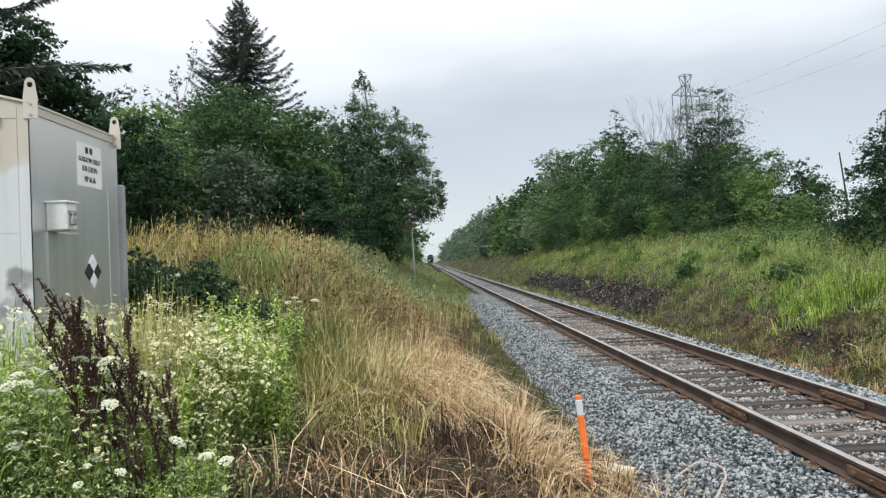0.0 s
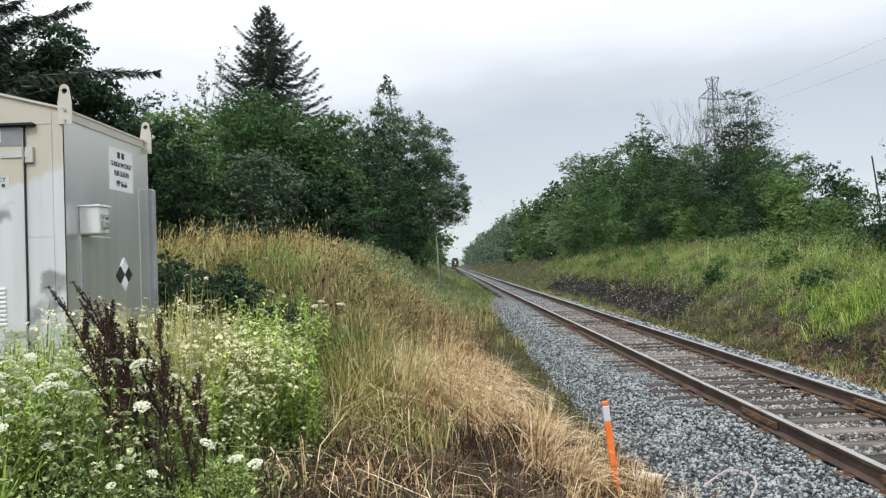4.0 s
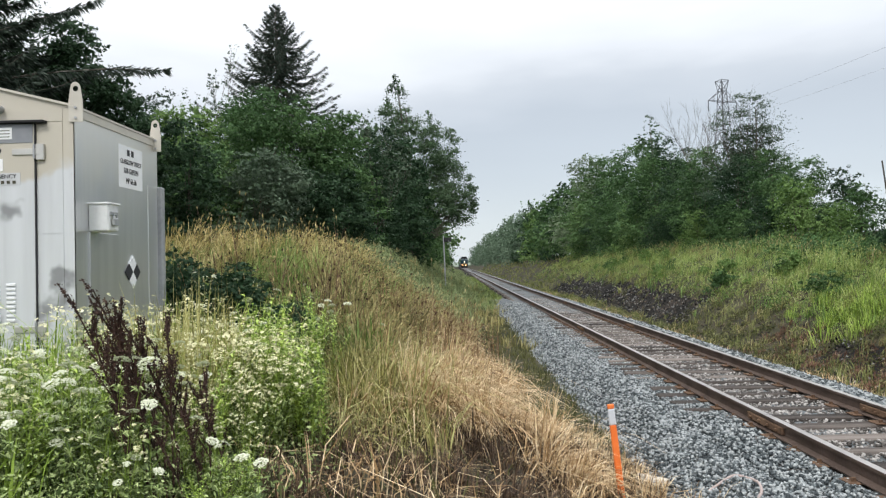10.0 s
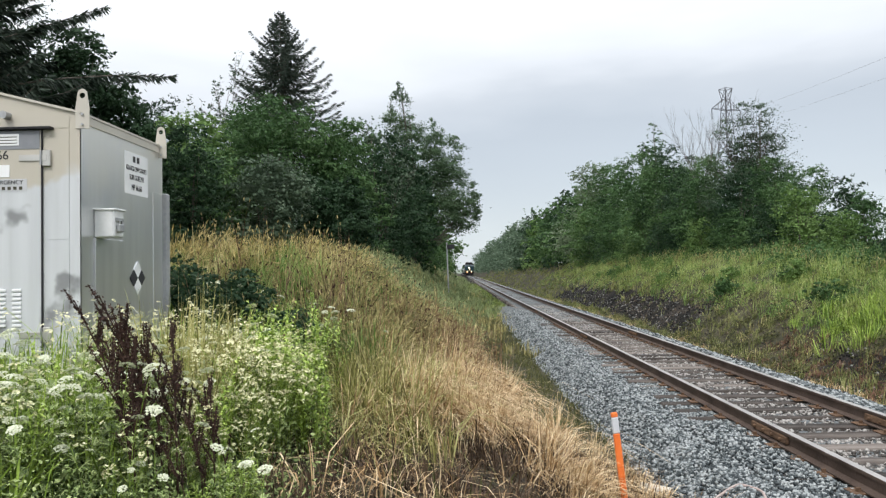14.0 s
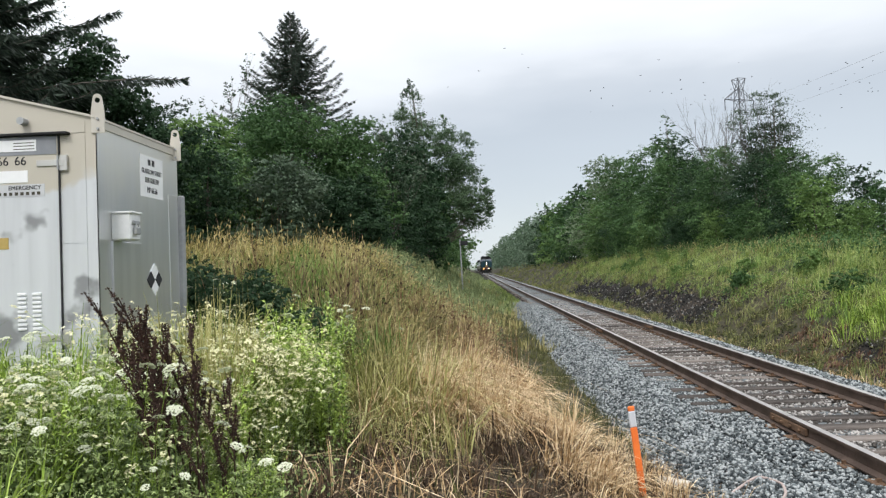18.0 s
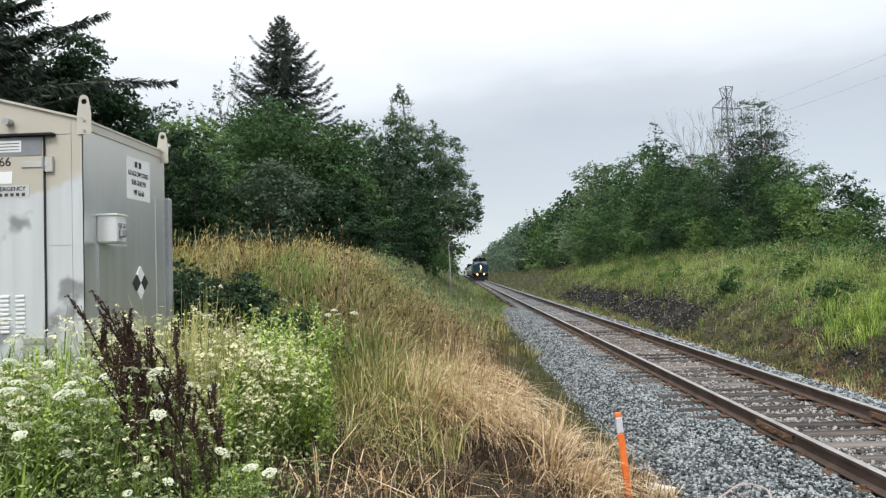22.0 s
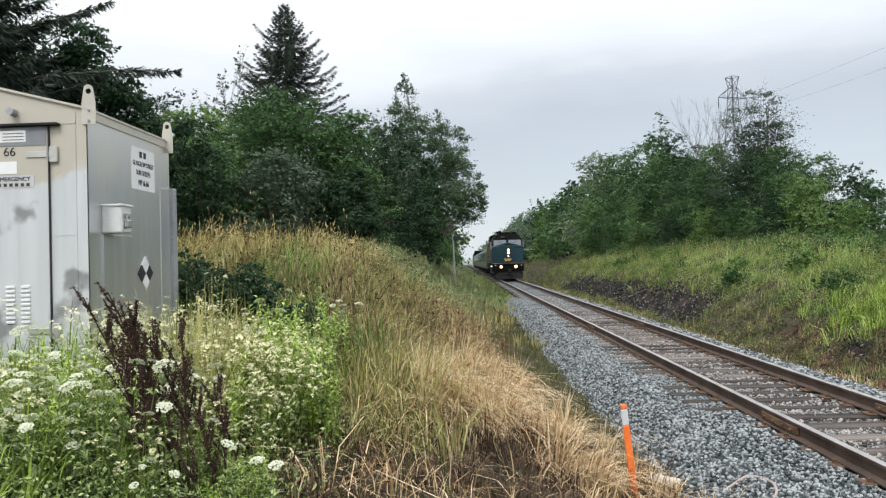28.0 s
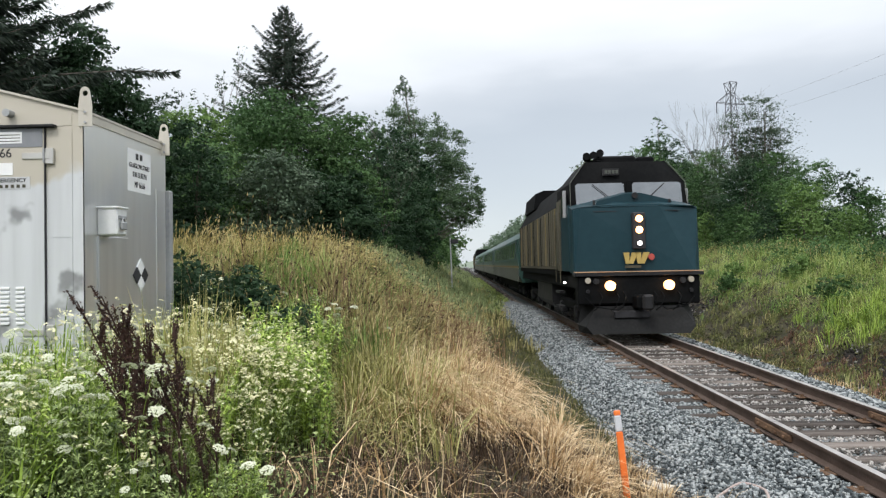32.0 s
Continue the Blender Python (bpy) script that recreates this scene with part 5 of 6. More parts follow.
    # wood along the top of the right-hand bank, unit trees scaled to their place
    kinds = {"a": (8.0, 3.9, "leaf_mid", 0.45), "b": (8.0, 2.9, "leaf_mid", 0.86), "c": (8.0, 4.0, "leaf_light", 0.4), "d": (8.0, 3.8, "leaf_mid", 0.35), "e": (8.0, 3.6, "leaf_dark", 0.45), "p": (8.0, 3.8, "leaf_pale", 0.4)}
    place = (("p", 15.2, 77, 10.4), ("a", 15.0, 70, 9.6), ("b", 16.35, 58.5, 11.4), ("d", 16.0, 62, 8.8), ("d", 14.6, 52, 6.6), ("e", 16.2, 54, 8.2), ("e", 15.0, 47, 5.8), ("a", 16.6, 48.5, 6.4), ("d", 15.2, 43.5, 5.4), ("e", 15.6, 39, 4.8),
             ("e", 17.0, 41.5, 6.4), ("a", 16.2, 36.2, 4.7), ("d", 16.6, 33.6, 4.0), ("c", 15.4, 32.2, 3.1), ("e", 17.0, 31.2, 3.4), ("a", 16.6, 29.2, 2.7), ("c", 15.4, 28.6, 1.9), ("e", 15.0, 34.6, 2.6), ("d", 14.4, 37.6, 2.4),
             ("e", 13.8, 20.2, 3.9), ("a", 15.4, 19.6, 4.4), ("c", 15.0, 23.4, 2.0), ("a", 16.5, 25.4, 1.8), ("e", 14.6, 45, 3.2), ("c", 14.0, 41, 2.2), ("e", 13.8, 49, 2.6), ("c", 13.9, 55, 4.0), ("d", 14.0, 60, 4.8), ("e", 14.2, 66, 6.2), ("c", 13.4, 72, 5.4),
             ("a", 14.2, 84, 8.9), ("e", 14.4, 90, 9.1), ("d", 13.4, 97, 8.0), ("a", 14.0, 104, 9.3), ("c", 13.2, 112, 7.6), ("e", 13.6, 121, 9.5), ("a", 12.6, 130, 8.9), ("d", 13.0, 141, 9.1), ("a", 12.4, 154, 8.9), ("e", 12.8, 168, 9.5), ("c", 12.0, 184, 8.7), ("a", 12.4, 202, 9.1), ("d", 11.8, 224, 9.1), ("a", 12.2, 250, 9.3), ("d", 11.8, 282, 9.3), ("e", 12.0, 320, 9.8), ("a", 12.4, 368, 10.2), ("d", 12.0, 420, 10.2))
    r = random.Random(4)
    for kind, x, y, h in place:
        H, w, m, tp = kinds[kind]
        far = y > 80
        # past 125 m the crowns take the leaf colour with haze in it
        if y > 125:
            m = "leaf_hazed"
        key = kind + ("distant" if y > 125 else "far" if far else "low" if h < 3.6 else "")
        lot = dict(leaves=5600, size=0.172) if far else dict(leaves=22000, size=0.050) if kind == "b" else dict(leaves=8500, size=0.132) if h < 3.6 else dict(leaves=20000, size=0.083)
        name = "woodland_shrub" if h < 3 else "woodland_tree"
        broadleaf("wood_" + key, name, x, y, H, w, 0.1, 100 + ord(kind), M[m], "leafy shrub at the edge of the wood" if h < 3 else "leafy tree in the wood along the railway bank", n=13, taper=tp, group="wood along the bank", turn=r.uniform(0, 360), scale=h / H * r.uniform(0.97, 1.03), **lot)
    # the left-hand wood further along
    y = 60.0
    for k in range(22):
        kind = "adeac"[k % 5]
        H, w, m, tp = kinds[kind]
        broadleaf("wood_" + kind + "far", "woodland_tree", -3.2 - r.uniform(0, 2.5) - 0.3 * (k % 3), y, H, w, 0.1, 100 + ord(kind), M[m], "leafy tree in the wood along the railway bank", n=13, taper=tp, group="wood along the bank", turn=r.uniform(0, 360), scale=r.uniform(0.75, 1.05), leaves=5600, size=0.172)
        y += 5.5 + y * 0.07
    bare_tree("dead_tree", 15.7, 45.8, 8.8, 74, M["dead_wood"], "bare dead tree with pale forking branches", 0.055, 5, 0.24)
    bare_tree("dead_tree", 15.2, 45.6, 9.0, 75, M["dead_wood"], "bare dead tree with pale forking branches", 0.05, 5, 0.24)
    airy = [(0.1, 0, 7.7, 1.1, 1.0, 0.8), (-1.0, 0.2, 6.7, 1.0, 1.0, 0.9), (1.1, 0, 6.6, 1.1, 1.0, 1.0), (0.2, 0.4, 5.8, 1.3, 1.2, 1.0), (-1.3, 0, 5.2, 1.0, 1.0, 1.0), (1.5, 0.2, 5.0, 1.0, 1.0, 1.1), (0, 0, 4.2, 1.7, 1.4, 1.1), (-1.2, 0, 3.2, 1.4, 1.3, 1.2), (1.0, 0, 3.0, 1.5, 1.3, 1.2)]
    broadleaf("airy", "airy_tree", 17.0, 40.4, 8.6, 2.1, 2.0, 171, M["leaf_grey"], "thin-crowned tree with dark twigs showing through sparse leaves", 17000, 0.044, blobs=airy, trunk=0.92, limbs=9, clump=9, spread=0.16, boughs=7)
    bare_tree("dead_tree", 16.3, 41.2, 6.6, 172, M["twig"], "dark leafless tree among the crowns", 0.05, 6, 0.22)
    bare_tree("dead_snag", 14.2, 23.6, 8.2, 76, M["twig"], "thin broken dead trunk", 0.04, 0, 0.15)


build_trees()


# ---- power line tower beyond the wood ----
def build_tower():
    g = thing("transmission_tower", pose(72.5, 190, 4.0, 0, 0, 20), "grey lattice transmission tower above the trees", "power pylon")
    H = 44.8
    pairs = []

    def bar(p, q, rad=0.09):
        pairs.append(tube_arrays([p, q], [rad, rad], 4))

    lev = [(0, 4.0), (12, 2.9), (21, 2.1), (28, 1.55), (33, 1.2), (36.4, 1.05), (39.2, 0.92), (42.0, 0.74), (H, 1.2)]
    corners = ((-1, -1), (1, -1), (1, 1), (-1, 1))
    for (z0, w0), (z1, w1) in zip(lev, lev[1:]):
        for a in range(4):
            c0, c1 = corners[a], corners[(a + 1) % 4]
            bar((c0[0] * w0, c0[1] * w0, z0), (c0[0] * w1, c0[1] * w1, z1), 0.11)
            bar((c0[0] * w0, c0[1] * w0, z0), (c1[0] * w1, c1[1] * w1, z1), 0.06)
            bar((c1[0] * w0, c1[1] * w0, z0), (c0[0] * w1, c0[1] * w1, z1), 0.06)
            bar((c0[0] * w1, c0[1] * w1, z1), (c1[0] * w1, c1[1] * w1, z1), 0.08)
    mesh_part("lattice", np_mesh("lattice", *joined(pairs)), M["tower_steel"], g)
    for s in (-1, 1):
        pairs.clear()
        for yy in (-0.85, 0.85):
            bar((s * 0.92, yy, 39.2), (s * 4.6, 0, 39.3), 0.08)
            bar((s * 0.74, yy * 0.8, 42.0), (s * 4.6, 0, 39.3), 0.08)
            for f in (0.3, 0.6):
                bar((s * (0.92 + 3.68 * f), yy * (1 - f), 39.2 + 0.1 * f), (s * (0.74 + 3.86 * f), yy * 0.8 * (1 - f), 42.0 - 2.7 * f), 0.05)
        arm = mesh_part("cross_arm", np_mesh("cross_arm", *joined(pairs)), M["tower_steel"], g)
        part("insulator", cyl_bm((s * 4.6, 0, 39.3), (s * 4.6, 0, 36.4), 0.10, n=6), M["dark_steel"], arm)
    for k, (dx, dz) in enumerate(((-5.2, 39.2), (5.2, 39.2))):
        t = np.linspace(0, 1, 24)
        line = np.stack([72.5 + dx * 0.94 + 24 * t, 190 + dx * 0.3 - 240 * t, dz + 5 * t - 18.5 * t * (1 - t)], 1)
        me = np_mesh("power_line", *tube_arrays(line, np.full(24, 0.02), 4))
        tagged(mesh_part("power_line", me, M["galv"]), "thin sagging overhead power line", "power line", "power lines")


build_tower()


# ---- grass and weeds ----
def blades(name, n, xr, yr, keep, h, width, mat, label, seed, lean=0.35, power=1.0, curl=0.5, comb=0.6, head=None, clump=8, tuft=0.05):
    """Many bent tapering blades, three quads each, combed by the wind in patches; head: seed heads of that material on top."""
    r = np.random.RandomState(seed)
    k = n // clump
    x = r.uniform(*xr, k)
    y = yr[0] + (yr[1] - yr[0]) * r.uniform(0, 1, k) ** power
    ok = keep(x, y) > r.uniform(0, 1, k)
    cx, cy = np.repeat(x[ok], clump), np.repeat(y[ok], clump)
    vigour = np.repeat(r.uniform(0.45, 1.3, ok.sum()), clump)
    n = len(cx)
    ox, oy = r.normal(scale=tuft, size=n), r.normal(scale=tuft, size=n)
    x, y = cx + ox, cy + oy
    z = ground_z(x, y) - 0.02
    hh = (h(x, y) if callable(h) else h) * r.uniform(0.55, 1.15, n) * vigour * (1 + 0.2 * waves(x, y, seed + 1, 1.2))
    wind = 2.6 * waves(x, y, seed + 2, 1.7) - 0.4
    gx, gy = ox / tuft + 0.7 * r.normal(size=n) + comb * 1.6 * np.cos(wind), oy / tuft + 0.7 * r.normal(size=n) + comb * 1.6 * np.sin(wind)
    a = np.arctan2(gy, gx)
    d = np.stack([np.cos(a), np.sin(a), 0 * a], 1)
    yaw = a + r.normal(scale=0.8, size=n)
    s = np.stack([-np.sin(yaw), np.cos(yaw), 0 * a], 1)
    tip = (r.uniform(0.1, 1, n)[:, None] ** 1.3) * lean * (1 + 0.3 * waves(x, y, seed + 3, 0.8))[:, None]
    rows = 4 if width < 0.0079 else 3
    t = np.array([0, 0.4, 0.75, 1.0]) if rows == 4 else np.array([0, 0.55, 1.0])
    wd = width * (np.array([0.8, 1.0, 0.65, 0.10]) if rows == 4 else np.array([0.85, 0.95, 0.12]))
    wv = r.uniform(0.6, 1.3, n)[:, None]
    base = np.stack([x, y, z], 1)
    V = np.zeros((n, rows, 2, 3))
    for k in range(rows):
        bend = tip * (t[k] ** 2) * hh[:, None]
        up = hh * (t[k] - curl * tip[:, 0] * t[k] ** 3)
        c = base + d * bend + np.stack([0 * up, 0 * up, up], 1)
        V[:, k, 0] = c - s * wd[k] * wv
        V[:, k, 1] = c + s * wd[k] * wv
    q = np.array([[0, 1, 3, 2], [2, 3, 5, 4], [4, 5, 7, 6]])[:rows - 1]
    F = (np.arange(n)[:, None, None] * 2 * rows + q[None]).reshape(-1, 4)
    ob = tagged(mesh_part(name, np_mesh(name, V.reshape(-1, 3), F), mat), label, "grass", kind="stuff")
    if head:
        pick = r.uniform(0, 1, n) < head[1]
        e = V[pick, -1].mean(1)
        g = e - V[pick, -2].mean(1)
        g /= np.linalg.norm(g, axis=1)[:, None] + 1e-9
        m = len(e)
        side = np.cross(g, r.normal(size=(m, 3)))
        side /= np.linalg.norm(side, axis=1)[:, None] + 1e-9
        ln, w = head[2] * r.uniform(0.7, 1.3, m)[:, None], head[3]
        other = np.cross(g, side)
        Q = []
        for sv in (side, other):
            Q.append(np.stack([e - g * ln * 0.6, e + sv * w, e + g * ln * 0.6, e - sv * w], 1))
        P = np.concatenate(Q).reshape(-1, 3)
        tagged(mesh_part("seed_heads", np_mesh("seed_heads", P, np.arange(len(P)).reshape(-1, 4)), head[0]), "nodding seed heads of tall grass", "grass", kind="stuff")
    return ob


def patch(x, y, seed, size, cut=0.0, soft=0.5):
    return smooth01(cut - soft, cut + soft, waves(x, y, seed, size))


def clear_bungalow(x, y):
    return 1.0 - ((x < -2.84) & (x > -4.8) & (y > 5.40) & (y < 7.02))


def build_grass():
    # straw-coloured slope between the weeds and the ballast
    gold = lambda x, y: smooth01(-1.3, -0.4, x - 0.10 * (y - 6)) * (1 - 0.97 * smooth01(0.95, 1.45, x + 0.18 * (y - 7))) * smooth01(5.7, 7.2, y - 0.1 * x) * (1 - smooth01(11, 13.5, y)) * (0.03 + 0.97 * patch(x, y, 32, 0.8, 0.0, 0.22))
    blades("straw_grass", 58000, (-1.6, 2.2), (5.4, 13.5), gold, 0.60, 0.0052, M["straw"], "dry straw-coloured grass on the bank", 61, 1.7, 1.25, 0.68, 0.9, None, 60, 0.07)
    arch = lambda x, y: smooth01(-1.35, -1.0, x) * (1 - smooth01(-0.5, -0.1, x - 0.06 * (y - 6))) * patch(x, y, 57, 0.9, -0.1, 0.3)
    blades("arched_green_grass", 9000, (-1.4, 0.1), (5.4, 9.5), arch, 0.60, 0.0055, M["sallow"], "arching yellow-green grass beside the weeds", 86, 1.5, 1.0, 0.66, 0.8, None, 26, 0.06)
    low = lambda x, y: smooth01(-1.5, -0.5, x) * (1 - smooth01(2.0, 2.7, x)) * (0.25 + 0.75 * patch(x, y, 31, 1.0))
    blades("flattened_straw", 2600, (-1.5, 2.8), (2.8, 7.0), low, 0.50, 0.0042, M["straw"], "flattened dry stalks over dark soil", 67, 2.2, 1.0, 0.75, 0.35)
    blades("brown_stalks", 15000, (-1.2, 1.9), (3.4, 8.0), lambda x, y: patch(x, y, 33, 0.8, -0.05), 0.30, 0.005, M["umber"], "brown dead stalks", 68, 1.6, 1.0, 0.6, 0.3)
    blades("stake_straw", 7500, (0.9, 2.55), (5.0, 8.2), lambda x, y: (1 - smooth01(1.9, 2.5, x + 0.25 * (y - 6))) * patch(x, y, 54, 0.7, 0.0, 0.25), 0.30, 0.0048, M["straw"], "loose pale straw at the ballast edge", 83, 1.7, 1.0, 0.66, 0.4, None, 24, 0.06)
    blades("far_straw_heap", 9000, (8.0, 9.6), (10.5, 13.5), lambda x, y: np.exp(-((x - 8.7) / 0.5) ** 2 - ((y - 12.2) / 0.9) ** 2), 0.50, 0.007, M["tan"], "heap of dry tan grass at the foot of the far bank", 191, 1.6, 1.0, 0.66, 0.5, None, 30, 0.08)
    blades("trodden_grass", 9000, (-5, 1.8), (-6, 2.6), lambda x, y: 0.25 + 0.6 * patch(x, y, 55, 1.5), 0.16, 0.005, M["olive"], "short trodden grass round the standpoint", 84, 0.9)
    # mound behind the bungalow: gold crest, green flank, brown dead stalks in clusters
    mound = lambda x, y: smooth01(-9.5, -6, x) * (1 - smooth01(-1.6, 0.0, x + 0.05 * (y - 12))) * smooth01(8.5, 10.5, y - 0.25 * x) * (1 - smooth01(18, 21, y)) * (0.05 + 0.95 * patch(x, y, 34, 1.0, 0.10, 0.2))
    blades("tan_grass", 52000, (-9, 0.5), (7.8, 21), mound, 0.70, 0.0062, M["tan"], "tall tan seeding grass on the mound", 62, 1.0, 1.2, 0.6, 0.4, (M["seed"], 0.35, 0.09, 0.012), 46, 0.085)
    crest = lambda x, y: smooth01(-9.0, -6.5, x) * (1 - smooth01(-3.2, -1.9, x)) * smooth01(11.5, 13.5, y) * (1 - smooth01(18.5, 21, y)) * (0.15 + 0.85 * patch(x, y, 59, 0.9, -0.1, 0.25))
    blades("crest_grass", 36000, (-9, -1.8), (11.5, 21), crest, 0.82, 0.0065, M["gold"], "golden arching grass along the crest of the mound", 88, 1.25, 1.0, 0.62, 0.7, (M["gold"], 0.4, 0.10, 0.013), 50, 0.09)
    mid = lambda x, y: smooth01(-2.6, -1.2, x) * (1 - smooth01(-0.1, 0.4, x)) * smooth01(6.0, 8.0, y) * (0.04 + 0.96 * patch(x, y, 35, 0.8, 0.08, 0.2)) * (1 - 0.8 * smooth01(-0.9, -0.5, x) * (1 - smooth01(10.5, 12.5, y)))
    blades("olive_tall_grass", 42000, (-2.6, 1.4), (6.0, 18), mid, 0.64, 0.006, M["drab"], "drab olive-tan tall grass", 69, 1.1, 1.2, 0.6, 0.6, (M["seed"], 0.16, 0.07, 0.010), 44, 0.085)
    slope = lambda x, y: smooth01(-1.4, -0.8, x) * (1 - smooth01(0.0, 0.45, x)) * smooth01(8.5, 10, y) * (1 - smooth01(16, 19, y)) * patch(x, y, 89, 0.7, 0.05, 0.2)
    blades("russet_grass", 24000, (-1.9, 1.0), (8.5, 19), slope, 0.60, 0.0058, M["russet"], "russet dry grass on the slope above the ditch", 89, 1.15, 1.1, 0.62, 0.8, (M["brown"], 0.3, 0.07, 0.010), 40, 0.08)
    green = lambda x, y: (1 - smooth01(-1.3, -0.3, x)) * smooth01(7.2, 8.6, y) * patch(x, y, 46, 1.6, -0.12, 0.3)
    blades("mound_green_grass", 34000, (-8, 0.8), (7.2, 18), green, 0.60, 0.0062, M["green_grass"], "green grass between the tan stalks", 77, 0.7, 1.2, 0.55, 0.6, None, 24, 0.09)
    flank = lambda x, y: np.exp(-((x + 2.9) / 0.75) ** 2 - ((y - 11.9) / 1.3) ** 2)
    blades("flank_green_grass", 15000, (-4.8, -1.0), (9, 15), flank, 0.62, 0.0060, M["sallow_green"], "bright green grass on the flank of the mound", 187, 0.7, 1.0, 0.5, 0.4, None, 26, 0.09)
    dead = lambda x, y: np.maximum(np.maximum(np.exp(-((x + 3.25) / 0.35) ** 2 - ((y - 10.3) / 0.6) ** 2), np.exp(-((x + 2.0) / 0.30) ** 2 - ((y - 10.0) / 0.7) ** 2)), np.exp(-((x + 2.35) / 0.3) ** 2 - ((y - 14.0) / 0.9) ** 2))
    blades("dead_stalks", 4200, (-4.2, -1.2), (8.5, 16), dead, 0.98, 0.0065, M["umber"], "dark brown dead weed stalks in clusters", 188, 0.55, 1.0, 0.4, 0.2, (M["dock"], 0.5, 0.055, 0.011), 14, 0.10)
    stalk = lambda x, y: smooth01(-8, -5, x) * (1 - smooth01(0.2, 1.0, x)) * smooth01(7.5, 9, y)
    blades("seed_stalks", 1500, (-8, 1.0), (7, 17), stalk, 1.05, 0.004, M["brown"], "tall single brown seed stalks", 78, 0.35, 1.2, 0.4, 0.3, (M["seed"], 0.8, 0.07, 0.011))
    blades("dark_headed_stalks", 260, (-2.2, -0.4), (9, 15), lambda x, y: 0 * x + 0.8, 0.95, 0.0035, M["brown"], "thin stalks with small dark heads", 189, 0.3, 1.0, 0.4, 0.2, (M["dock"], 1.0, 0.028, 0.016), 3, 0.16)
    under = lambda x, y: clear_bungalow(x, y) * (1 - smooth01(0.3, 0.8, x) * (1 - 0.9 * smooth01(22, 30, y))) * (0.08 + 0.42 * smooth01(6.5, 8, y))
    blades("olive_grass", 44000, (-9, 2.4), (2.3, 30), under, 0.30, 0.006, M["moss"], "dark olive undergrowth", 63, 0.7, 1.9)
    ditch = lambda x, y: smooth01(0.2, 0.9, x) * (1 - smooth01(2.0, 2.45, x + 0.25 * patch(x, y, 36, 1.5))) * smooth01(8, 10, y)
    blades("ditch_grass", 27000, (0.2, 2.7), (8, 45), ditch, 0.15, 0.006, M["moss"], "short dark grass in the ditch beside the ballast", 70, 0.8, 1.5)
    # green weeds round the bungalow
    weeds = lambda x, y: clear_bungalow(x, y) * (1 - smooth01(-1.5, -1.0, x + 0.3 * np.clip(5 - y, 0, 2))) * (0.15 + 0.85 * patch(x, y, 37, 1.1, 0.0, 0.6))
    blades("green_weeds", 22000, (-5.5, -0.3), (2.2, 7.6), weeds, 0.5, 0.0055, M["fresh"], "fresh green grass among the weeds", 66, 0.6, 1.0, 0.5)
    blades("sallow_tuft", 1500, (-2.05, -1.6), (4.3, 5.7), lambda x, y: 0 * x + 0.9, 0.80, 0.0045, M["sallow"], "tall thin yellow grass among the flowers", 87, 0.35, 1.0, 0.4, 0.3)
    # left bank beyond the mound and its verge
    leftfar = lambda x, y: (1 - smooth01(0.3, 1.0, x - 1.4 * smooth01(28, 36, y))) * (0.55 + 0.45 * patch(x, y, 38, 3))
    blades("verge_grass", 24000, (-5, 2.6), (17, 90), leftfar, 0.42, 0.011, M["verge"], "green grass on the bank beyond the mound", 65, 0.6, 1.7)
    blades("verge_tan_grass", 16000, (-4, 2.6), (18, 70), lambda x, y: (1 - smooth01(1.8, 2.5, x)) * patch(x, y, 39, 3, 0.45, 0.3), 0.5, 0.011, M["tan"], "tan grass on the bank beyond the mound", 71, 0.6, 1.6)
    creep = lambda x, y: smooth01(26, 44, y) * smooth01(0.8, 1.8, x) * (1 - smooth01(2.45, 2.65, x - 0.55 * smooth01(38, 50, y)))
    blades("creeping_grass", 20000, (0.5, 3.25), (26, 120), creep, 0.24, 0.013, M["sallow_green"], "low grass creeping over the ballast shoulder", 72, 0.7, 1.5)
    # right bank; a strip of bare scree at its foot
    bare = lambda x, y: 1 - 0.93 * smooth01(25, 28, y) * (1 - smooth01(56, 62, y)) * smooth01(7.75, 8.05, x) * (1 - smooth01(9.2, 9.7, x + 0.25 * waves(x, y, 58, 2.0)))
    lush = lambda x, y: bare(x, y) * smooth01(9.2, 11.0, x + 0.8 * waves(x, y, 40, 7)) * (0.35 + 0.65 * patch(x, y, 41, 4.5, -0.15))
    blades("bank_grass", 46000, (8.5, 17), (9, 80), lush, 0.58, 0.0085, M["lush"], "lush yellow-green grass on the far bank", 64, 1.1, 1.6, 0.5)
    deep = lambda x, y: bare(x, y) * smooth01(8.3, 9.6, x) * patch(x, y, 42, 3.5, 0.1)
    blades("bank_weeds", 26000, (8.3, 17), (9, 80), deep, 0.55, 0.0085, M["green_grass"], "darker green weeds on the far bank", 73, 1.1, 1.6, 0.5)
    dull = lambda x, y: smooth01(6.9, 7.5, x) * (1 - smooth01(10.8, 12.5, x)) * (0.6 + 0.4 * patch(x, y, 43, 2.5)) * bare(x, y)
    blades("bank_foot_grass", 30000, (6.9, 12), (6, 80), dull, 0.28, 0.009, M["olive"], "dull olive growth at the foot of the far bank", 74, 0.8, 1.6)
    blades("bank_foot_stalks", 14000, (7.0, 11), (7, 60), lambda x, y: bare(x, y) * patch(x, y, 47, 1.8, 0.25, 0.3), 0.26, 0.007, M["drab"], "drab dead stalks at the foot of the far bank", 79, 1.4, 1.5)
    for nm, xr, sd in (("far_bank_grass", (7.0, 13.5), 81), ("far_verge_grass", (-4.5, 2.4), 82)):
        blades(nm, 13000, xr, (38, 230), lambda x, y: 0.9 * bare(x, y), 0.36, 0.03, M["verge"] if sd == 82 else M["olive"], "grass on the banks further along the line", sd, 0.7, 1.7)
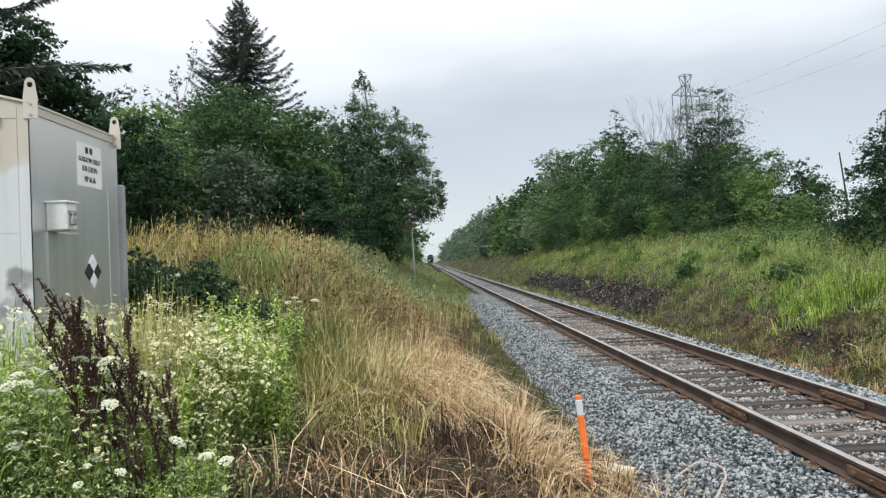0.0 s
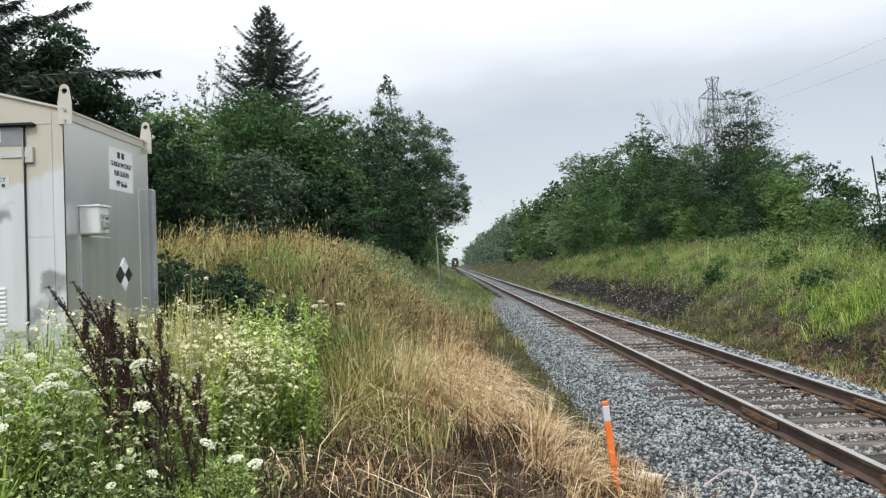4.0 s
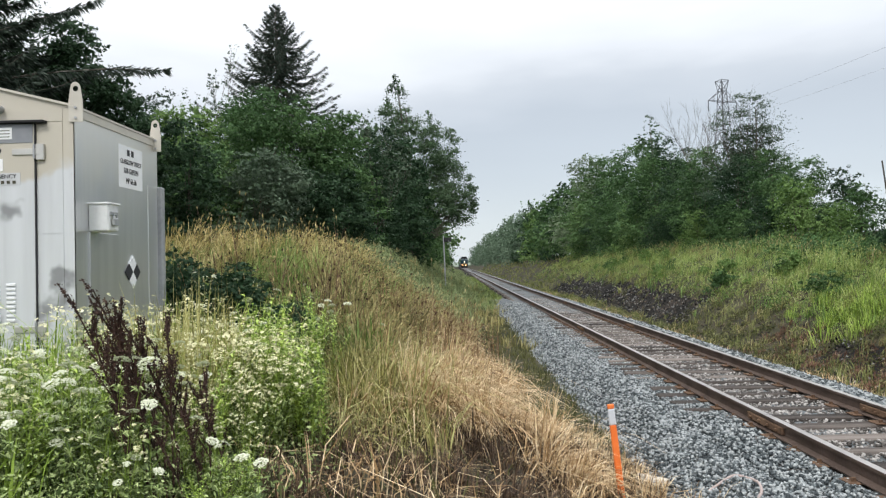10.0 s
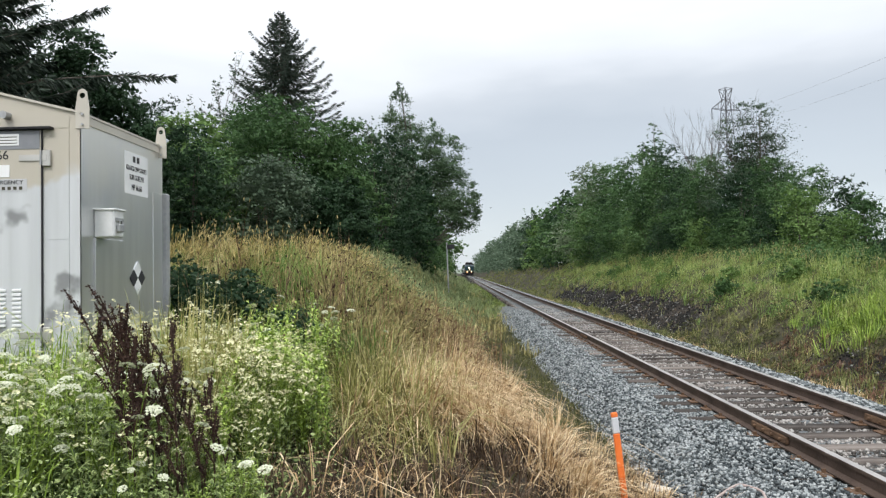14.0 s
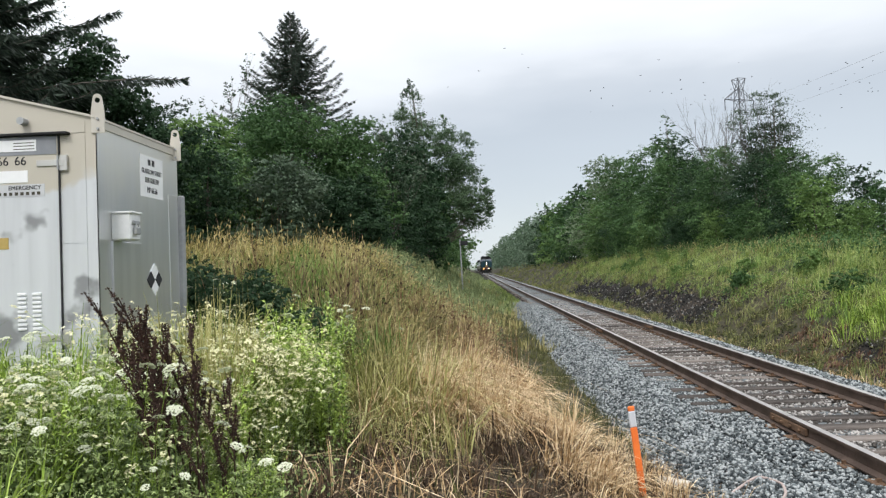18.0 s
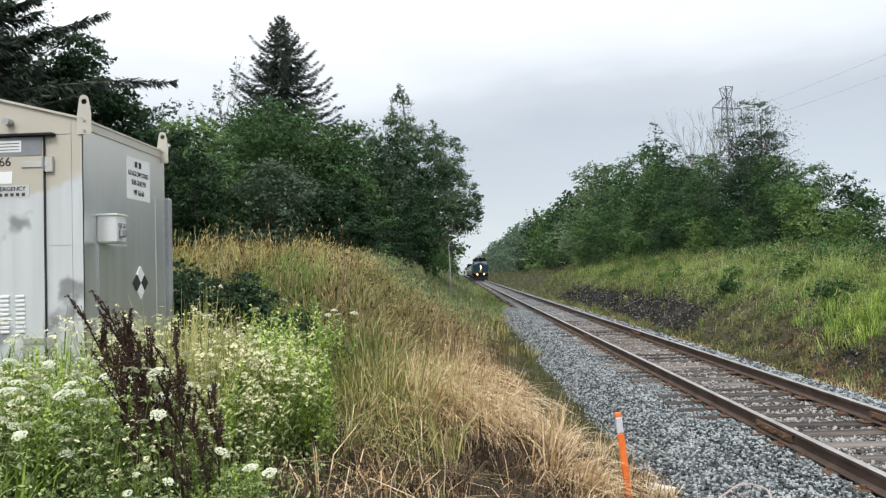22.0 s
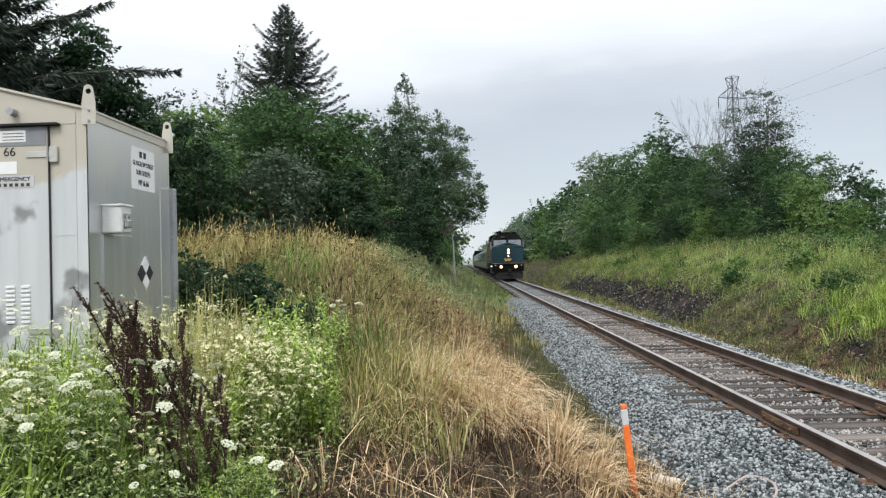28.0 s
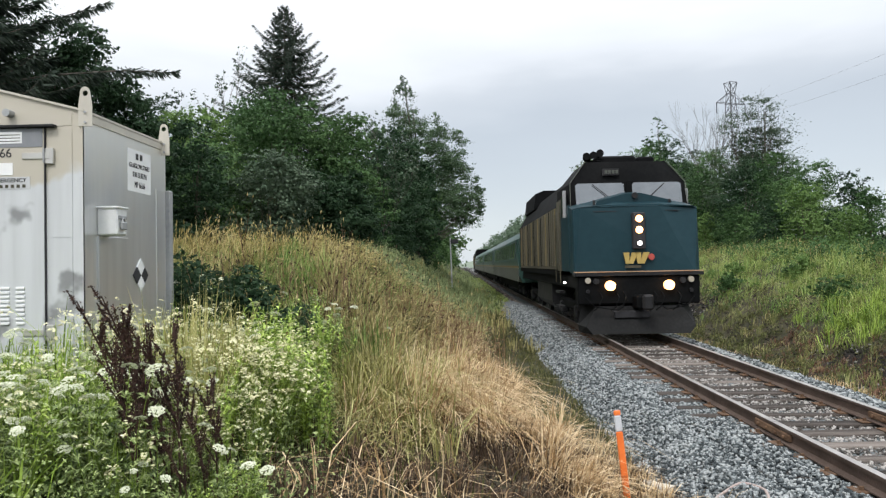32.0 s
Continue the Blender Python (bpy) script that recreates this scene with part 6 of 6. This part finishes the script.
    blades("reddish_stalks", 4200, (7.4, 9.0), (12, 19.5), lambda x, y: patch(x, y, 56, 1.3, -0.05, 0.3), 0.20, 0.008, M["reddish"], "reddish dead stalks at the foot of the far bank", 85, 1.2)
    dry = lambda x, y: bare(x, y) * smooth01(6.8, 7.2, x) * patch(x, y, 44, 2.2, 0.42, 0.25)
    blades("bank_dry_grass", 26000, (6.8, 14), (8, 60), dry, 0.34, 0.007, M["tan"], "tan dead grass tufts on the far bank", 75, 1.4, 1.5)
    blades("shoulder_straw", 9000, (6.6, 7.5), (8, 60), lambda x, y: patch(x, y, 45, 2.5, 0.2), 0.22, 0.007, M["straw"], "dry tufts along the ballast edge", 76, 0.9, 1.4)

    clump = lambda x, y: np.exp(-((x - 9.9) / 0.8) ** 2 - ((y - 17.2) / 1.7) ** 2)
    blades("bank_bright_grass", 12000, (8.4, 11.6), (13, 21.5), clump, 0.62, 0.008, M["fresh"], "bright fresh green clump of grass on the far bank", 192, 1.0, 1.0, 0.55, 0.4, None, 30, 0.12)
    top = lambda x, y: smooth01(11.6, 12.6, x) * (1 - smooth01(14.0, 15.0, x)) * patch(x, y, 90, 2.2, 0.05, 0.25)
    blades("bank_top_grass", 9000, (11.6, 15), (16, 62), top, 0.65, 0.010, M["drab"], "tall dry seeding grass along the edge of the wood", 190, 0.7, 1.4, 0.5, 0.5, (M["seed"], 0.3, 0.10, 0.016), 20, 0.14)
    # bushy leafy weeds in drifts
    drift = lambda c0, c1, sd, size, cut: (lambda x, y: bare(x, y) * smooth01(c0, c1, x) * patch(x, y, sd, size, cut, 0.3))
    weed_mat("bank_leafy_weeds", 2600, (8.6, 15), (10, 62), drift(9.0, 10.2, 48, 4.0, -0.25), 0.42, 0.028, M["lush"], "soft yellow-green leafy weeds on the far bank", 91)
    weed_mat("bank_deep_weeds", 1900, (8.4, 15), (10, 62), drift(8.8, 9.8, 49, 3.2, 0.05), 0.46, 0.032, M["green_grass"], "deep green leafy weeds on the far bank", 92)
    weed_mat("bank_foot_weeds", 2000, (7.1, 10.6), (7, 50), drift(7.0, 7.4, 50, 2.2, -0.1), 0.20, 0.032, M["moss"], "low dull weeds at the foot of the far bank", 93)
    weed_mat("edge_weeds", 900, (12.8, 15.5), (14, 70), lambda x, y: 0 * x + 1, 0.7, 0.07, M["leaf_mid"], "leafy undergrowth at the edge of the wood", 94)
    weed_mat("left_bank_weeds", 1500, (-4.5, 0.6), (18, 52), lambda x, y: (1 - smooth01(-0.3, 0.6, x)) * patch(x, y, 51, 3.0, -0.2), 0.40, 0.045, M["verge"], "leafy weeds on the bank beyond the mound", 95)
    weed_mat("mound_weeds", 800, (-5.5, 0.2), (7.6, 13), lambda x, y: patch(x, y, 52, 1.4, 0.1), 0.34, 0.026, M["moss"], "dark leafy weeds between the tan grass", 96)
    weed_mat("near_weeds", 760, (-3.0, -0.9), (2.6, 6.4), lambda x, y: patch(x, y, 53, 1.0, -0.1), 0.26, 0.018, M["fern"], "pale ferny leaves under the flowers", 97)
    weed_mat("front_fern", 700, (-2.5, -1.0), (2.7, 3.7), lambda x, y: (1 - smooth01(-1.5, -1.0, x)) * (0.4 + 0.6 * patch(x, y, 98, 0.6, 0.0)), 0.36, 0.0095, M["fern"], "soft pale ferny foliage in front of the dock stems", 99)


def weed_mat(name, n, xr, yr, keep, h, size, mat, label, seed):
    """Half-round leafy clumps scattered over the ground."""
    r = np.random.RandomState(seed)
    x, y = r.uniform(*xr, n), yr[0] + (yr[1] - yr[0]) * r.uniform(0, 1, n) ** 1.4
    ok = keep(x, y) > r.uniform(0, 1, n)
    x, y = x[ok], y[ok]
    k, m = len(x), 34
    rad = h * r.uniform(0.6, 1.3, k)
    d = r.normal(size=(k, m, 3))
    d /= np.linalg.norm(d, axis=2)[:, :, None]
    d[:, :, 2] = np.abs(d[:, :, 2])
    p = d * (rad[:, None, None] * r.uniform(0.35, 1.05, (k, m, 1))) * np.array([0.95, 0.95, 1.0])
    p[:, :, 0] += x[:, None]
    p[:, :, 1] += y[:, None]
    p[:, :, 2] += ground_z(p[:, :, 0], p[:, :, 1])
    V, F = leaf_quads(p.reshape(-1, 3), size, r, 0.45, 0.42)
    tagged(mesh_part(name, np_mesh(name, V, F), mat), label, "weeds", kind="stuff")


M["gold"] = material("golden_grass", [(0.20, 0.165, 0.055), (0.44, 0.37, 0.14), (0.70, 0.60, 0.30)], 2.6, 0.6, island=0.34, fine=0.5, span=0.15, through=0.2)
M["russet"] = material("russet_grass", [(0.12, 0.085, 0.040), (0.29, 0.21, 0.105), (0.50, 0.38, 0.21)], 2.6, 0.65, island=0.34, fine=0.5, span=0.15, through=0.2)
M["sallow_green"] = material("yellow_green_flank_grass", [(0.10, 0.145, 0.032), (0.21, 0.28, 0.075), (0.35, 0.42, 0.15)], 2.6, 0.55, island=0.34, fine=0.5, span=0.15, through=0.2)
M["bleached"] = material("bleached_stalk", [(0.42, 0.41, 0.37), (0.55, 0.54, 0.50)], 8, 0.7)
M["red_petal"] = material("dark_red_petals", [(0.14, 0.02, 0.025), (0.26, 0.05, 0.06)], 20, 0.6, island=0.4)
M["sallow"] = material("sallow_grass", [(0.15, 0.15, 0.045), (0.33, 0.32, 0.11), (0.56, 0.53, 0.24)], 2.6, 0.6, island=0.34, fine=0.5, span=0.15, through=0.2)
M["drab"] = material("drab_tall_grass", [(0.095, 0.09, 0.034), (0.22, 0.20, 0.08), (0.38, 0.335, 0.16)], 2.6, 0.6, island=0.34, fine=0.5, span=0.15, through=0.2)
M["umber"] = material("dark_brown_litter", [(0.030, 0.019, 0.012), (0.070, 0.045, 0.028), (0.15, 0.10, 0.062)], 2.6, 0.8, island=0.34, fine=0.5, span=0.15, through=0.1)
M["fern"] = material("ferny_pale_green", [(0.06, 0.095, 0.028), (0.21, 0.285, 0.095), (0.42, 0.50, 0.215)], 1.0, 0.55, island=0.7, through=0.15)
M["verge"] = material("grey_green_verge", [(0.095, 0.130, 0.055), (0.21, 0.265, 0.115), (0.345, 0.41, 0.20)], 2.6, 0.6, island=0.34, fine=0.5, span=0.15, through=0.2)
M["brown"] = material("brown_dead_stalk", [(0.10, 0.055, 0.03), (0.19, 0.115, 0.065), (0.30, 0.20, 0.12)], 2.6, 0.7, island=0.34, fine=0.5, span=0.15, through=0.15)
M["seed"] = material("brown_seed_heads", [(0.20, 0.165, 0.07), (0.38, 0.32, 0.145), (0.56, 0.48, 0.25)], 2.6, 0.7, island=0.34, fine=0.5, span=0.15, through=0.2)
M["moss"] = material("short_dark_grass", [(0.038, 0.046, 0.015), (0.088, 0.097, 0.034), (0.165, 0.165, 0.065)], 2.6, 0.65, island=0.34, fine=0.5, span=0.15, through=0.25)
M["lush"] = material("yellow_green_grass", [(0.14, 0.20, 0.042), (0.29, 0.365, 0.10), (0.45, 0.51, 0.20)], 2.6, 0.55, island=0.34, fine=0.5, span=0.15, through=0.35)
build_grass()


# ---- flowering weeds, one plant each ----
def stem_arrays(top, rad=0.004, lean=(0.0, 0.0), n=4):
    t = np.linspace(0, 1, 5)
    return tube_arrays(np.stack([lean[0] * t ** 2, lean[1] * t ** 2, top * t], 1), rad * (1 - 0.5 * t), n)


def leaf_strip(p, d, length, width, droop=0.4):
    """A pointed leaf of two quads, bending down."""
    d = np.asarray(d, float) / np.linalg.norm(d)
    s = np.cross(d, (0, 0, 1.0))
    s /= np.linalg.norm(s) + 1e-9
    a = np.asarray(p, float)
    b = a + d * length * 0.5 + np.array([0, 0, 0.03 * length])
    c = a + d * length + np.array([0, 0, -droop * length])
    V = np.array([a - s * width * 0.3, a + s * width * 0.3, b - s * width, b + s * width, c - s * width * 0.1, c + s * width * 0.1])
    return V, np.array([[0, 1, 3, 2], [2, 3, 5, 4]])


def umbel(c, rad, r, n=46, cup=0.25, floret=0.16):
    """A flat head of many tiny florets."""
    a, q = r.uniform(0, 6.283, n), np.sqrt(r.uniform(0, 1, n)) * rad
    p = np.stack([q * np.cos(a), q * np.sin(a), cup * q * q / rad + r.uniform(-0.004, 0.004, n)], 1) + np.asarray(c)
    s = rad * floret * r.uniform(0.7, 1.3, n)
    u = r.uniform(0, 6.283, n)
    e1 = np.stack([np.cos(u), np.sin(u), 0.2 * r.normal(size=n)], 1) * s[:, None]
    e2 = np.stack([-np.sin(u), np.cos(u), 0.2 * r.normal(size=n)], 1) * s[:, None]
    c = np.asarray(c)
    k, b = r.uniform(-0.5, 0.5, 2)
    tilt = np.array(Euler((k, b, 0)).to_matrix())
    V = (np.stack([p - e1, p - e2, p + e1, p + e2], 1).reshape(-1, 3) - c) @ tilt.T + c
    return V, np.arange(4 * n).reshape(-1, 4)


PLANTS = {}


def plant(kind, make, name, label, x, y, turn, scale, group, sink=0.02):
    if kind not in PLANTS:
        PLANTS[kind] = [(nm, meshed(nm, p, mt)) for nm, p, mt in make()]
    g = thing(name, pose(x, y, float(ground_z(x, y)) - sink, 0, 0, turn), label, "wildflower" if "flower" in name else "weed", group)
    g.scale = (scale,) * 3
    for nm, me in PLANTS[kind]:
        mesh_part(nm, me, None, g)
    return g


def stand(name, makes, places, labels):
    """Plants too many to count, as one piece of stuff for each material."""
    made = [[(nm, *joined(p), mt) for nm, p, mt in mk()] for mk in makes]
    heap = {}
    for k, (x, y, turn, sc) in enumerate(places):
        c, s0 = math.cos(turn) * sc, math.sin(turn) * sc
        rot = np.array([[c, s0, 0], [-s0, c, 0], [0, 0, sc]])
        base = np.array([x, y, float(ground_z(x, y)) - 0.02])
        for nm, v, f, mt in made[k % len(made)]:
            heap.setdefault(nm, ([], mt))[0].append((v @ rot + base, f))
    for nm, (pairs, mt) in heap.items():
        tagged(mesh_part(f"{name}_{nm}", np_mesh(name, *joined(pairs)), mt), labels, "weeds", kind="stuff")


def meshed(name, pairs, mat, smooth=False):
    me = np_mesh(name, *joined(pairs), smooth)
    me.materials.append(mat)
    return me


def lace(seed):
    """One stem with ferny leaves under a flat white head."""
    def make():
        r = np.random.RandomState(seed)
        top = r.uniform(0.62, 0.95)
        lean = r.normal(scale=0.10, size=2)
        lf = []
        for _ in range(16):
            t = r.uniform(0.1, 0.8)
            a = r.uniform(0, 6.283)
            p = np.array([lean[0] * t * t, lean[1] * t * t, top * t])
            for f in range(4):
                lf.append(leaf_strip(p, (math.cos(a + 0.4 * (f - 1.5)), math.sin(a + 0.4 * (f - 1.5)), 0.6), r.uniform(0.07, 0.16), 0.007, 0.3))
        head = umbel((lean[0], lean[1], top), r.uniform(0.034, 0.062), r, 100, -0.40)
        return [("stem", [stem_arrays(top, 0.0035, lean)], M["fresh"]), ("foliage", lf, M["fern"]), ("flower_head", [head], M["petal"])]
    return make


def daisy(seed):
    def make():
        r = np.random.RandomState(seed)
        st, lf, fl, eye = [], [], [], []
        for k in range(7):
            top = r.uniform(0.40, 0.72)
            lean = r.normal(scale=0.13, size=2)
            st.append(stem_arrays(top, 0.0025, lean, 3))
            for f in range(4):
                c = np.array([lean[0], lean[1], top]) + r.normal(scale=0.04, size=3)
                fl.append(umbel(c, r.uniform(0.010, 0.018), r, 7, -0.5, 0.5))
                eye.append(umbel(c + np.array([0, 0, 0.003]), 0.005, r, 4, 0.1))
            for _ in range(7):
                t, a = r.uniform(0.05, 0.62), r.uniform(0, 6.283)
                lf.append(leaf_strip((lean[0] * t * t, lean[1] * t * t, top * t), (math.cos(a), math.sin(a), 0.6), r.uniform(0.05, 0.11), 0.008, 0.2))
        return [("stems", st, M["fresh"]), ("leaves", lf, M["fern"]), ("flowers", fl, M["cream"]), ("centres", eye, M["yellow"])]
    return make


def leafy(seed, mat):
    def make():
        r = np.random.RandomState(seed)
        st, lf = [], []
        for k in range(4):
            top = r.uniform(0.5, 0.9)
            lean = r.normal(scale=0.10, size=2)
            st.append(stem_arrays(top, 0.004, lean))
            for i in range(30):
                t, a = 0.15 + 0.85 * i / 30, i * 2.4 + r.normal(scale=0.3)
                lf.append(leaf_strip((lean[0] * t * t, lean[1] * t * t, top * t), (math.cos(a), math.sin(a), 0.7), r.uniform(0.07, 0.13) * (1.15 - 0.6 * t), 0.011, 0.35))
        return [("stems", st, M["fresh"]), ("leaves", lf, M[mat])]
    return make


def dock(seed):
    """One dark stem with upright seed-laden side shoots."""
    def make():
        r = np.random.RandomState(seed)
        top, lean = r.uniform(0.95, 1.15), r.normal(scale=0.09, size=2) + np.array([-0.30, 0.0])
        st, sd = [stem_arrays(top, 0.007, lean, 5)], []
        for i in range(13):
            t, a = r.uniform(0.42, 0.94), r.uniform(0, 6.283)
            p = np.array([lean[0] * t * t, lean[1] * t * t, top * t])
            d = np.array([math.cos(a) * 0.4 - 0.22, math.sin(a) * 0.4, 1.0])
            d /= np.linalg.norm(d)
            L = r.uniform(0.10, 0.24)
            sd.append(tube_arrays([p, p + d * L * 0.5, p + d * L], [0.004, 0.003, 0.002], 4))
            n = int(L * 420)
            s = r.uniform(0.15, 1, n)
            sd.append(leaf_quads(p + d * (s * L)[:, None] + r.normal(scale=0.007, size=(n, 3)), 0.0075, r, 0.2, 0.6))
        n = 170
        s = r.uniform(0.5, 1, n)
        sd.append(leaf_quads(np.stack([lean[0] * s ** 2, lean[1] * s ** 2, top * s], 1) + r.normal(scale=0.010, size=(n, 3)), 0.008, r, 0.2, 0.6))
        return [("stem", st, M["dock"]), ("seed_spike", sd, M["dock"])]
    return make


def dry_stalk():
    """A bleached stem that leans, with a few bare side twigs."""
    r = np.random.RandomState(9)
    t = np.linspace(0, 1, 6)
    line = np.stack([-0.30 * t ** 1.6, 0 * t, 0.92 * t], 1)
    pairs = [tube_arrays(line, 0.004 * (1 - 0.6 * t), 4)]
    for k in range(7):
        p = line[2 + k % 4]
        e = p + np.array([-0.16 + 0.06 * r.normal(), 0.05 * r.normal(), 0.10 + 0.04 * r.normal()])
        pairs.append(tube_arrays([p, (p + e) / 2 + np.array([0, 0, 0.01]), e], [0.0028, 0.0022, 0.0014], 4))
    return [("stem", pairs, M["bleached"])]


def clover():
    r = np.random.RandomState(10)
    c = r.normal(size=(90, 3)) * np.array([0.020, 0.020, 0.026]) + np.array([0, 0, 0.86])
    return [("stem", [stem_arrays(0.85, 0.004)], M["fresh"]), ("flower_head", [leaf_quads(c, 0.016, r, 0.3, 0.5)], M["red_petal"])]


def build_plants():
    r = random.Random(12)
    U = r.uniform

    def spots(n, x, y, smin, smax):
        out = []
        while len(out) < n:
            if len(out) % 6 == 0:
                cp, cq = U(*x), U(*y)
            p, q = cp + r.gauss(0, 0.10), cq + r.gauss(0, 0.16)
            if not (-2.78 > p > -4.85 and 5.3 < q < 7.1):
                out.append((p, q, U(0, 6.283), U(smin, smax)))
        return out

    lacy = "white lacy flat-topped wildflower with ferny leaves"
    for n, x, y, a, b in ((84, (-2.9, -1.5), (2.8, 4.8), 0.60, 0.84), (30, (-2.6, -1.7), (2.6, 3.5), 0.48, 0.66), (66, (-2.5, -1.55), (3.2, 4.3), 0.64, 0.84), (20, (-2.0, -1.2), (4.6, 6.2), 0.7, 0.95), (14, (-1.55, -0.95), (2.7, 3.7), 0.40, 0.6), (26, (-3.4, -0.9), (7.2, 9.4), 0.75, 1.05), (12, (-3.0, -1.9), (8.6, 10.2), 0.55, 0.75), (34, (-2.2, -1.25), (4.7, 6.0), 0.66, 0.86)):
        for k, (px, py, t, sc) in enumerate(spots(n, x, y, a, b)):
            plant(f"lace{k % 9}", lace(k % 9 + 1), "lace_flower", lacy, px, py, math.degrees(t), sc, "white lace flowers")
    stand("daisies", [daisy(s + 21) for s in range(5)], spots(120, (-2.5, -1.05), (4.3, 6.4), 0.8, 1.15) + spots(64, (-2.7, -1.15), (3.1, 4.5), 0.55, 0.85), "small white daisy-like flowers in a thick patch")
    stand("goldenrod", [leafy(s + 41, "fresh") for s in range(4)], spots(46, (-1.75, -1.1), (4.9, 7.0), 0.8, 1.15) + spots(50, (-3.2, -1.3), (2.7, 5.3), 0.5, 0.85) + spots(24, (-1.5, -0.9), (2.7, 4.0), 0.35, 0.55), "bright green leafy goldenrod stems")
    stand("leafy_weeds", [leafy(s + 51, "green_grass") for s in range(4)], spots(26, (-4.0, -1.2), (7.2, 10.0), 0.6, 0.9), "green leafy weeds at the foot of the mound")
    for k, (x, y, s) in enumerate(((-1.74, 3.35, 0.80), (-1.78, 3.42, 0.74), (-1.66, 3.5, 0.84), (-1.62, 3.42, 0.78), (-1.60, 3.3, 0.62), (-1.56, 3.55, 0.66), (-1.5, 3.4, 0.52), (-1.46, 3.6, 0.56), (-1.70, 3.2, 0.60), (-1.52, 3.25, 0.45), (-1.68, 3.4, 0.82), (-1.72, 3.45, 0.72), (-1.60, 3.5, 0.78), (-1.50, 3.48, 0.60))):
        plant(f"dock{k % 5}", dock(61 + k % 5), "dock_weed", "dark brown seeding dock stem", -1.37 + 1.35 * (x + 1.62), y, random.Random(k).uniform(-28, 28), s * 1.17, "dock plants")
    plant("pale_stalk", dry_stalk, "dry_stalk_weed", "thin bleached dead stalk with bare side twigs", -2.36, 5.75, 0, 0.75, "")
    plant("red_flower", clover, "red_clover_flower", "single dark red flower head on a thin stem", -1.55, 6.24, 0, 0.72, "")
    for k, (x, y, h, w) in enumerate(((-3.6, 9.2, 1.15, 0.6), (-2.7, 9.0, 0.95, 0.5), (-4.7, 9.4, 1.2, 0.6), (-1.9, 8.7, 0.7, 0.4), (-2.85, 8.1, 0.95, 0.5), (-2.35, 8.3, 0.9, 0.45), (-3.3, 8.4, 1.0, 0.5))):
        broadleaf(f"low{k}", "bank_shrub", x, y, h, w, 0.0, 130 + k, M["leaf_dark"], "low dark shrub at the foot of the mound", 6000, 0.026, n=8, taper=0.3, group="low shrubs at the mound")
    for k in range(20):
        x, y, h = (10.1, 27.2, 0.8) if k == 0 else (U(10.4, 13.6), 12 + 46 * U(0, 1) ** 1.3, U(0.4, 0.85))
        broadleaf(f"bank{k % 6}", "bank_shrub", x, y, 1.0, 0.85, 0.0, 140 + k % 6, M[("leaf_mid", "leaf_light")[k % 2]], "low leafy shrub on the grassy bank", 2200, 0.058, n=9, taper=0.3, group="shrubs on the far bank", turn=U(0, 360), scale=h)


build_plants()


# ---- a flock of starlings that rises out of the wood ----
BIRDS = []
# centre across, height, spread across, spread in height, number
GROUPS = ((54.8, 32.8, 3.4, 1.8, 20), (31.0, 34.1, 4.2, 1.8, 10), (43.8, 34.4, 4.5, 2.6, 8), (20.6, 33.9, 3.0, 0.5, 4), (4.2, 38.4, 4.0, 2.6, 5), (59.1, 35.5, 2.6, 1.6, 6))


def build_birds():
    body = bmesh.new()
    bmesh.ops.create_icosphere(body, subdivisions=1, radius=0.06, matrix=Matrix.Diagonal((0.7, 2.2, 0.8, 1)))
    bme = bpy.data.meshes.new("body")
    body.to_mesh(bme)
    body.free()
    bme.materials.append(M["ink"])
    wings = []
    for s in (-1, 1):
        v = [(0, -0.05, 0.01), (s * 0.10, -0.07, 0.06), (s * 0.22, 0.02, 0.05), (s * 0.10, 0.05, 0.055), (0, 0.06, 0.01)]
        me = bpy.data.meshes.new("wing")
        lo = [(a, b, c - 0.008) for a, b, c in v]
        me.from_pydata(v + lo, [], [(0, 1, 2, 3, 4), (9, 8, 7, 6, 5)] + [(i, 5 + i, 5 + (i + 1) % 5, (i + 1) % 5) for i in range(5)])
        me.materials.append(M["ink"])
        wings.append(me)
    r = random.Random(77)
    return bme, wings, r


def flock():
    bme, wings, r = build_birds()
    for cx, cz, sx, sz, n in GROUPS:
        for _ in range(n):
            b = thing("bird", pose(cx, 110, cz), "small dark bird flying in a loose flock", "bird", "flock of birds")
            mesh_part("body", bme, None, b)
            for w in wings:
                mesh_part("wing", w, None, b)
            BIRDS.append((b, r.gauss(cx, sx), 110 + r.gauss(0, 5), r.gauss(cz, sz), r.uniform(-1.5, 0.5), r.uniform(8.6, 10.4), r.uniform(0, 360)))


flock()


# ---- what moves ----
def motions():
    rows = [(t, pose(XC, 17.2 + 12.7 * (32.0 - t), 0)) for t in (0.0, 8.0, 16.0, 24.0, 32.0)]
    for ob in TRAIN:
        walk(ob, [(t, m @ pose(0, OFFSET[ob.name], 0, 0, 0, 180 if ob is TRAIN[-1] else 0)) for t, m in rows])
    # the birds sit in the wood, rise past the tower and are gone overhead
    for b, x, y, z, side, climb, turn in BIRDS:
        def at(t):
            return pose(x + side * (t - 18.6), y - 2.0 * (t - 18.6), max(5.0, z + climb * (t - 18.6)), 12, 0, turn)
        walk(b, [(0.0, at(15.4)), (15.2, at(15.4))] + [(t, at(t)) for t in (15.8, 16.4, 17.0, 17.6, 18.2, 18.8, 19.4, 20.0, 21.0, 22.0)] + [(32.0, at(30.0))])


motions()
